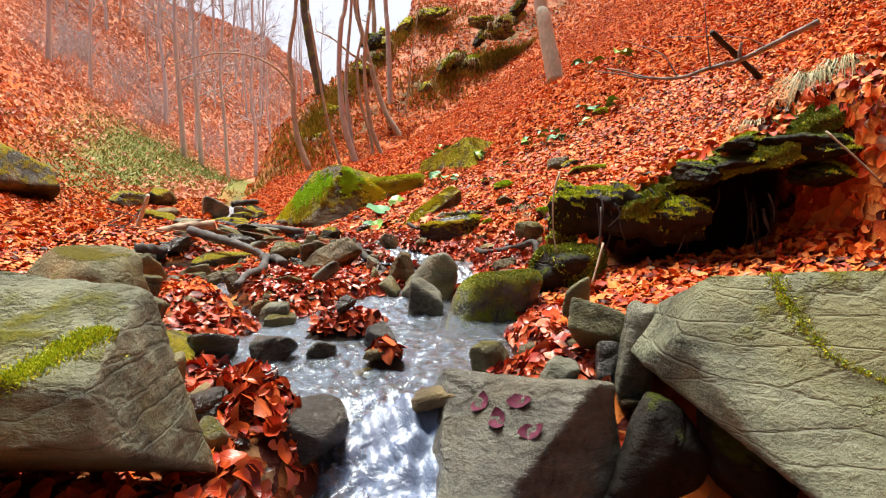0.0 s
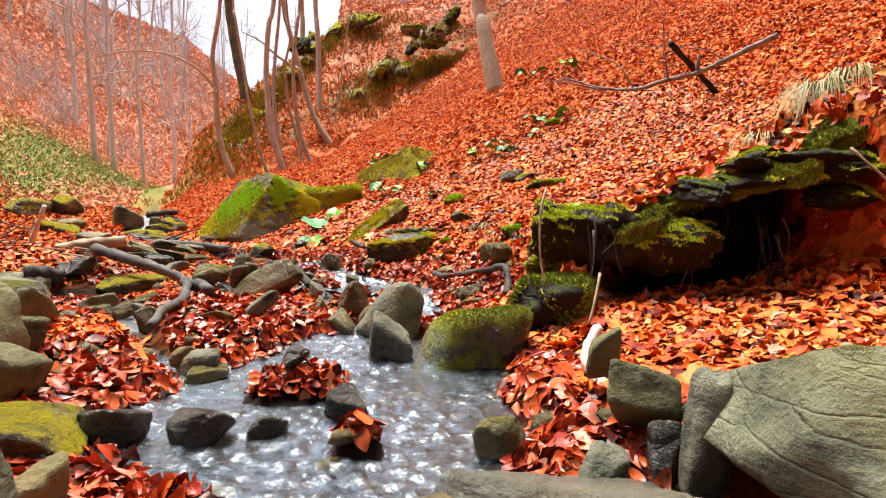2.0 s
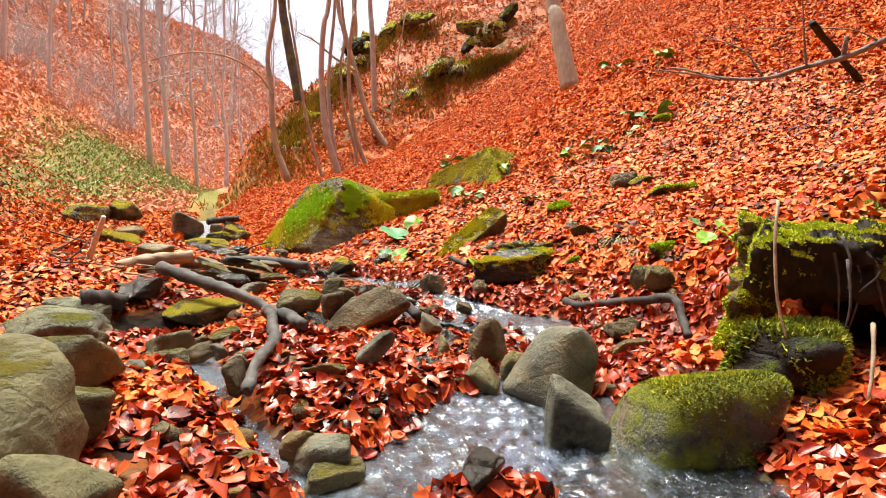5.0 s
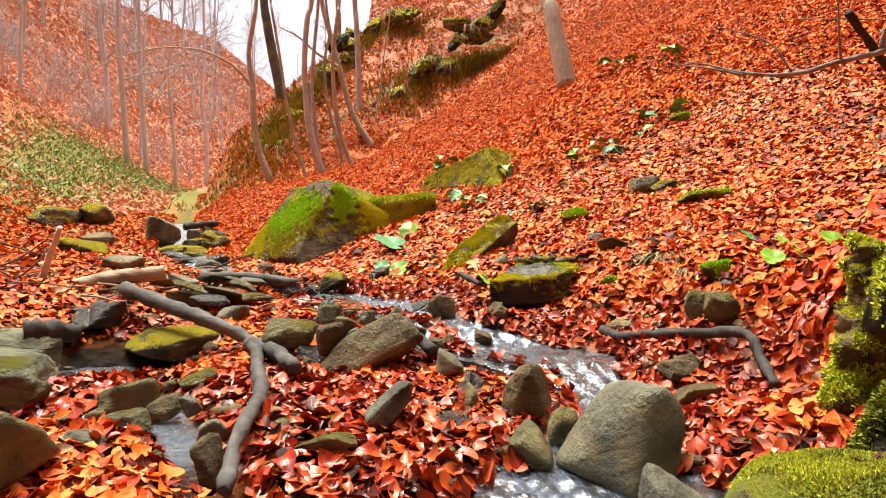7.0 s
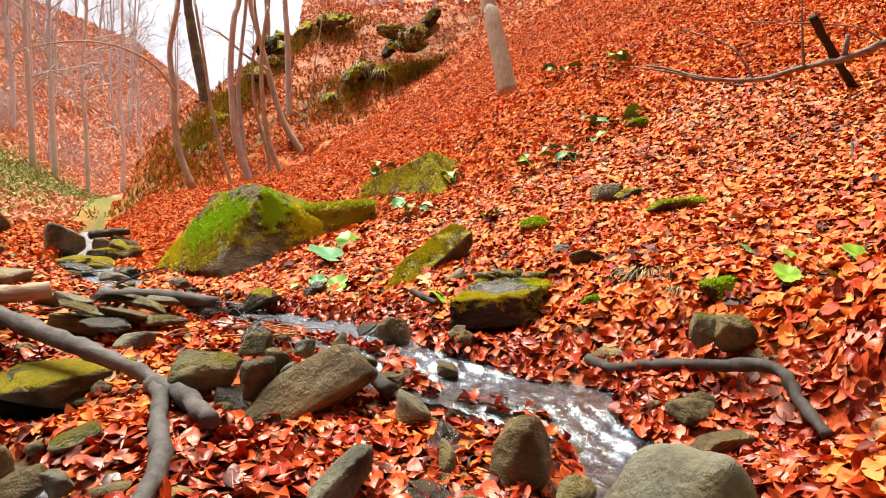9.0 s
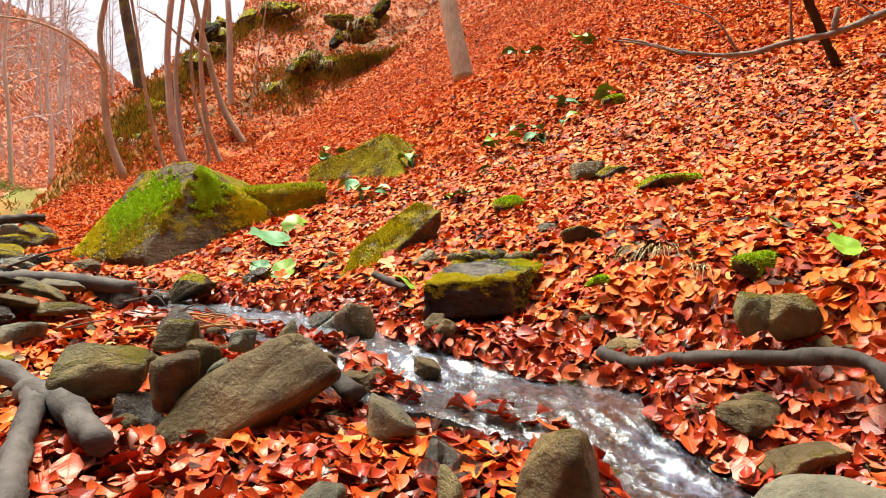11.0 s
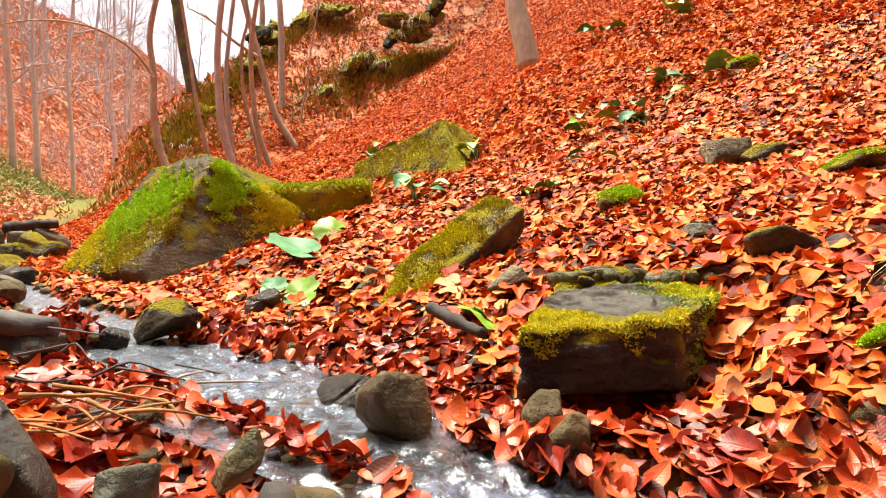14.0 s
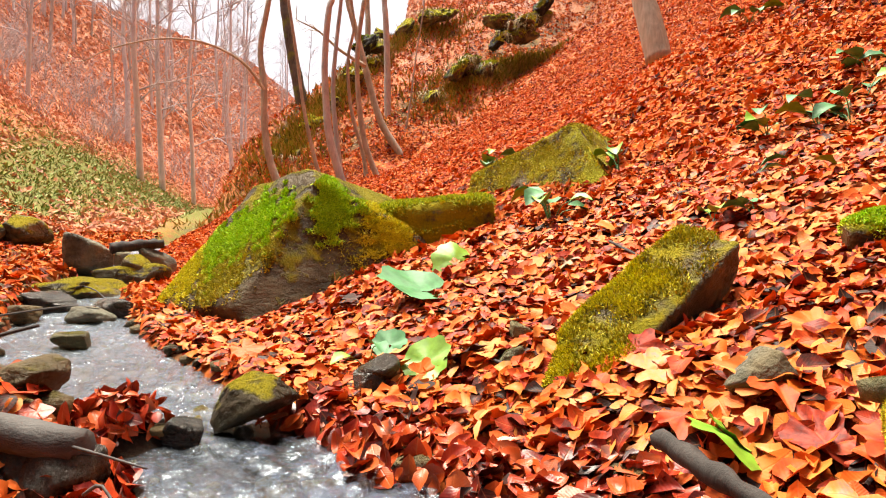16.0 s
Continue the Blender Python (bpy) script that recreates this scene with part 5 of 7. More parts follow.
stream_top = lambda m: np.clip(4.0 * (m[:, 0] + 0.9 * m[:, 2] + 0.06), 0, 1)
moss_coat(stream_rock, 16000, 6, -0.25, -0.6, 0.008, moss_dark_mat, keep=stream_top)
moss_coat(stream_rock, 16000, 17, -0.1, -0.2, 0.008, olive_moss_mat, keep=stream_top)
moss_coat(stream_rock, 15000, 16, 0.0, -0.1, 0.008, keep=stream_top)
shelf = stone("mossy_ledge_stone", (-0.72, 8.95, 0.86), (0.90, 0.62, 0.60), (0, 3, 6), "yellow_moss", 77, "low ledge of stone with yellow moss behind the boulder", 4, 6, 0.7, 0.04, 0.7, "rock")
moss_coat(shelf, 22000, 2, 0.0, -0.5, 0.02)

bank_rock = hewn_thing("bank_rock", (-0.81, 1.20, 0.20), (((.08, -.34, .94), .197), ((-.05, -.96, .25), .192), ((0, -.42, -.90), .055), ((.95, .05, .28), .265), ((.62, -.76, .15), .32), ((-1, 0, 0), .5), ((0, 1, .15), .22), ((0, 0, -1), .25),
                       ((.3, -.1, .95), .27)), 6, 31, 0.03, "slate_moss", "grey block of stone with a streak of moss", "rock")
moss_coat(bank_rock, 4200, 7, 0.3, -1.0, 0.007, keep=lambda m: np.exp(-((m[:, 1] + 0.092 - 2.1 * (m[:, 0] - 0.155)) / 0.05) ** 2) * (np.abs(m[:, 1] + 0.09) < 0.085))
cascade_rock = hewn_thing("cascade_rock", (0.23, 1.77, -0.055), (((-.35, -.58, .73), .175), ((.45, -.88, .10), .19), ((.10, .25, .96), .21), ((1, 0, .1), .235), ((-1, -.1, .2), .25), ((0, 1, .1), .25), ((0, -.5, -.86), .16), ((0, 0, -1), .28)),
                          6, 41, 0.035, "wet_grey", "wet grey rock beside the lower cascade", "rock")
slab_rock = hewn_thing("large_slab_rock", (0.90, 1.75, 0.10), (((-.35, -.69, .63), .35), ((.10, .35, .93), .28), ((-.816, .112, .567), .365), ((-.938, -.331, -.098), .335), ((-.517, .07, -.854), .11), ((1, 0, .1), .42), ((0, 1, 0), .35), ((0, 0, -1), .45),
                       ((.45, -.75, .35), .48)), 6, 9, 0.018, "slate_moss", "large fractured grey-green slab rock with mossy cracks", "rock")

moss_coat(slab_rock, 3500, 8, -1.2, -1.0, 0.008, keep=lambda m: np.exp(-((m[:, 0] - np.interp(m[:, 2], [0.12, 0.159, 0.189, 0.231, 0.299], [0.10, 0.005, -0.048, -0.071, -0.088])) / 0.014) ** 2) * (m[:, 1] < -0.1))

# ---- stones of the stream and banks ----
stone("stone", (-0.62, 0.99, 0.02), (0.24, 0.20, 0.20), (-1, 0, 4), "dark", 101, "dark wet stone lying among leaves on the bank", 5)
stone("stone", (-1.492, 2.790, 0.247), (0.657, 0.526, 0.396), (6, 8, -17), "olive", 102, "olive-grey stone lying among leaves on the bank", 5)
stone("stone", (-1.655, 3.350, 0.276), (0.432, 0.346, 0.262), (0, 4, 12), "olive", 103, "olive-grey stone lying among leaves on the bank", 5)
stone("stone", (-1.006, 2.319, 0.123), (0.340, 0.280, 0.140), (-6, 4, -9), "moss", 104, "moss-topped stone lying among leaves on the bank", 5)
stone("stone", (-0.837, 1.925, 0.098), (0.152, 0.124, 0.174), (1, 0, 20), "olive", 105, "olive-grey stone lying among leaves on the bank", 5)
stone("stone", (-0.842, 2.381, 0.113), (0.180, 0.144, 0.127), (-5, 5, -1), "dark", 106, "dark wet stone in the stream bed", 5)
stone("stone", (-0.615, 2.369, 0.114), (0.190, 0.152, 0.116), (2, 0, -22), "dark", 107, "dark wet stone in the stream bed", 5)
stone("stone", (-0.443, 2.396, 0.103), (0.112, 0.090, 0.072), (-4, 0, 7), "dark", 108, "dark wet stone in the stream bed", 4)
stone("stone", (-0.779, 3.068, 0.136), (0.191, 0.153, 0.117), (3, -8, -14), "grey", 109, "grey stone in the shallow stream", 5)
stone("stone", (-0.744, 2.985, 0.118), (0.159, 0.127, 0.075), (-3, -6, 15), "olive", 110, "olive-grey stone in the shallow stream", 5)
stone("stone", (-0.842, 3.075, 0.168), (0.096, 0.077, 0.078), (4, 0, -6), "brown", 111, "brown stone in the shallow stream", 4)
stone("stone", (-0.406, 2.724, 0.229), (0.097, 0.078, 0.057), (-2, -30, 23), "dark", 112, "dark wet stone in the stream bed", 4)
stone("stone", (-0.235, 2.501, 0.126), (0.127, 0.102, 0.125), (5, 10, 2), "dark", 113, "dark wet stone in the stream bed", 5)
stone("flat_stone", (-0.016, 1.897, 0.074), (0.218, 0.174, 0.060), (-1, -22, -19), "brown", 114, "brown flat stone slab on the valley floor", 5)
stone("stone", (-0.365, 1.733, 0.018), (0.226, 0.181, 0.169), (6, 5, 10), "dark", 115, "dark wet stone in the stream bed", 5)
stone("stone", (-0.567, 1.582, 0.053), (0.094, 0.075, 0.101), (0, 0, -11), "olive", 116, "olive-grey stone lying among leaves on the bank", 4)
stone("stone", (-0.607, 1.714, 0.092), (0.145, 0.116, 0.105), (-6, 0, 18), "dark", 117, "dark wet stone in the stream bed", 5)
stone("stone", (0.474, 2.330, 0.310), (0.100, 0.090, 0.150), (1, 5, -3), "olive", 118, "olive-grey stone propped upright in the bank", 5, 6, 0.7, 0.04, 0.3, edge=6)
stone("stone", (0.500, 2.110, 0.250), (0.175, 0.150, 0.195), (180, -12, -24), "olive", 119, "olive-grey stone propped upright in the bank", 5, 10, 0.45, 0.05, 0.3, edge=14)
stone("stone", (0.580, 1.950, 0.190), (0.115, 0.100, 0.300), (2, 7, 5), "grey", 120, "grey stone propped upright in the bank", 5, 6, 0.7, 0.05, 0.3, edge=6)
stone("stone", (0.515, 2.020, 0.125), (0.097, 0.087, 0.178), (-4, 5, -16), "dark", 121, "dark wet stone propped upright in the bank", 4)
stone("stone", (0.345, 1.990, 0.110), (0.125, 0.105, 0.120), (3, 20, 13), "grey", 122, "grey stone propped upright in the bank", 5)
stone("stone", (0.146, 2.182, 0.126), (0.142, 0.113, 0.111), (-3, -25, -8), "olive", 123, "olive-grey stone lying among leaves on the bank", 5)
stone("stone", (0.720, 2.069, 0.188), (0.169, 0.135, 0.099), (4, -35, 21), "dark", 124, "dark wet stone in the stream bed", 5)
stone("stone", (-0.246, 4.018, 0.255), (0.163, 0.155, 0.217), (-2, 12, 0), "brown", 125, "brown angular stone between two trickles", 5)
stone("stone", (-0.290, 3.706, 0.197), (0.138, 0.111, 0.081), (5, 30, -21), "olive", 126, "olive-grey stone in the shallow stream", 4)
stone("stone", (-0.172, 3.872, 0.192), (0.107, 0.090, 0.125), (-1, 0, 8), "olive", 127, "olive-grey stone in the shallow stream", 4)
stone("stone", (-0.472, 4.435, 0.261), (0.122, 0.097, 0.094), (6, 15, -13), "grey", 128, "grey stone in the shallow stream", 4)
stone("stone", (-0.420, 4.096, 0.221), (0.068, 0.067, 0.094), (0, 30, 16), "olive", 129, "olive-grey stone in the shallow stream", 4)
stone("stone", (-0.386, 4.251, 0.234), (0.111, 0.088, 0.058), (-6, 35, -5), "dark", 130, "dark wet stone in the stream bed", 4)
stone("stone", (-0.696, 3.947, 0.247), (0.190, 0.152, 0.111), (1, -40, 24), "grey", 131, "grey stone in the shallow stream", 5)
stone("stone", (-0.855, 3.631, 0.229), (0.156, 0.125, 0.067), (-5, -15, 3), "olive", 132, "olive-grey stone in the shallow stream", 5)
stone("flat_stone", (-0.462, 3.957, 0.180), (0.215, 0.172, 0.058), (2, 3, -18), "dark", 133, "dark wet flat stone slab on the valley floor", 5)
stone("stone", (-0.430, 5.310, 0.375), (0.165, 0.130, 0.135), (-4, 8, 11), "brown", 134, "brown stone at the top of the cascade", 4)
stone("stone", (-0.171, 5.098, 0.361), (0.089, 0.078, 0.109), (3, 0, -10), "brown", 135, "brown stone at the top of the cascade", 4)
stone("flat_stone", (-0.460, 4.781, 0.287), (0.080, 0.064, 0.075), (-3, 0, 19), "brown", 136, "brown flat stone slab on the valley floor", 4)
stone("flat_stone", (-0.281, 4.877, 0.295), (0.092, 0.074, 0.055), (4, 20, -2), "brown", 137, "brown flat stone slab on the valley floor", 4)
stone("stone", (-0.967, 4.880, 0.404), (0.128, 0.103, 0.092), (-2, 0, -23), "olive", 138, "olive-grey stone in a pile beside the stream", 4)
stone("stone", (-0.945, 4.620, 0.331), (0.111, 0.107, 0.150), (5, 0, 6), "brown", 139, "brown stone in a pile beside the stream", 4)
stone("stone", (-0.887, 4.720, 0.368), (0.078, 0.070, 0.098), (-1, 0, -15), "brown", 140, "brown stone in a pile beside the stream", 4)
stone("stone", (-0.854, 4.660, 0.347), (0.072, 0.058, 0.048), (6, -25, 14), "grey", 141, "grey stone in a pile beside the stream", 4)
stone("stone", (-1.116, 4.740, 0.349), (0.224, 0.179, 0.139), (0, -12, -7), "olive", 142, "olive-grey stone in a pile beside the stream", 5)
stone("stone", (-0.797, 4.660, 0.278), (0.401, 0.321, 0.236), (-6, -38, 22), "brown", 143, "brown stone in a pile beside the stream", 5)
stone("stone", (-1.012, 4.650, 0.228), (0.137, 0.110, 0.154), (1, 0, 1), "dark", 144, "dark wet stone in a pile beside the stream", 4)

stone("flat_stone", (-1.820, 5.698, 0.372), (0.265, 0.212, 0.098), (2, 14, 9), "olive", 146, "olive-grey flat stone slab on the valley floor", 5)
stone("flat_stone", (-1.811, 5.925, 0.398), (0.218, 0.175, 0.063), (-4, 14, -12), "dark", 147, "dark wet flat stone slab on the valley floor", 4)
stone("flat_stone", (-1.610, 5.767, 0.380), (0.244, 0.195, 0.069), (3, 14, 17), "brown", 148, "brown flat stone slab on the valley floor", 4)
stone("flat_stone", (-1.508, 5.339, 0.333), (0.158, 0.126, 0.112), (-3, 0, -4), "grey", 149, "grey flat stone slab on the valley floor", 4)
stone("flat_stone", (-1.671, 5.999, 0.462), (0.216, 0.173, 0.053), (4, 20, -25), "brown", 150, "brown flat stone slab on the valley floor", 4)
stone("flat_stone", (-2.110, 6.201, 0.422), (0.248, 0.198, 0.121), (-2, 0, 4), "brown", 151, "brown flat stone slab on the valley floor", 4)
stone("flat_stone", (-2.706, 6.965, 0.491), (0.307, 0.246, 0.146), (5, 0, -17), "grey", 152, "grey flat stone slab on the valley floor", 4)
stone("stone", (-2.104, 5.185, 0.338), (0.267, 0.214, 0.151), (-1, -8, 12), "dark", 153, "dark wet stone in the stream bed", 5)
stone("flat_stone", (-1.706, 5.056, 0.237), (0.490, 0.392, 0.141), (6, 0, -9), "moss", 154, "moss-topped flat stone on the gravelly bank", 5)
stone("stone", (-2.276, 4.992, 0.306), (0.134, 0.108, 0.066), (0, -20, 20), "dark", 155, "dark wet stone in the stream bed", 4)
stone("stone", (-2.180, 5.035, 0.282), (0.141, 0.112, 0.074), (-6, 0, -1), "dark", 156, "dark wet stone in the stream bed", 4)
stone("flat_stone", (-2.260, 4.800, 0.258), (0.299, 0.239, 0.166), (1, 8, -22), "slate_moss", 157, "grey mossy flat stone slab on the valley floor", 5)
stone("stone", (-1.920, 4.164, 0.224), (0.200, 0.160, 0.171), (-5, 0, 7), "olive", 158, "olive-grey stone lying among leaves on the bank", 5)
stone("stone", (-1.581, 4.156, 0.204), (0.230, 0.184, 0.145), (2, -10, -14), "olive", 159, "olive-grey stone lying among leaves on the bank", 5)
stone("stone", (-1.433, 4.129, 0.198), (0.114, 0.091, 0.088), (-4, -5, 15), "brown", 160, "brown stone lying among leaves on the bank", 4)
stone("stone", (-1.344, 4.105, 0.210), (0.055, 0.055, 0.076), (3, -20, -6), "grey", 161, "grey stone lying among leaves on the bank", 4)
stone("stone", (-1.396, 4.377, 0.230), (0.140, 0.112, 0.057), (-3, -15, 23), "olive", 162, "olive-grey small stone among the leaves", 4)
stone("stone", (-1.453, 3.866, 0.220), (0.143, 0.115, 0.083), (4, 0, 2), "olive", 163, "olive-grey stone lying among leaves on the bank", 5)
stone("stone", (-1.121, 3.518, 0.234), (0.039, 0.091, 0.127), (-2, -15, -19), "brown", 164, "brown stone lying among leaves on the bank", 4)
stone("stone", (-1.182, 3.763, 0.230), (0.089, 0.071, 0.080), (5, 0, 10), "grey", 165, "grey stone lying among leaves on the bank", 4)
stone("stone", (-1.515, 3.695, 0.220), (0.119, 0.095, 0.079), (-1, 8, -11), "grey", 166, "grey stone lying among leaves on the bank", 4)
stone("stone", (-2.078, 4.243, 0.251), (0.478, 0.382, 0.220), (6, 6, 18), "slate_moss", 167, "grey mossy stone lying among leaves on the bank", 5)
stone("stone", (-1.435, 2.997, 0.221), (0.277, 0.222, 0.228), (0, 6, -3), "olive", 168, "olive-grey stone lying among leaves on the bank", 5)
stone("stone", (-1.237, 2.595, 0.206), (0.232, 0.186, 0.221), (-6, 22, -24), "olive", 169, "olive-grey stone lying among leaves on the bank", 5)
stone("flat_stone", (-3.484, 8.160, 0.557), (0.480, 0.384, 0.177), (1, 8, 5), "moss", 170, "moss-topped flat stone on the gravelly bank", 5)
stone("flat_stone", (-3.770, 9.155, 0.612), (0.370, 0.296, 0.181), (-5, 5, -16), "brown", 171, "brown flat stone slab on the valley floor", 4)
stone("flat_stone", (-5.799, 12.297, 0.860), (0.741, 0.593, 0.354), (2, 8, 13), "moss", 172, "moss-topped flat stone on the gravelly bank", 4)
stone("flat_stone", (-3.113, 10.200, 0.615), (0.243, 0.195, 0.223), (-4, 0, -8), "grey", 173, "grey flat stone slab on the valley floor", 4)
stone("flat_stone", (-2.770, 9.618, 0.608), (0.247, 0.198, 0.193), (3, 30, 21), "moss", 174, "moss-topped flat stone on the gravelly bank", 4)
stone("flat_stone", (-3.119, 9.215, 0.478), (0.434, 0.347, 0.133), (-3, 0, 0), "moss", 175, "moss-topped flat stone on the gravelly bank", 4)
stone("flat_stone", (-3.003, 9.282, 0.480), (0.612, 0.489, 0.161), (4, 5, -21), "moss", 176, "moss-topped flat stone on the gravelly bank", 5)
stone("flat_stone", (-2.849, 9.658, 0.549), (0.552, 0.441, 0.196), (-2, -4, 8), "moss", 177, "moss-topped flat stone slab on the valley floor", 5)
stone("stone", (-2.947, 10.377, 0.626), (0.286, 0.229, 0.291), (5, 5, -13), "grey", 178, "grey stone lying among leaves on the bank", 4)
stone("stone", (-3.648, 10.581, 0.685), (0.441, 0.353, 0.453), (-1, -12, 16), "grey", 179, "grey stone lying among leaves on the bank", 5)
stone("stone", (-6.693, 10.341, 1.213), (1.288, 1.031, 0.757), (6, 33, -5), "moss", 180, "moss-topped stone lying among leaves on the bank", 5)
stone("flat_stone", (-2.824, 8.596, 0.446), (0.303, 0.242, 0.140), (0, 0, 24), "dark", 181, "dark wet flat stone slab on the valley floor", 5)
stone("flat_stone", (-2.418, 8.224, 0.418), (0.251, 0.201, 0.105), (-6, 4, 3), "grey", 182, "grey flat stone slab on the valley floor", 4)
stone("flat_stone", (-2.775, 8.198, 0.423), (0.271, 0.217, 0.128), (1, 0, -18), "brown", 183, "brown flat stone slab on the valley floor", 5)
stone("flat_stone", (-2.376, 8.413, 0.438), (0.226, 0.181, 0.124), (-5, 5, 11), "dark", 184, "dark wet flat stone slab on the valley floor", 4)
stone("flat_stone", (-5.370, 12.506, 0.882), (0.581, 0.465, 0.460), (2, 0, -10), "moss", 185, "moss-topped flat stone on the gravelly bank", 4)
stone("flat_stone", (-1.534, 6.196, 0.509), (0.176, 0.141, 0.090), (-4, -4, 19), "brown", 186, "brown flat stone slab on the valley floor", 5)
stone("stone", (-1.379, 5.985, 0.387), (0.242, 0.194, 0.139), (3, 10, -2), "dark", 187, "dark wet stone in the stream bed", 5)
stone("wedge_stone", (-1.108, 6.440, 0.410), (0.221, 0.177, 0.130), (-3, -38, -23), "moss", 188, "moss-topped wedge of stone at the water's edge", 5)
stone("wedge_stone", (-0.794, 6.570, 0.447), (0.149, 0.119, 0.093), (4, -28, 6), "dark", 189, "dark wet wedge of stone at the water's edge", 5)
stone("stone", (-1.235, 6.315, 0.356), (0.106, 0.085, 0.091), (-2, 0, -15), "dark", 190, "dark wet stone in the stream bed", 4)
stone("flat_stone", (-2.143, 7.526, 0.390), (0.155, 0.124, 0.085), (5, 0, 14), "olive", 191, "olive-grey flat stone slab on the valley floor", 4)
stone("stone", (-0.434, 6.520, 0.517), (0.081, 0.065, 0.044), (-1, -15, -7), "olive", 192, "olive-grey stone half buried in leaves on the slope", 4)
stone("stone", (-0.391, 6.622, 0.560), (0.075, 0.060, 0.077), (6, 0, 22), "olive", 193, "olive-grey stone half buried in leaves on the slope", 4)
stone("stone", (-0.027, 6.000, 0.567), (0.122, 0.098, 0.072), (0, -40, 1), "grey", 194, "grey stone half buried in leaves on the slope", 5)
stone("stone", (0.200, 6.146, 0.644), (0.155, 0.124, 0.077), (-6, 0, -20), "brown", 195, "brown stone half buried in leaves on the slope", 5)
stone("stone", (1.154, 6.728, 1.091), (0.248, 0.198, 0.186), (1, 0, 9), "brown", 196, "brown stone half buried in leaves on the slope", 5)
stone("stone", (1.256, 6.622, 1.086), (0.177, 0.142, 0.124), (-5, 10, -12), "moss", 197, "moss-topped stone half buried in leaves on the slope", 4)
stone("stone", (0.576, 5.937, 0.730), (0.202, 0.162, 0.069), (2, 0, 17), "grey", 198, "grey stone half buried in leaves on the slope", 5)
stone("stone", (0.535, 5.534, 0.684), (0.182, 0.145, 0.127), (-4, -10, -4), "moss", 199, "moss-topped stone half buried in leaves on the slope", 5)
stone("stone", (0.533, 4.500, 0.492), (0.092, 0.096, 0.135), (3, 20, -25), "olive", 200, "olive-grey stone half buried in leaves on the slope", 4)
stone("stone", (0.602, 4.420, 0.490), (0.143, 0.114, 0.133), (-3, 15, 4), "olive", 201, "olive-grey stone half buried in leaves on the slope", 5)
stone("stone", (0.375, 4.149, 0.218), (0.172, 0.138, 0.077), (4, -10, -17), "brown", 202, "brown stone in the stream bed", 5)
stone("stone", (0.406, 4.342, 0.258), (0.159, 0.127, 0.096), (-2, 0, 12), "brown", 203, "brown stone in the stream bed", 5)
stone("flat_stone", (-0.485, 4.785, 0.280), (0.130, 0.104, 0.071), (5, 0, -9), "brown", 204, "brown flat stone slab on the valley floor", 5)

stone("stone", (-0.806, 4.900, 0.383), (0.078, 0.062, 0.069), (6, 0, -1), "grey", 206, "grey stone in a pile beside the stream", 4)
stone("stone", (-0.970, 4.980, 0.401), (0.180, 0.144, 0.106), (0, 40, -22), "dark", 207, "dark wet stone in a pile beside the stream", 5)
stone("stone", (-0.678, 4.980, 0.386), (0.053, 0.067, 0.094), (-6, 35, 7), "olive", 208, "olive-grey stone in a pile beside the stream", 5)

stone("flat_stone", (-0.480, 4.874, 0.271), (0.155, 0.124, 0.060), (-5, 0, 15), "brown", 210, "brown flat stone slab on the valley floor", 5)
stone("stone", (-0.592, 5.015, 0.304), (0.118, 0.095, 0.066), (2, 10, -6), "brown", 211, "brown stone in the stream bed", 5)
stone("stone", (-0.505, 5.563, 0.350), (0.086, 0.069, 0.064), (-4, 0, 23), "dark", 212, "dark wet stone in the stream bed", 4)
stone("stone", (-0.168, 5.230, 0.363), (0.097, 0.077, 0.103), (3, 0, 2), "brown", 213, "brown stone at the top of the cascade", 5)
stone("stone", (-0.089, 5.248, 0.341), (0.048, 0.038, 0.048), (-3, 0, -19), "grey", 214, "grey small stone among the leaves", 4)
stone("stone", (-0.520, 5.539, 0.354), (0.126, 0.101, 0.061), (4, -15, 10), "dark", 215, "dark wet stone in the stream bed", 5)
# two near-black stones added to stand for shade beneath the slab rock
stone("stone", (0.527, 1.657, -0.027), (0.283, 0.239, 0.335), (-2, 0, -11), "cave", 216, "near-black stone added to darken the hollow under the slab rock", 5)
stone("stone", (0.779, 1.656, -0.027), (0.327, 0.261, 0.192), (5, 42, 18), "cave", 217, "near-black stone added to darken the hollow under the slab rock", 5)



# thin slabs stacked at the end of the barkless log
stack = np.random.default_rng(88)
for k, (sx_, sy_, sz_, w_) in enumerate(((-1.78, 5.62, 0.455, 0.24), (-1.60, 5.60, 0.425, 0.22), (-1.70, 5.72, 0.49, 0.20), (-1.88, 5.76, 0.475, 0.16), (-1.55, 5.72, 0.46, 0.19), (-1.46, 5.62, 0.40, 0.21), (-1.66, 5.50, 0.40, 0.22), (-1.52, 5.86, 0.465, 0.17))):
    stone("flat_stone", (sx_, sy_, sz_), (w_, 0.7 * w_, stack.uniform(0.035, 0.055)), (stack.uniform(-8, 8), stack.uniform(4, 18), stack.uniform(-35, 35)), ("olive", "brown", "dark", "grey")[k % 4], 430 + k,
          "thin weathered slab stacked by the log", 4, 9, 0.55, 0.05, 0.5, "stone", "stacked slabs by the log")

# pebbles on the back of the flat rock
rnd_p = np.random.default_rng(5)
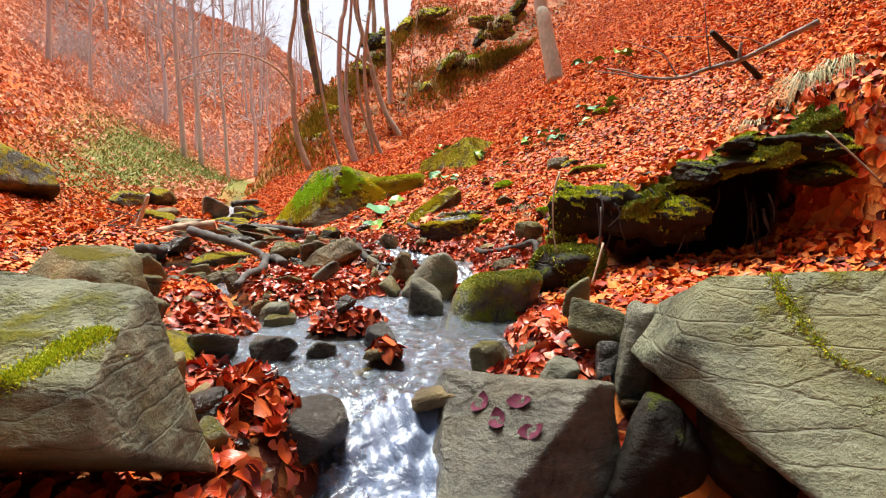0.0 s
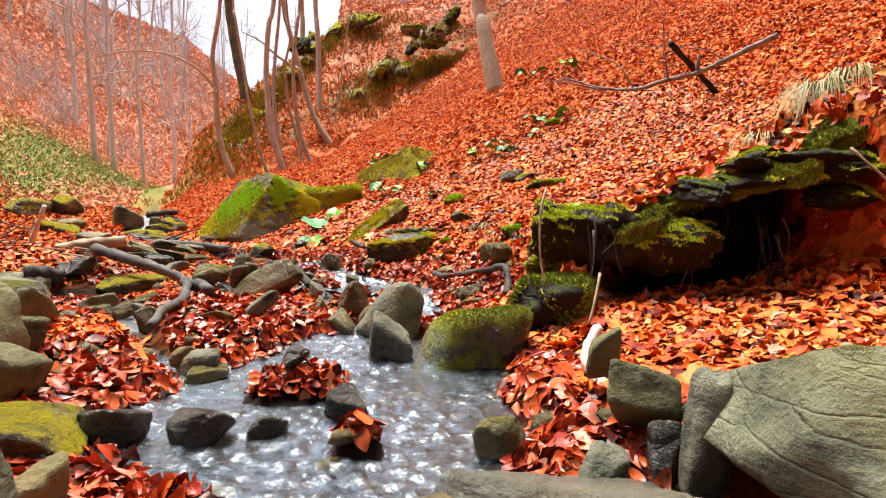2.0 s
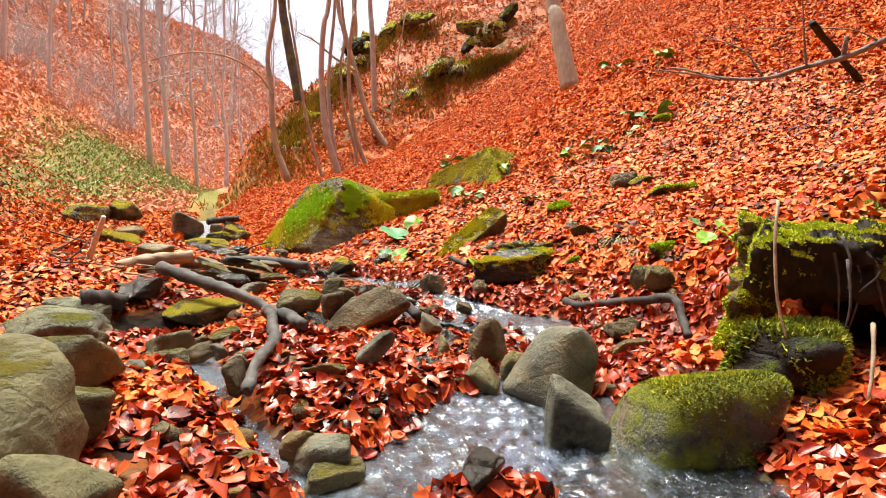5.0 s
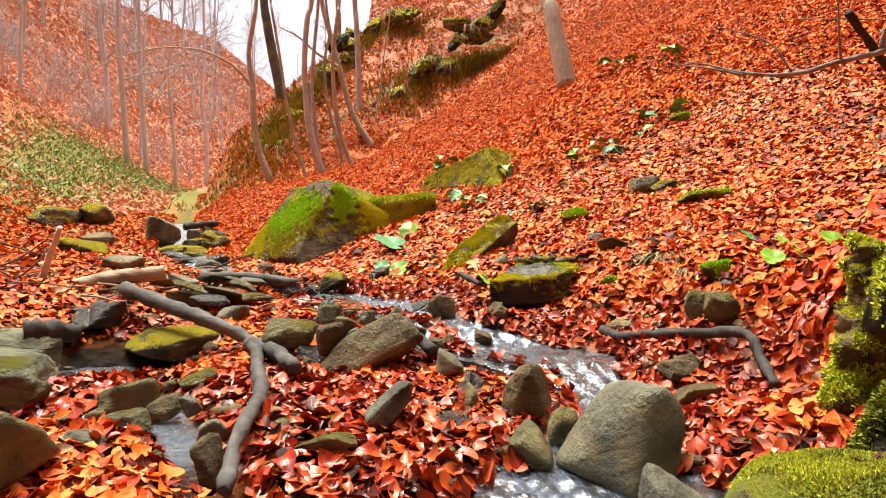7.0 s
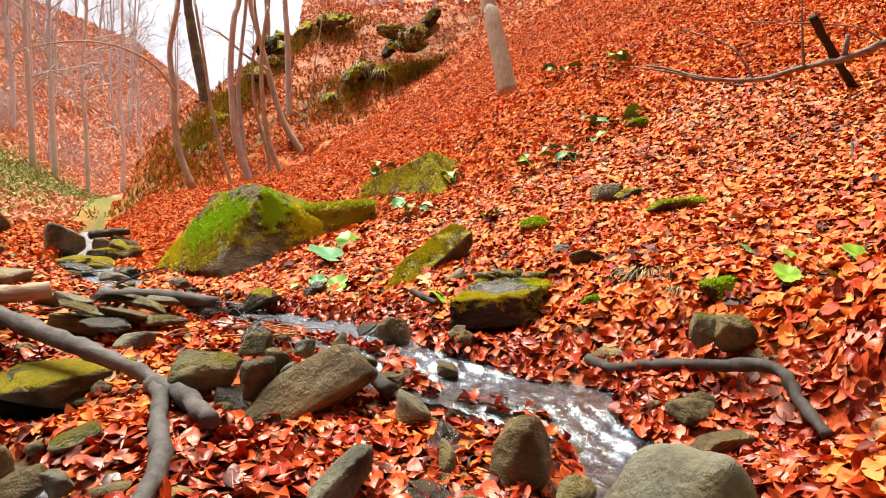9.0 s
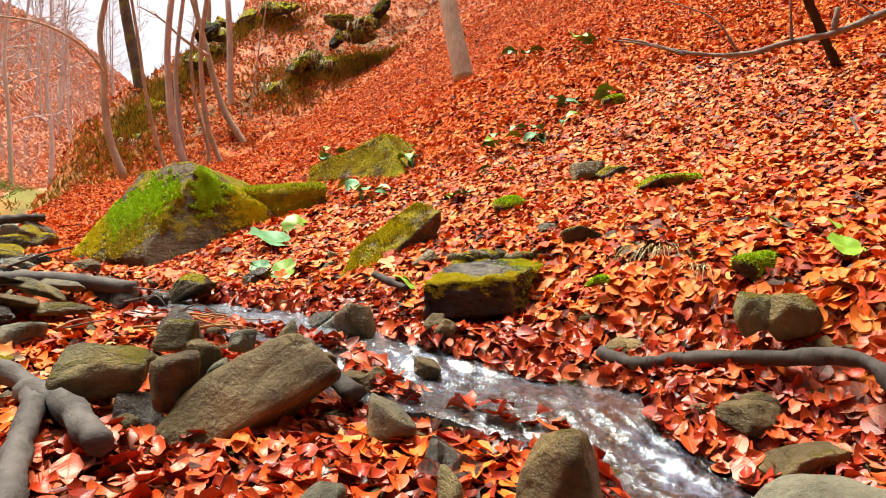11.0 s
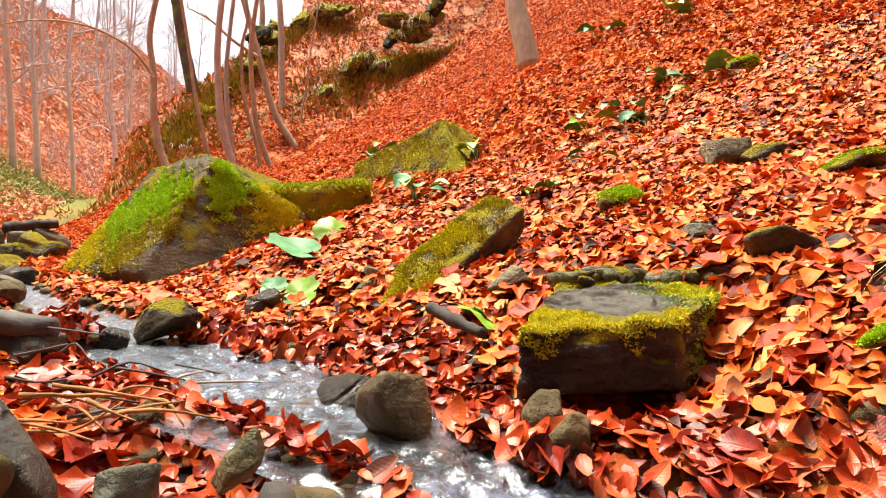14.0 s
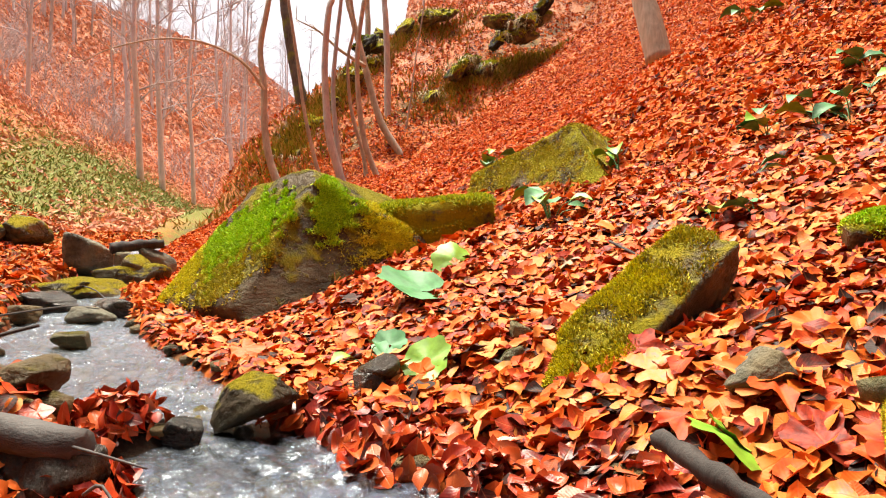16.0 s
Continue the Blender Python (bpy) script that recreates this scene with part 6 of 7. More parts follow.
for k in range(24):
    s = rnd_p.uniform(0.025, 0.062)
    u_ = (k % 12) / 11
    px, py = 0.07 + 0.30 * u_ + rnd_p.normal(0, 0.015), 5.76 - 0.16 * u_ + rnd_p.uniform(-0.08, 0.06)
    stone("pebble", (px, py, 0.40 + (0.165 + 0.124 * (px - 0.08) + 0.097 * (py - 5.52)) / 0.988 + s * 0.25), (s * 1.3, s, s * 0.8), (0, rnd_p.uniform(-20, 20), rnd_p.uniform(0, 180)),
          ["olive", "moss", "brown", "grey"][k % 4], 300 + k, "small rounded pebble on the edge of the mossy rock", 2, 5, 0.7, 0.04, 0.3, "pebble", "pebbles on the flat rock")


def pebble_field(name, count, seed, spots, label):
    """Small stones strewn over the gravel, in one mesh."""
    rnd = np.random.default_rng(seed)
    v0, f0 = ico(1)
    V, F, n = [], [], 0
    for _ in range(count):
        x0, x1, y0, y1 = spots[rnd.integers(0, len(spots))]
        y = rnd.uniform(y0, y1)
        x = float(creek_x(np.array([y]))[0]) + rnd.uniform(x0, x1)
        s = 0.012 + 0.05 * rnd.random() ** 3
        q = v0 * (1 + rnd.normal(0, 0.2, (len(v0), 1))) * np.array([1, rnd.uniform(0.6, 1), rnd.uniform(0.35, 0.7)]) * s
        a = rnd.uniform(0, 6.28)
        q = np.stack([q[:, 0] * math.cos(a) - q[:, 1] * math.sin(a), q[:, 0] * math.sin(a) + q[:, 1] * math.cos(a), q[:, 2]], -1)
        V.append(q + np.array([x, y, land_at(x, y) + s * 0.15]))
        F.append(f0 + n)
        n += len(v0)
    ob = new(name, mesh_from(name, np.concatenate(V), np.concatenate(F), ROCK["brown"], True))
    return tagged(ob, label, "gravel", kind="stuff")


pebble_field("gravel", 1500, 8, ((-0.8, 0.8, 1.5, 8), (-2.4, -0.3, 3.0, 9.5), (-0.5, 0.5, 4.2, 9)), "brown gravel and small stones along the stream bed")

# ---- driftwood ----
wood("forked_branch", [limb([(-2.04, 5.35, 0.47), (-1.70, 5.05, 0.41), (-1.47, 4.88, 0.36), (-1.29, 4.79, 0.29), (-1.17, 4.31, 0.28), (-1.10, 4.00, 0.27), (-1.08, 3.64, 0.27), (-1.04, 3.31, 0.24)], 0.038, 0.017, 9, 6, 0.12, 1), limb([(-1.30, 4.79, 0.29), (-1.17, 4.61, 0.29), (-1.04, 4.34, 0.28)], 0.034, 0.028, 9, 6, 0.12, 1)], BARK["drift"], "dark weathered forked branch lying across leaves and stones", "branch")
wood("twig", [limb([(-1.91, 6.38, 0.45), (-1.71, 5.98, 0.48), (-1.61, 5.90, 0.46)], 0.0054, 0.0024, 9, 6, 0.10, 0)], BARK["wet"], "thin dead twig in the driftwood debris", "twig")
wood("twig", [limb([(-3.17, 9.25, 0.52), (-2.83, 9.05, 0.51), (-2.39, 8.38, 0.48)], 0.0060, 0.0024, 9, 6, 0.10, 1)], BARK["drift"], "thin dead twig in the driftwood debris", "twig")
wood("twig", [limb([(-2.28, 5.41, 0.43), (-2.17, 5.39, 0.42), (-2.03, 5.30, 0.40)], 0.0078, 0.0024, 9, 6, 0.10, 2)], BARK["pale_wood"], "thin dead twig in the driftwood debris", "twig")
wood("twig", [limb([(-2.67, 5.44, 0.49), (-2.53, 5.53, 0.48), (-2.34, 5.53, 0.45)], 0.0042, 0.0024, 9, 6, 0.10, 3)], BARK["wet"], "thin dead twig in the driftwood debris", "twig")
wood("twig", [limb([(-2.62, 6.14, 0.46), (-2.47, 6.32, 0.46), (-2.22, 6.31, 0.45)], 0.0048, 0.0024, 9, 6, 0.10, 4)], BARK["drift"], "thin dead twig in the driftwood debris", "twig")
wood("twig", [limb([(-2.35, 5.75, 0.46), (-2.22, 5.78, 0.44), (-2.06, 5.74, 0.40)], 0.0078, 0.0024, 9, 6, 0.10, 5)], BARK["pale_wood"], "thin dead twig in the driftwood debris", "twig")
wood("twig", [limb([(-2.25, 5.53, 0.44), (-2.19, 5.62, 0.44), (-2.10, 5.65, 0.43)], 0.0072, 0.0024, 9, 6, 0.10, 6)], BARK["wet"], "thin dead twig in the driftwood debris", "twig")
wood("twig", [limb([(-2.80, 5.89, 0.49), (-2.92, 6.32, 0.48), (-2.83, 6.37, 0.47)], 0.0084, 0.0024, 9, 6, 0.10, 7)], BARK["drift"], "thin dead twig in the driftwood debris", "twig")
wood("twig", [limb([(-2.06, 6.59, 0.49), (-1.98, 6.65, 0.50), (-1.71, 6.01, 0.52)], 0.0060, 0.0024, 9, 6, 0.10, 8)], BARK["pale_wood"], "thin dead twig in the driftwood debris", "twig")
wood("twig", [limb([(-2.31, 6.88, 0.52), (-2.54, 8.20, 0.47), (-2.31, 8.11, 0.47)], 0.0054, 0.0024, 9, 6, 0.10, 9)], BARK["wet"], "thin dead twig in the driftwood debris", "twig")
wood("twig", [limb([(-2.15, 5.27, 0.38), (-2.05, 5.30, 0.36), (-1.92, 5.24, 0.34)], 0.0072, 0.0024, 9, 6, 0.10, 10)], BARK["drift"], "thin dead twig in the driftwood debris", "twig")
wood("twig", [limb([(-3.59, 6.91, 0.49), (-3.30, 6.80, 0.48), (-2.78, 6.23, 0.47)], 0.0042, 0.0024, 9, 6, 0.10, 11)], BARK["pale_wood"], "thin dead twig in the driftwood debris", "twig")
wood("twig", [limb([(-2.06, 5.92, 0.41), (-1.99, 6.17, 0.41), (-1.77, 5.98, 0.43)], 0.0072, 0.0024, 9, 6, 0.10, 12)], BARK["wet"], "thin dead twig in the driftwood debris", "twig")
wood("twig", [limb([(-2.23, 5.48, 0.40), (-2.16, 5.66, 0.42), (-2.08, 5.84, 0.42)], 0.0060, 0.0024, 9, 6, 0.10, 13)], BARK["drift"], "thin dead twig in the driftwood debris", "twig")
wood("twig", [limb([(-2.52, 5.59, 0.45), (-2.41, 5.68, 0.45), (-2.26, 5.69, 0.43)], 0.0048, 0.0024, 9, 6, 0.10, 14)], BARK["pale_wood"], "thin dead twig in the driftwood debris", "twig")
wood("twig", [limb([(-3.25, 6.41, 0.49), (-3.31, 6.73, 0.49), (-2.97, 6.29, 0.50)], 0.0060, 0.0024, 9, 6, 0.10, 15)], BARK["wet"], "thin dead twig in the driftwood debris", "twig")
wood("twig", [limb([(1.02, 5.11, 0.78), (0.95, 5.23, 0.77), (0.87, 5.32, 0.75)], 0.004, 0.003, 9, 6, 0.10, 0)], BARK["drift"], "thin dead twig lying on the leaves", "twig")
wood("twig", [limb([(0.08, 7.43, 0.84), (0.11, 7.04, 0.77), (0.13, 6.71, 0.72)], 0.006, 0.003, 9, 6, 0.10, 1)], BARK["wet"], "thin dead twig lying on the leaves", "twig")
wood("twig", [limb([(0.42, 5.90, 0.70), (0.41, 5.80, 0.69), (0.41, 5.71, 0.68)], 0.005, 0.003, 9, 6, 0.10, 2)], BARK["drift"], "thin dead twig lying on the leaves", "twig")
wood("twig", [limb([(0.15, 6.21, 0.66), (0.09, 6.21, 0.64), (0.05, 6.22, 0.62)], 0.007, 0.003, 9, 6, 0.10, 3)], BARK["wet"], "thin dead twig lying on the leaves", "twig")
wood("twig", [limb([(-0.79, 18.06, 2.58), (-0.71, 14.99, 2.00), (-0.66, 12.88, 1.59)], 0.005, 0.003, 9, 6, 0.10, 4)], BARK["drift"], "thin dead twig lying on the leaves", "twig")
wood("twig", [limb([(0.74, 5.30, 0.72), (0.71, 5.14, 0.68), (0.68, 4.96, 0.65)], 0.006, 0.003, 9, 6, 0.10, 5)], BARK["wet"], "thin dead twig lying on the leaves", "twig")
wood("twig", [limb([(0.72, 5.83, 0.79), (0.67, 5.74, 0.77), (0.62, 5.65, 0.75)], 0.008, 0.003, 9, 6, 0.10, 6)], BARK["drift"], "thin dead twig lying on the leaves", "twig")
wood("twig", [limb([(0.51, 5.76, 0.72), (0.48, 5.70, 0.70), (0.47, 5.65, 0.68)], 0.007, 0.003, 9, 6, 0.10, 7)], BARK["wet"], "thin dead twig lying on the leaves", "twig")
wood("twig", [limb([(-0.51, 6.55, 0.51), (-0.33, 6.28, 0.49), (-0.16, 5.96, 0.48)], 0.005, 0.003, 9, 6, 0.10, 8)], BARK["drift"], "thin dead twig lying on the leaves", "twig")
wood("twig", [limb([(2.55, 6.14, 1.44), (2.36, 5.92, 1.34), (2.20, 5.74, 1.25)], 0.008, 0.003, 9, 6, 0.10, 9)], BARK["wet"], "thin dead twig lying on the leaves", "twig")
wood("twig", [limb([(0.64, 5.26, 0.68), (0.61, 5.18, 0.65), (0.58, 5.11, 0.62)], 0.006, 0.003, 9, 6, 0.10, 10)], BARK["drift"], "thin dead twig lying on the leaves", "twig")
wood("twig", [limb([(0.57, 5.89, 0.75), (0.52, 5.80, 0.72), (0.48, 5.73, 0.70)], 0.004, 0.003, 9, 6, 0.10, 11)], BARK["wet"], "thin dead twig lying on the leaves", "twig")
wood("twig", [limb([(1.34, 3.91, 0.72), (1.38, 3.89, 0.69), (1.40, 3.86, 0.65)], 0.007, 0.003, 9, 6, 0.10, 12)], BARK["drift"], "thin dead twig lying on the leaves", "twig")
wood("twig", [limb([(0.80, 4.99, 0.69), (0.76, 4.88, 0.66), (0.74, 4.81, 0.64)], 0.005, 0.003, 9, 6, 0.10, 13)], BARK["wet"], "thin dead twig lying on the leaves", "twig")
wood("bleached_log", [limb([(-2.59, 5.75, 0.42), (-2.44, 5.80, 0.45), (-2.24, 5.85, 0.49), (-2.05, 5.95, 0.51)], 0.045, 0.042, 9, 6, 0.12, 1)], BARK["pale_wood"], "bleached barkless log on a pile of stones", "log")
wood("half_buried_log", [limb([(-1.85, 6.02, 0.475), (-1.55, 5.98, 0.475), (-1.27, 5.93, 0.44)], 0.036, 0.032, 9, 6, 0.12, 1)], BARK["drift"], "brown wet log half buried in leaves", "log")
wood("upright_stick", [limb([(-2.84, 6.05, 0.32), (-2.77, 6.00, 0.48), (-2.70, 5.95, 0.61), (-2.62, 5.90, 0.77)], 0.026, 0.016, 9, 6, 0.12, 1)], BARK["bleached"], "broken pale stick standing up from the debris", "stick")
wood("dark_log", [limb([(-2.30, 5.30, 0.31), (-2.18, 5.35, 0.34), (-2.05, 5.40, 0.36)], 0.060, 0.050, 9, 6, 0.12, 1)], BARK["wet"], "black wet log under the stone pile", "log")
wood("dark_log", [limb([(-2.24, 4.80, 0.34), (-2.15, 4.85, 0.34), (-2.06, 4.90, 0.31)], 0.050, 0.045, 9, 6, 0.12, 1)], BARK["wet"], "black wet log end in the dark pool", "log")
wood("twig", [limb([(-3.18, 6.30, 0.52), (-3.05, 6.30, 0.58), (-2.80, 6.20, 0.73)], 0.0072, 0.0036, 9, 6, 0.10, 0)], BARK["drift"], "thin dead twig in the driftwood debris", "twig")
wood("twig", [limb([(-3.35, 6.60, 0.66), (-3.12, 6.50, 0.61), (-2.92, 6.40, 0.57)], 0.0072, 0.0036, 9, 6, 0.10, 1)], BARK["wet"], "thin dead twig in the driftwood debris", "twig")
wood("twig", [limb([(-3.01, 6.10, 0.43), (-2.87, 6.10, 0.54), (-2.82, 6.20, 0.66)], 0.0072, 0.0036, 9, 6, 0.10, 2)], BARK["drift"], "thin dead twig in the driftwood debris", "twig")
wood("twig", [limb([(-1.85, 6.30, 0.51), (-1.71, 6.30, 0.57), (-1.62, 6.40, 0.60)], 0.0072, 0.0036, 9, 6, 0.10, 3)], BARK["wet"], "thin dead twig in the driftwood debris", "twig")
wood("twig", [limb([(-3.01, 6.00, 0.51), (-2.87, 6.00, 0.43), (-2.79, 6.00, 0.38)], 0.0072, 0.0036, 9, 6, 0.10, 4)], BARK["drift"], "thin dead twig in the driftwood debris", "twig")
wood("wet_branch", [limb([(0.25, 4.81, 0.34), (0.29, 4.68, 0.33), (0.42, 4.63, 0.35), (0.52, 4.41, 0.39), (0.58, 4.20, 0.42), (0.58, 4.09, 0.35), (0.54, 3.94, 0.30)], 0.024, 0.016, 9, 6, 0.12, 1)], BARK["wet"], "dark wet branch across the leaves beside the stream", "branch")
wood("mossy_stick", [limb([(-0.63, 4.90, 0.37), (-0.59, 4.80, 0.32), (-0.52, 4.65, 0.28)], 0.024, 0.028, 9, 6, 0.12, 1)], BARK["wet"], "dark mossy stick leaning on the stones", "stick")
wood("white_stick", [limb([(0.56, 2.62, 0.33), (0.51, 2.56, 0.28), (0.49, 2.50, 0.24), (0.50, 2.45, 0.21), (0.51, 2.38, 0.19)], 0.018, 0.022, 9, 6, 0.12, 1)], BARK["bleached"], "bleached crooked stick on the leaves", "stick")
wood("brown_stick", [limb([(-0.18, 6.20, 0.44), (-0.16, 6.05, 0.42), (-0.13, 5.90, 0.42), (-0.11, 5.75, 0.43)], 0.009, 0.015, 9, 6, 0.12, 1)], BARK["drift"], "brown dead stick lying in the leaves", "stick")
wood("stick", [limb([(-0.30, 5.75, 0.52), (-0.26, 5.65, 0.50), (-0.21, 5.55, 0.48)], 0.018, 0.014, 9, 6, 0.12, 1)], BARK["wet"], "dark short stick in the leaves", "stick")
wood("far_branch", [limb([(-3.25, 10.20, 0.75), (-3.09, 10.30, 0.78), (-2.90, 10.40, 0.80)], 0.050, 0.040, 9, 6, 0.12, 1)], BARK["wet"], "dark branch among the stones", "branch")
wood("fallen_branch", [limb([(3.55, 6.35, 2.42), (3.15, 6.55, 2.22), (2.95, 6.68, 2.13), (2.71, 6.79, 2.08), (2.45, 7.0, 2.02), (2.2, 7.25, 2.08), (2.05, 7.4, 2.16), (1.86, 7.57, 2.24)], 0.030, 0.008, 9, 6, 0.12, 1), limb([(2.71, 6.79, 2.08), (2.66, 6.75, 2.3), (2.6, 6.7, 2.7)], 0.012, 0.004, 9, 6, 0.12, 1), limb([(2.2, 7.25, 2.06), (1.95, 7.3, 2.12), (1.7, 7.5, 2.2)], 0.012, 0.004, 9, 6, 0.12, 1), limb([(2.45, 7.0, 2.04), (2.3, 7.1, 2.3), (1.95, 7.35, 2.5)], 0.010, 0.003, 9, 6, 0.12, 1), limb([(2.95, 6.68, 2.14), (2.96, 6.66, 2.3)], 0.022, 0.018, 9, 6, 0.12, 1), limb([(3.15, 6.55, 2.24), (2.9, 6.6, 2.34), (2.3, 6.9, 2.42)], 0.008, 0.003, 9, 6, 0.12, 1)], BARK["grey_branch"], "long fallen branch with bare twigs over the slope", "branch")
wood("broken_stake", [limb([(3.42, 7.05, 1.95), (3.1, 6.9, 2.16), (2.66, 6.65, 2.40)], 0.036, 0.030, 9, 6, 0.12, 1)], BARK["rot"], "dark broken piece of wood stuck in the slope", "wood")


# ---- undercut bank: turf overhang, rotten log, ledge stones, roots ----
def overhang_top(x, y):
    return hillside(np.asarray(x, float), np.asarray(y, float)) + 0.02 * ripple(np.asarray(x) * 2, np.asarray(y) * 2) + 0.22 * hump(x, y, 2.2, 3.45, 0.4, 0.4)


ox = np.linspace(0.90, 2.1, 60)
ov = np.linspace(0, 1, 30)
OV, OX = np.meshgrid(ov, ox)
front = 3.34 - 0.24 * sstep(1.1, 1.5, OX) + 0.05 * np.sin(11 * OX) + 0.03 * np.sin(23 * OX) + 0.35 * sstep(0.95, 0.66, OX)
OY = front + (4.15 - front) * OV
OT = overhang_top(OX, OY) - 0.03 * (1 - OV) ** 2
OB = OT - 0.05 - 0.10 * sstep(0, 0.4, OV)
nq = OX.size
gf = grid_faces(len(ov), len(ox))
edge_i = np.arange(len(ox)) * len(ov)
rim = np.stack([edge_i[:-1], edge_i[1:], edge_i[1:] + nq, edge_i[:-1] + nq], -1)
turf_mesh = mesh_from("turf_overhang", np.concatenate([np.stack([OX, OY, OT], -1).reshape(-1, 3), np.stack([OX, OY, OB], -1).reshape(-1, 3)]),
                      np.concatenate([gf[:, ::-1], gf + nq, rim]), ROCK["full_moss"], True)
roughen(turf_mesh, 0.03, 14.0)
turf_bank = tagged(new("turf_overhang", turf_mesh), "mossy overhanging lip of soil under fallen leaves", "bank", kind="structure")
moss_coat(turf_bank, 36000, 90, -1.0, -0.3, 0.011, moss_dark_mat, keep=lambda m: np.exp(-np.maximum(0, m[:, 1] - 3.3 + 0.24 * sstep(1.1, 1.5, m[:, 0])) / 0.12))
leaf_field("lip_leaf_litter", NEAR, 0.95, 2.1, 3.2, 4.2, 900, 0.07, 0.38, 0.03, "red leaves lying on the overhanging lip of the bank",
           lambda x, y: y > 3.40 - 0.24 * sstep(1.1, 1.5, x) + 0.35 * sstep(0.95, 0.66, x), overhang_top)

log = new("rotten_log", None)
log.location = (0.98, 3.46, 0.62)
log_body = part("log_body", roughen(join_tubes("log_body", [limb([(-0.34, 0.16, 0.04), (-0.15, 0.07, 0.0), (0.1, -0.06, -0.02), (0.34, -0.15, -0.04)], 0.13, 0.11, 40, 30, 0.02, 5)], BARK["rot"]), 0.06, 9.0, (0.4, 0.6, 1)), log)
roughen(log_body.data, 0.022, 40.0, (0.3, 0.3, 1))
part("stump", roughen(join_tubes("stump", [limb([(-0.25, 0.26, 0.13), (-0.30, 0.27, -0.10), (-0.36, 0.26, -0.42)], 0.065, 0.08, 30, 24, 0.05, 6)], ROCK["heavy_moss"]), 0.05, 12.0), log, "mossy broken root end of the log")
tagged(log, "rotten black log capped with green moss in the bank", "log")
bpy.context.view_layer.update()
moss_coat(log_body, 40000, 11, 0.25, -0.35, 0.010)
stump_ob = [o for o in log.children if o.name.startswith("stump")][0]
moss_coat(stump_ob, 26000, 12, -1.2, -0.1, 0.010, scale=7.0)

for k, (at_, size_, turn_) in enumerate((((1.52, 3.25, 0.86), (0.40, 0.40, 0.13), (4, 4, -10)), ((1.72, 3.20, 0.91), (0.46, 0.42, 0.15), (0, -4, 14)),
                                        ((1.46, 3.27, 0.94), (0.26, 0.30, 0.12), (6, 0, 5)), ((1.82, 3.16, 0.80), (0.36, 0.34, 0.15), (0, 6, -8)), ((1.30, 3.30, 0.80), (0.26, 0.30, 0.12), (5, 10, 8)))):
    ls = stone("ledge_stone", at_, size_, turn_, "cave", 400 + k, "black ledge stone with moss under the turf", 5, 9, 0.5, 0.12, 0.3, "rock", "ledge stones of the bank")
    moss_coat(ls, 7000, 20 + k, 0.25, -0.05, 0.013)
    moss_coat(ls, 4000, 60 + k, -0.2, 0.1, 0.012, moss_dark_mat)
# straw and reeds washed onto the left bank by the upper pool
straw = np.random.default_rng(41)
for k in range(18):
    sx_, sy_ = straw.uniform(-1.45, -0.75), straw.uniform(5.2, 5.9)
    sz_ = land_at(sx_, sy_) + straw.uniform(0.03, 0.09)
    an = straw.uniform(-0.7, 0.7)
    ln = straw.uniform(0.08, 0.22)
    dx, dy = math.cos(an) * ln / 2, math.sin(an) * ln / 2
    wood("straw", [limb([(sx_ - dx, sy_ - dy, sz_ + straw.normal(0, 0.02)), (sx_, sy_, sz_ + 0.015), (sx_ + dx, sy_ + dy, sz_ + straw.normal(0, 0.02))], 0.0035, 0.002, 5, 3, 0.05, k)],
         BARK["pale_wood" if k % 3 == 0 else "drift"], "dry broken reed washed up beside the stream", "reed")

splinter_mat = bark_material("splintered_straw_wood", (0.14, 0.07, 0.025), (0.42, 0.22, 0.08), (14, 14, 60))
for k in range(12):
    sx_, sy_ = straw.uniform(-1.12, -0.82), straw.uniform(5.20, 5.46)
    sz_ = max(land_at(sx_, sy_), float(level(sy_))) + straw.uniform(0.02, 0.07)
    an, ln = straw.normal(-0.35, 0.35), straw.uniform(0.10, 0.30)
    dx, dy = math.cos(an) * ln / 2, math.sin(an) * ln / 2
    wood("splinter", [limb([(sx_ - dx, sy_ - dy, sz_ + straw.normal(0, 0.012)), (sx_, sy_, sz_ + 0.008), (sx_ + dx, sy_ + dy, sz_ + straw.normal(0, 0.015))], straw.uniform(0.003, 0.007), 0.0015, 6, 4, 0.3, 40 + k)],
         splinter_mat, "pale orange splinter of rotten wood beside the stream", "splinter")

clump_stone = stone("moss_clump", (0.64, 3.36, 0.30), (0.44, 0.28, 0.32), (0, 10, 0), "cave", 410, "hanging clump of shaggy green moss at the water", 4, 5, 0.7, 0.06, 0.4, "moss")
moss_coat(clump_stone, 12000, 31, -0.7, -0.3, 0.018, moss_dark_mat)
moss_coat(clump_stone, 9000, 32, -0.4, 0.0, 0.016, keep=lambda m: np.clip(1 - 6 * m[:, 0], 0, 1))

rr = np.random.default_rng(77)
for k in range(22):
    rx_ = rr.uniform(0.72, 1.72)
    ry_ = 3.50 - 0.42 * (rx_ - 0.7) * 0.6 + rr.normal(0, 0.03) - 0.05
    top_ = 0.68 + rr.uniform(-0.06, 0.05)
    ln = rr.uniform(0.12, 0.34)
    wood("hanging_root", [limb([(rx_, ry_, top_), (rx_ + rr.normal(0, 0.02), ry_ - 0.03, top_ - ln * 0.5), (rx_ + rr.normal(0, 0.03), ry_ - 0.02, top_ - ln)], 0.006, 0.002, 5, 4, 0.1, k)],
         BARK["drift" if k % 3 else "rot"], "thin dead root hanging from the bank", "root")
wood("bent_stem", [limb([(0.60, 3.42, 0.82), (0.56, 3.36, 0.70), (0.555, 3.33, 0.52), (0.57, 3.3, 0.40)], 0.006, 0.004, 5, 5, 0.05, 2)], BARK["pale_wood"], "thin pale dead stem against the bank", "stem")
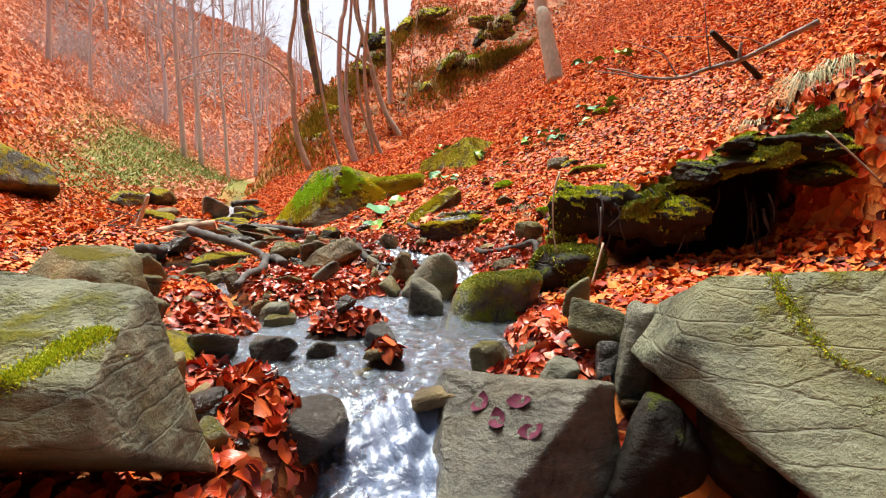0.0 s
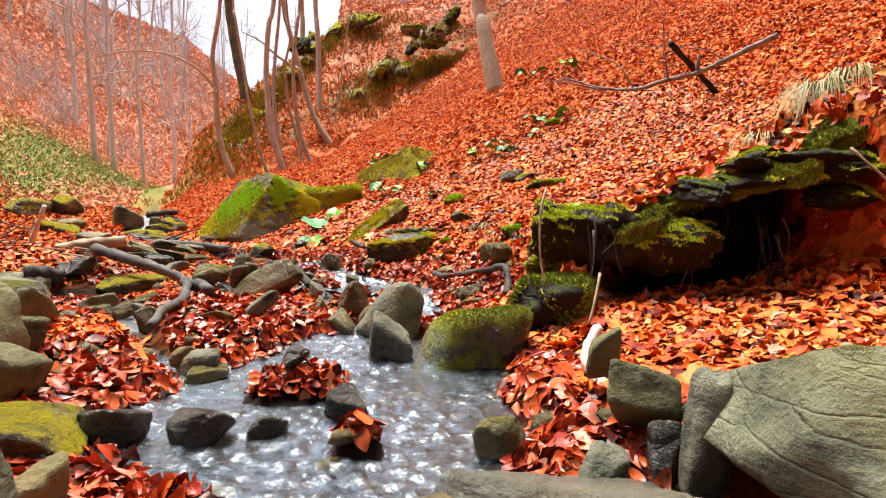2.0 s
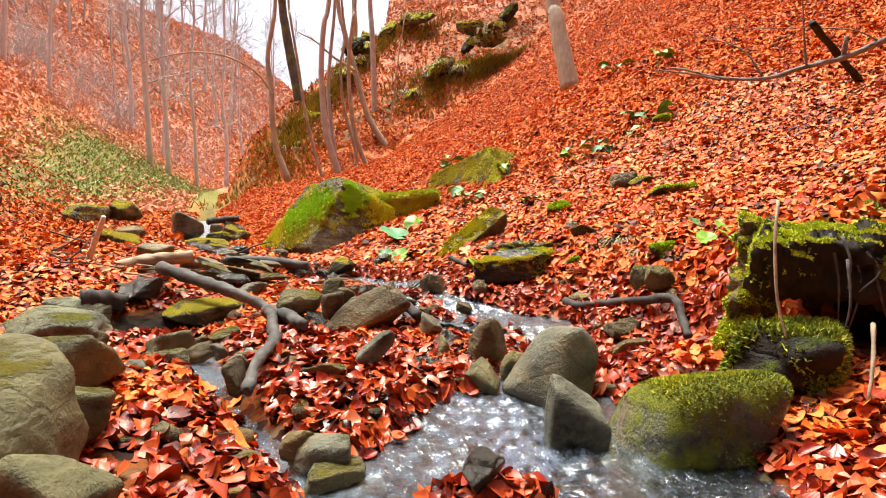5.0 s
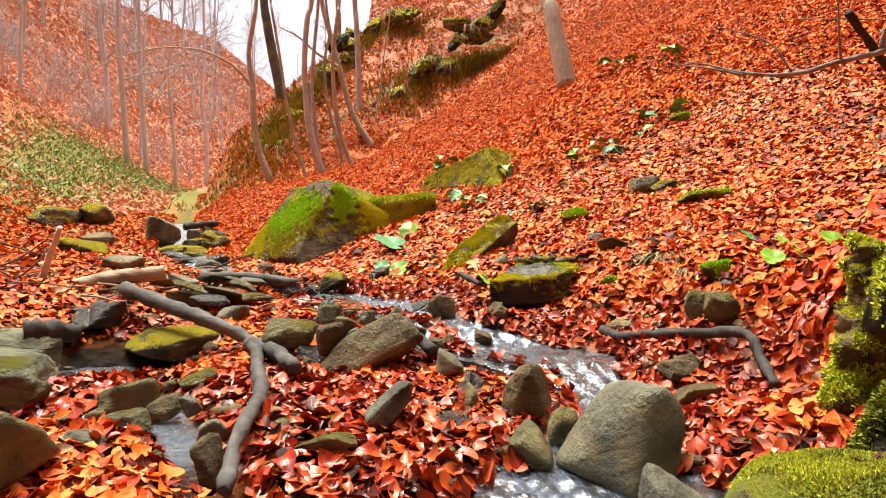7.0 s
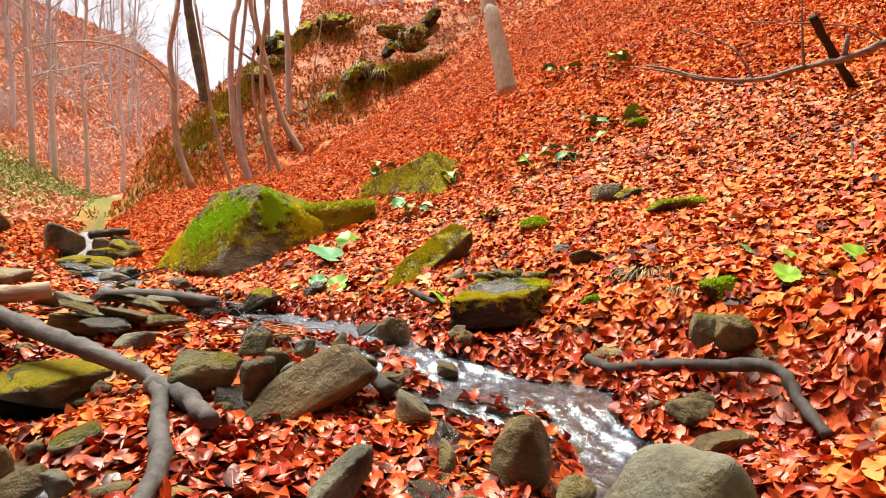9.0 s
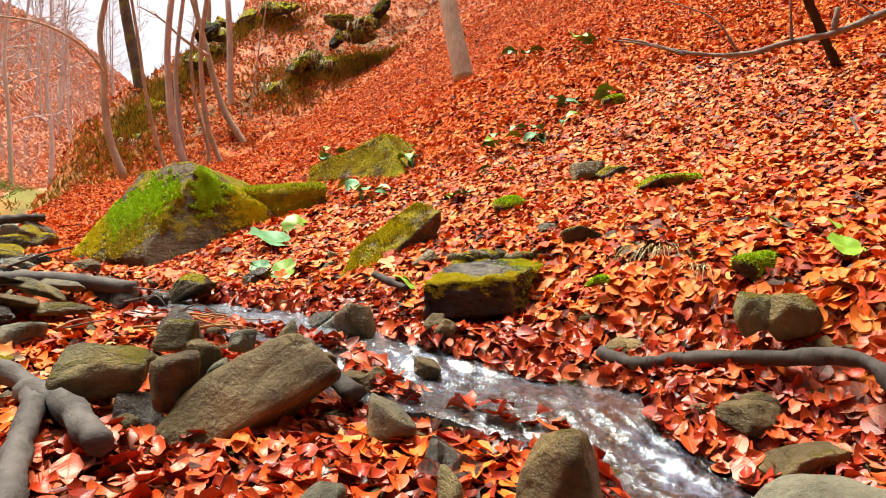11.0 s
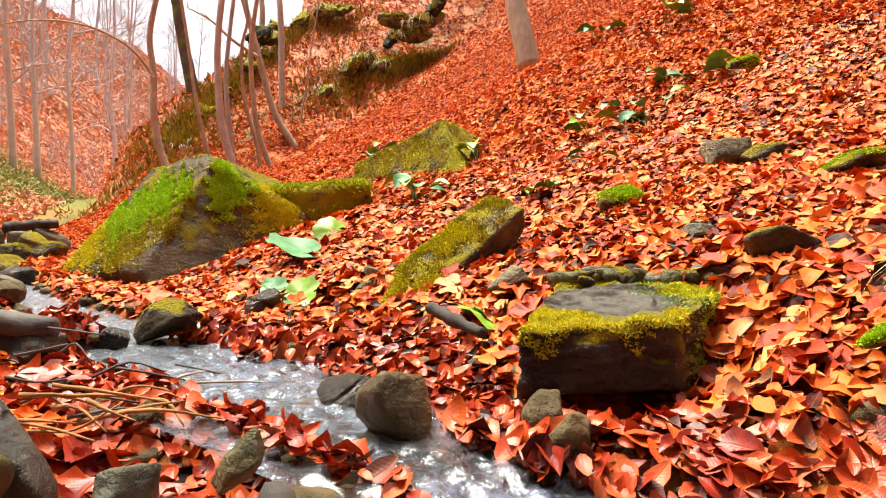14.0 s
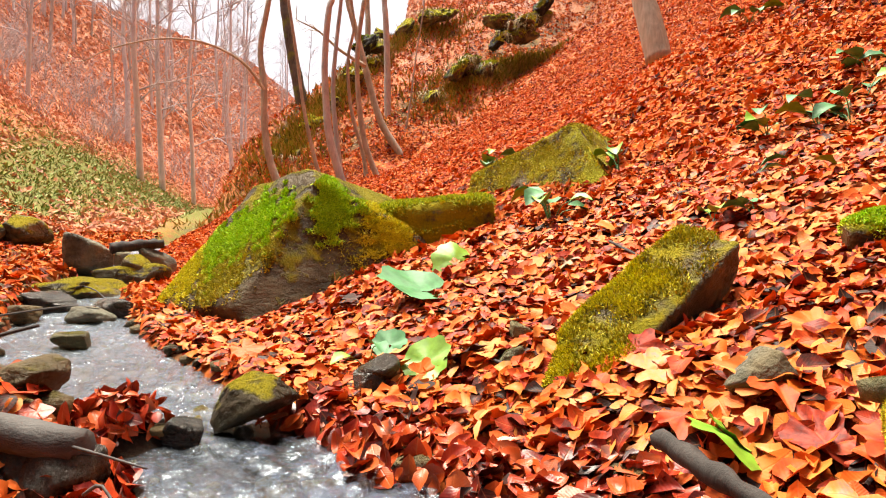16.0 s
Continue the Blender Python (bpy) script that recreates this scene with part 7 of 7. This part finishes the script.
wood("bent_stem", [limb([(1.75, 3.05, 0.98), (1.84, 2.98, 0.86), (1.95, 2.92, 0.72)], 0.006, 0.004, 5, 5, 0.05, 3)], BARK["pale_wood"], "thin pale dead stem on the leafy bank", "stem")
wood("dead_stem", [limb([(0.78, 3.22, 0.46), (0.74, 3.16, 0.36), (0.70, 3.12, 0.26)], 0.007, 0.005, 5, 4, 0.05, 4)], BARK["pale_wood"], "thin pale stem leaning by the moss", "stem")

# grass tussocks
for k, (tx, ty, cnt, ln, dr, lean) in enumerate(((1.98, 3.52, 320, 0.30, 1.9, (-0.4, -0.9)), (1.66, 3.50, 90, 0.20, 1.6, (-0.7, -0.8)), (2.08, 3.44, 220, 0.26, 1.9, (-0.2, -1.1)), (2.40, 3.85, 220, 0.30, 1.6, (-0.6, -0.7)))):
    gz = max(land_at(tx, ty), float(overhang_top(tx, ty)))
    tussock("grass_tussock", (tx, ty, gz + 0.02), cnt, 500 + k, 0.09, ln, dr, "hanging tussock of straw-coloured grass on the bank", lean)
tussock("grass_tussock", (0.70, 5.17, land_at(0.70, 5.17)), 260, 520, 0.09, 0.20, 1.2, "small dry grass tuft among the fallen leaves", (-0.3, -0.5), 0.0018)
tussock("grass_tussock", (0.66, 4.92, land_at(0.66, 4.92)), 60, 521, 0.05, 0.13, 1.2, "small dry grass tuft among the fallen leaves", (-0.3, -0.5), 0.0018)


# side pool in the dip below the driftwood
pv = np.linspace(-1, 1, 30)
PV, PU = np.meshgrid(pv, pv)
pool = tagged(new("side_pool", mesh_from("side_pool", np.stack([-1.72 + 0.5 * PV, 4.45 + 0.75 * PU, 0.155 + 0.003 * np.sin(31 * PV) * np.sin(27 * PU)], -1), grid_faces(30, 30), stream.data.materials[0], True)),
              "dark shallow side pool under the driftwood", "pool", kind="structure")

ty_ = np.linspace(2.75, 4.55, 120)
TU, TY = np.meshgrid(np.linspace(-1, 1, 9), ty_)
TX = np.interp(TY, TRICKLE_Y, TRICKLE_X) + 0.12 * TU
side_stream = tagged(new("side_trickle", mesh_from("side_trickle", np.stack([TX, TY, np.interp(TY, LEFT_Y, LEFT_Z) - 0.022 + 0.003 * np.sin(41 * TX) * np.sin(37 * TY)], -1), grid_faces(9, 120), stream.data.materials[0], True)),
                     "thin side trickle running between stones and leaves", "stream", kind="structure")
flow = side_stream.data.attributes.new("foam", "FLOAT", "POINT")
flow.data.foreach_set("value", np.full(TX.size, 0.08, np.float32))

# single leaves on top of the carpet
lone = np.random.default_rng(12)
LONE_MESH = [leaf_coords(mesh_from("leaf", p_ * 0.068, t_, leaf_single_mat, True), p_) for p_, t_ in NEAR] + [leaf_coords(mesh_from("leaf", p_ * 0.125, t_, leaf_single_mat, True), p_) for p_, t_ in MAPLE]
carpet = bpy.data.objects["leaf_litter"]
laid = 0
while laid < 290:
    ly = lone.uniform(2.1, 6.9)
    lx = float(creek_x(np.array([ly]))[0]) + lone.uniform(0.15, 1.3)
    lz = land_at(lx, ly)
    if soaked(np.array([lx]), np.array([ly]))[0] or lz < float(level(ly)) + 0.02 or (3.3 < ly < 4.1 and lx > 0.6):
        continue
    nm = Vector(normals_at(np.array([lx]), np.array([ly]))[0]) + Vector(lone.normal(0, 0.25, 3))
    q = nm.normalized().to_track_quat("Z", "Y").to_matrix().to_4x4()
    lf = part("leaf", LONE_MESH[lone.choice(len(LONE_MESH), p=[.07] * 12 + [.06, .05, .05])], carpet)
    lf.matrix_world = Matrix.Translation((lx, ly, lz + 0.035)) @ q @ Matrix.Rotation(lone.uniform(0, 6.28), 4, "Z") @ Matrix.Scale(lone.uniform(0.8, 1.25), 4)
    laid += 1
STUCK_MESH = mesh_from("fallen_leaf", NEAR[2][0] * np.array([0.068, 0.068, 0.05]), NEAR[2][1], wet_leaf_mat, True)


def lay_on(ob, x, y, turn):
    """Sticks one wet leaf flat onto a stone."""
    mw = ob.matrix_world
    tree = BVHTree.FromPolygons([mw @ v.co for v in ob.data.vertices], [tuple(p.vertices) for p in ob.data.polygons])
    spot, nm, _, _ = tree.ray_cast(Vector((x, y, 3)), Vector((0, 0, -1)))
    if spot is None:
        return
    lf = tagged(new("fallen_leaf", STUCK_MESH), "wet dark red leaf stuck to a stone", "leaf")
    lf.matrix_world = Matrix.Translation(spot + nm * 0.004) @ nm.to_track_quat("Z", "Y").to_matrix().to_4x4() @ Matrix.Rotation(turn, 4, "Z")


for lx, ly, turn in ((0.14, 1.68, 0.4), (0.22, 1.62, 2.1), (0.10, 1.74, 3.3), (0.20, 1.70, 5.0)):
    lay_on(cascade_rock, lx, ly, turn)
lay_on(stream_rock, 0.34, 3.25, 1.0)

# crag on the skyline
crag_rnd = np.random.default_rng(23)
CRAG_LINES = (((3.2, 26.0, 8.6), (1.8, 25.6, 7.9)), ((2.5, 26.0, 8.8), (1.0, 25.2, 7.1)), ((1.8, 25.6, 7.9), (0.3, 24.8, 6.2)), ((0.5, 25.0, 6.6), (-0.6, 24.3, 5.1)), ((-5.0, 21.3, 2.3), (-4.6, 22.6, 3.4)), ((-4.6, 22.6, 3.4), (-3.8, 24.5, 5.1)), ((-3.8, 24.5, 5.1), (-2.8, 26.5, 7.2)), ((-2.8, 26.5, 7.2), (-1.5, 28.5, 9.1)), ((-1.5, 28.5, 9.1), (0.4, 29.0, 9.8)), ((-4.4, 23.0, 3.8), (-3.2, 26.0, 6.5)))
for k in range(54):
    a_, b_ = CRAG_LINES[k % len(CRAG_LINES)]
    p_ = Vector(a_).lerp(Vector(b_), crag_rnd.random()) + Vector((crag_rnd.normal(0, 0.3), crag_rnd.normal(0, 0.3), crag_rnd.normal(-0.36, 0.08)))
    way_ = (Vector(b_) - Vector(a_)).normalized()
    w_ = crag_rnd.uniform(0.30, 0.80)
    crag_rock = stone("crag_rock", p_, (w_ * crag_rnd.uniform(0.9, 1.5), w_, w_ * crag_rnd.uniform(0.5, 0.8)),
                      (crag_rnd.uniform(-20, 20), -math.degrees(math.asin(way_.z)) + crag_rnd.uniform(-20, 20), math.degrees(math.atan2(way_.y, way_.x)) + crag_rnd.uniform(-25, 25)),
                      ("heavy_moss", "cave", "heavy_moss", "heavy_moss")[k % 4], 600 + k, "dark mossy outcrop on the crest of the slope", 4, 8, 0.5, 0.16, 0.6, "rock", "rocks of the crag")
    if k % 4 != 3:
        moss_coat(crag_rock, 1400, 700 + k, 0.25, 0.05, 0.05, None if k % 3 == 0 else moss_dark_mat)
    if k % 3 == 0:
        tussock("grass_tussock", p_ + Vector((0, -0.1, 0.2 * w_)), 60, 800 + k, 0.3, 0.5, 1.5, "straw-coloured grass hanging from the crag", (0, -1), 0.008)

# shaggy turf and moss along the crest
TV, TF = [], []
for k in range(11000):
    a_, b_ = CRAG_LINES[k % len(CRAG_LINES)]
    p_ = Vector(a_).lerp(Vector(b_), crag_rnd.uniform(-0.15, 1.15))
    tx_, ty_ = p_.x + crag_rnd.normal(0, 0.22 if k % 5 < 3 else 0.8), p_.y + crag_rnd.normal(0, 0.22 if k % 5 < 3 else 0.8)
    p_ = Vector((tx_, ty_, 0))
    h_, a2_ = crag_rnd.uniform(0.08, 0.26), crag_rnd.uniform(0, 6.28)
    side_ = Vector((math.cos(a2_), math.sin(a2_), 0)) * 0.03
    TV += [p_ - side_, p_ + side_, p_ + Vector((crag_rnd.normal(0, 0.10), crag_rnd.normal(-0.12, 0.08), h_))]
    TF.append((3 * k, 3 * k + 1, 3 * k + 2))
TV = np.array([v[:] for v in TV])
foot = np.repeat(TV.reshape(-1, 3, 3)[:, :2, :2].mean(1), 3, 0)
TV[:, 2] += land(foot[:, 0], foot[:, 1]) - 0.02
crest_mat = island_material("crest_turf", [(0.0, (0.09, 0.08, 0.010)), (0.35, (0.25, 0.23, 0.018)), (0.65, (0.36, 0.28, 0.05)), (1.0, (0.50, 0.27, 0.10))], 0.85)
tagged(new("crest_turf", mesh_from("crest_turf", TV, TF, crest_mat)), "shaggy moss and straw-coloured turf along the crest", "turf", kind="stuff")

# green leaves and small plants
broad_leaf("broad_leaf", (-0.686, 7.420, 0.636), 0.37, (18, -6, 60), green_mat, "large green scalloped leaf fallen on the red litter", 0.25, 0)
broad_leaf("broad_leaf", (-0.534, 7.855, 0.748), 0.24, (55, 10, 10), lime_mat, "large green scalloped leaf fallen on the red litter", -0.60, 1)
broad_leaf("broad_leaf", (-0.660, 6.589, 0.488), 0.16, (45, 10, -40), lime_mat, "yellow-green leaf resting on a dark stone", 0.25, 2)
broad_leaf("broad_leaf", (-0.779, 6.874, 0.491), 0.13, (30, -30, 20), green_mat, "large green scalloped leaf fallen on the red litter", 0.25, 3)
broad_leaf("broad_leaf", (-0.128, 5.869, 0.483), 0.16, (35, 15, 70), lime_mat, "pale curled yellow-green leaf on the litter", -0.50, 4)
broad_leaf("broad_leaf", (-0.131, 5.882, 0.486), 0.10, (40, 0, 80), lime_mat, "yellow-green leaf among red leaves", 0.25, 5)
broad_leaf("broad_leaf", (0.879, 4.536, 0.678), 0.12, (35, -7, 8), lime_mat, "bright green heart-shaped leaf on the slope", 0.25, 6)
broad_leaf("broad_leaf", (0.881, 4.341, 0.696), 0.11, (35, -7, 68), lime_mat, "bright green heart-shaped leaf on the slope", 0.25, 7)
broad_leaf("broad_leaf", (0.995, 4.566, 0.721), 0.07, (35, 3, 48), lime_mat, "bright green heart-shaped leaf on the slope", 0.25, 8)
broad_leaf("broad_leaf", (0.996, 4.941, 0.762), 0.10, (35, -2, 43), green_mat, "bright green heart-shaped leaf on the slope", 0.25, 9)
broad_leaf("broad_leaf", (1.065, 4.431, 0.755), 0.12, (35, -15, 30), lime_mat, "bright green heart-shaped leaf on the slope", 0.25, 10)
broad_leaf("broad_leaf", (1.029, 4.716, 0.744), 0.08, (35, 5, 20), lime_mat, "bright green heart-shaped leaf on the slope", 0.25, 11)
green_plant("green_plant", (-0.00, 8.30, land_at(-0.00, 8.30)), 7, 0.14, 912, "small green plant growing through the leaves")
green_plant("green_plant", (0.54, 8.90, land_at(0.54, 8.90)), 5, 0.13, 913, "small green plant growing through the leaves")
green_plant("green_plant", (-0.10, 11.00, land_at(-0.10, 11.00)), 5, 0.17, 914, "small green plant growing through the leaves")
green_plant("green_plant", (1.13, 8.20, land_at(1.13, 8.20)), 5, 0.12, 915, "small green plant growing through the leaves")
green_plant("green_plant", (1.34, 8.10, land_at(1.34, 8.10)), 3, 0.12, 916, "small green plant growing through the leaves")
green_plant("green_plant", (1.44, 8.00, land_at(1.44, 8.00)), 4, 0.12, 917, "small green plant growing through the leaves")
green_plant("green_plant", (1.92, 8.60, land_at(1.92, 8.60)), 4, 0.13, 918, "small green plant growing through the leaves")
green_plant("green_plant", (0.78, 7.30, land_at(0.78, 7.30)), 3, 0.08, 919, "small green plant growing through the leaves")
green_plant("green_plant", (0.52, 7.10, land_at(0.52, 7.10)), 2, 0.07, 920, "small green plant growing through the leaves")
green_plant("green_plant", (0.45, 7.30, land_at(0.45, 7.30)), 2, 0.07, 921, "small green plant growing through the leaves")
green_plant("green_plant", (2.01, 8.40, land_at(2.01, 8.40)), 4, 0.14, 922, "small green plant growing through the leaves")
green_plant("green_plant", (1.64, 8.20, land_at(1.64, 8.20)), 3, 0.12, 923, "small green plant growing through the leaves")
green_plant("green_plant", (2.62, 10.00, land_at(2.62, 10.00)), 4, 0.16, 924, "small green plant growing through the leaves")
green_plant("green_plant", (2.38, 11.00, land_at(2.38, 11.00)), 4, 0.16, 925, "small green plant growing through the leaves")
green_plant("green_plant", (0.04, 11.50, land_at(0.04, 11.50)), 3, 0.12, 926, "small green plant growing through the leaves")
green_plant("green_plant", (-0.84, 6.80, land_at(-0.84, 6.80)), 3, 0.08, 927, "small green plant growing through the leaves")

# moss cushions on the slope
cush = stone("moss_cushion", (0.598, 6.590, 0.866), (0.20, 0.14, 0.13), (0, -8, 0), "heavy_moss", 650, "bright yellow-green moss cushion among red leaves", 3, 3, 0.8, 0.06, 0.2, "moss")
moss_coat(cush, 7000, 750, -0.3, -0.5, 0.009, lime_moss_mat)
cush = stone("moss_cushion", (1.313, 6.100, 0.999), (0.36, 0.25, 0.09), (0, -8, 0), "heavy_moss", 651, "bright yellow-green moss cushion among red leaves", 3, 3, 0.8, 0.06, 0.2, "moss")
moss_coat(cush, 7000, 751, -0.3, -0.5, 0.009, lime_moss_mat)
cush = stone("moss_cushion", (0.640, 6.600, 0.866), (0.16, 0.11, 0.10), (0, -8, 0), "heavy_moss", 652, "bright yellow-green moss cushion among red leaves", 3, 3, 0.8, 0.06, 0.2, "moss")
moss_coat(cush, 7000, 752, -0.3, -0.5, 0.009, lime_moss_mat)
cush = stone("moss_cushion", (1.760, 7.500, 1.748), (0.20, 0.14, 0.08), (0, -8, 0), "heavy_moss", 653, "bright yellow-green moss cushion among red leaves", 3, 3, 0.8, 0.06, 0.2, "moss")
moss_coat(cush, 7000, 753, -0.3, -0.5, 0.009, lime_moss_mat)
cush = stone("moss_cushion", (0.333, 5.000, 0.545), (0.07, 0.05, 0.03), (0, -8, 0), "heavy_moss", 654, "bright yellow-green moss cushion among red leaves", 3, 3, 0.8, 0.06, 0.2, "moss")
moss_coat(cush, 7000, 754, -0.3, -0.5, 0.009, lime_moss_mat)
cush = stone("moss_cushion", (0.754, 4.750, 0.605), (0.17, 0.12, 0.10), (0, -8, 0), "heavy_moss", 655, "bright yellow-green moss cushion among red leaves", 3, 3, 0.8, 0.06, 0.2, "moss")
moss_coat(cush, 7000, 755, -0.3, -0.5, 0.009, lime_moss_mat)

# ---- misty sky behind the hills ----
m_, n_, l_, b_ = material("misty_sky")
em = n_.new("ShaderNodeEmission")
em.inputs["Color"].default_value = (0.93, 0.92, 1.0, 1)
em.inputs["Strength"].default_value = 0.45
l_.new(em.outputs[0], n_["Material Output"].inputs["Surface"])
ba = np.linspace(radians(35), radians(150), 40)
bv = [(260 * math.cos(a) - 20, 10 + 260 * math.sin(a), z) for z in (-20, 150) for a in ba]
backdrop = tagged(new("backdrop", mesh_from("backdrop", bv, grid_faces(40, 2), m_)), "bright overcast misty sky beyond the hills", "sky", kind="structure")
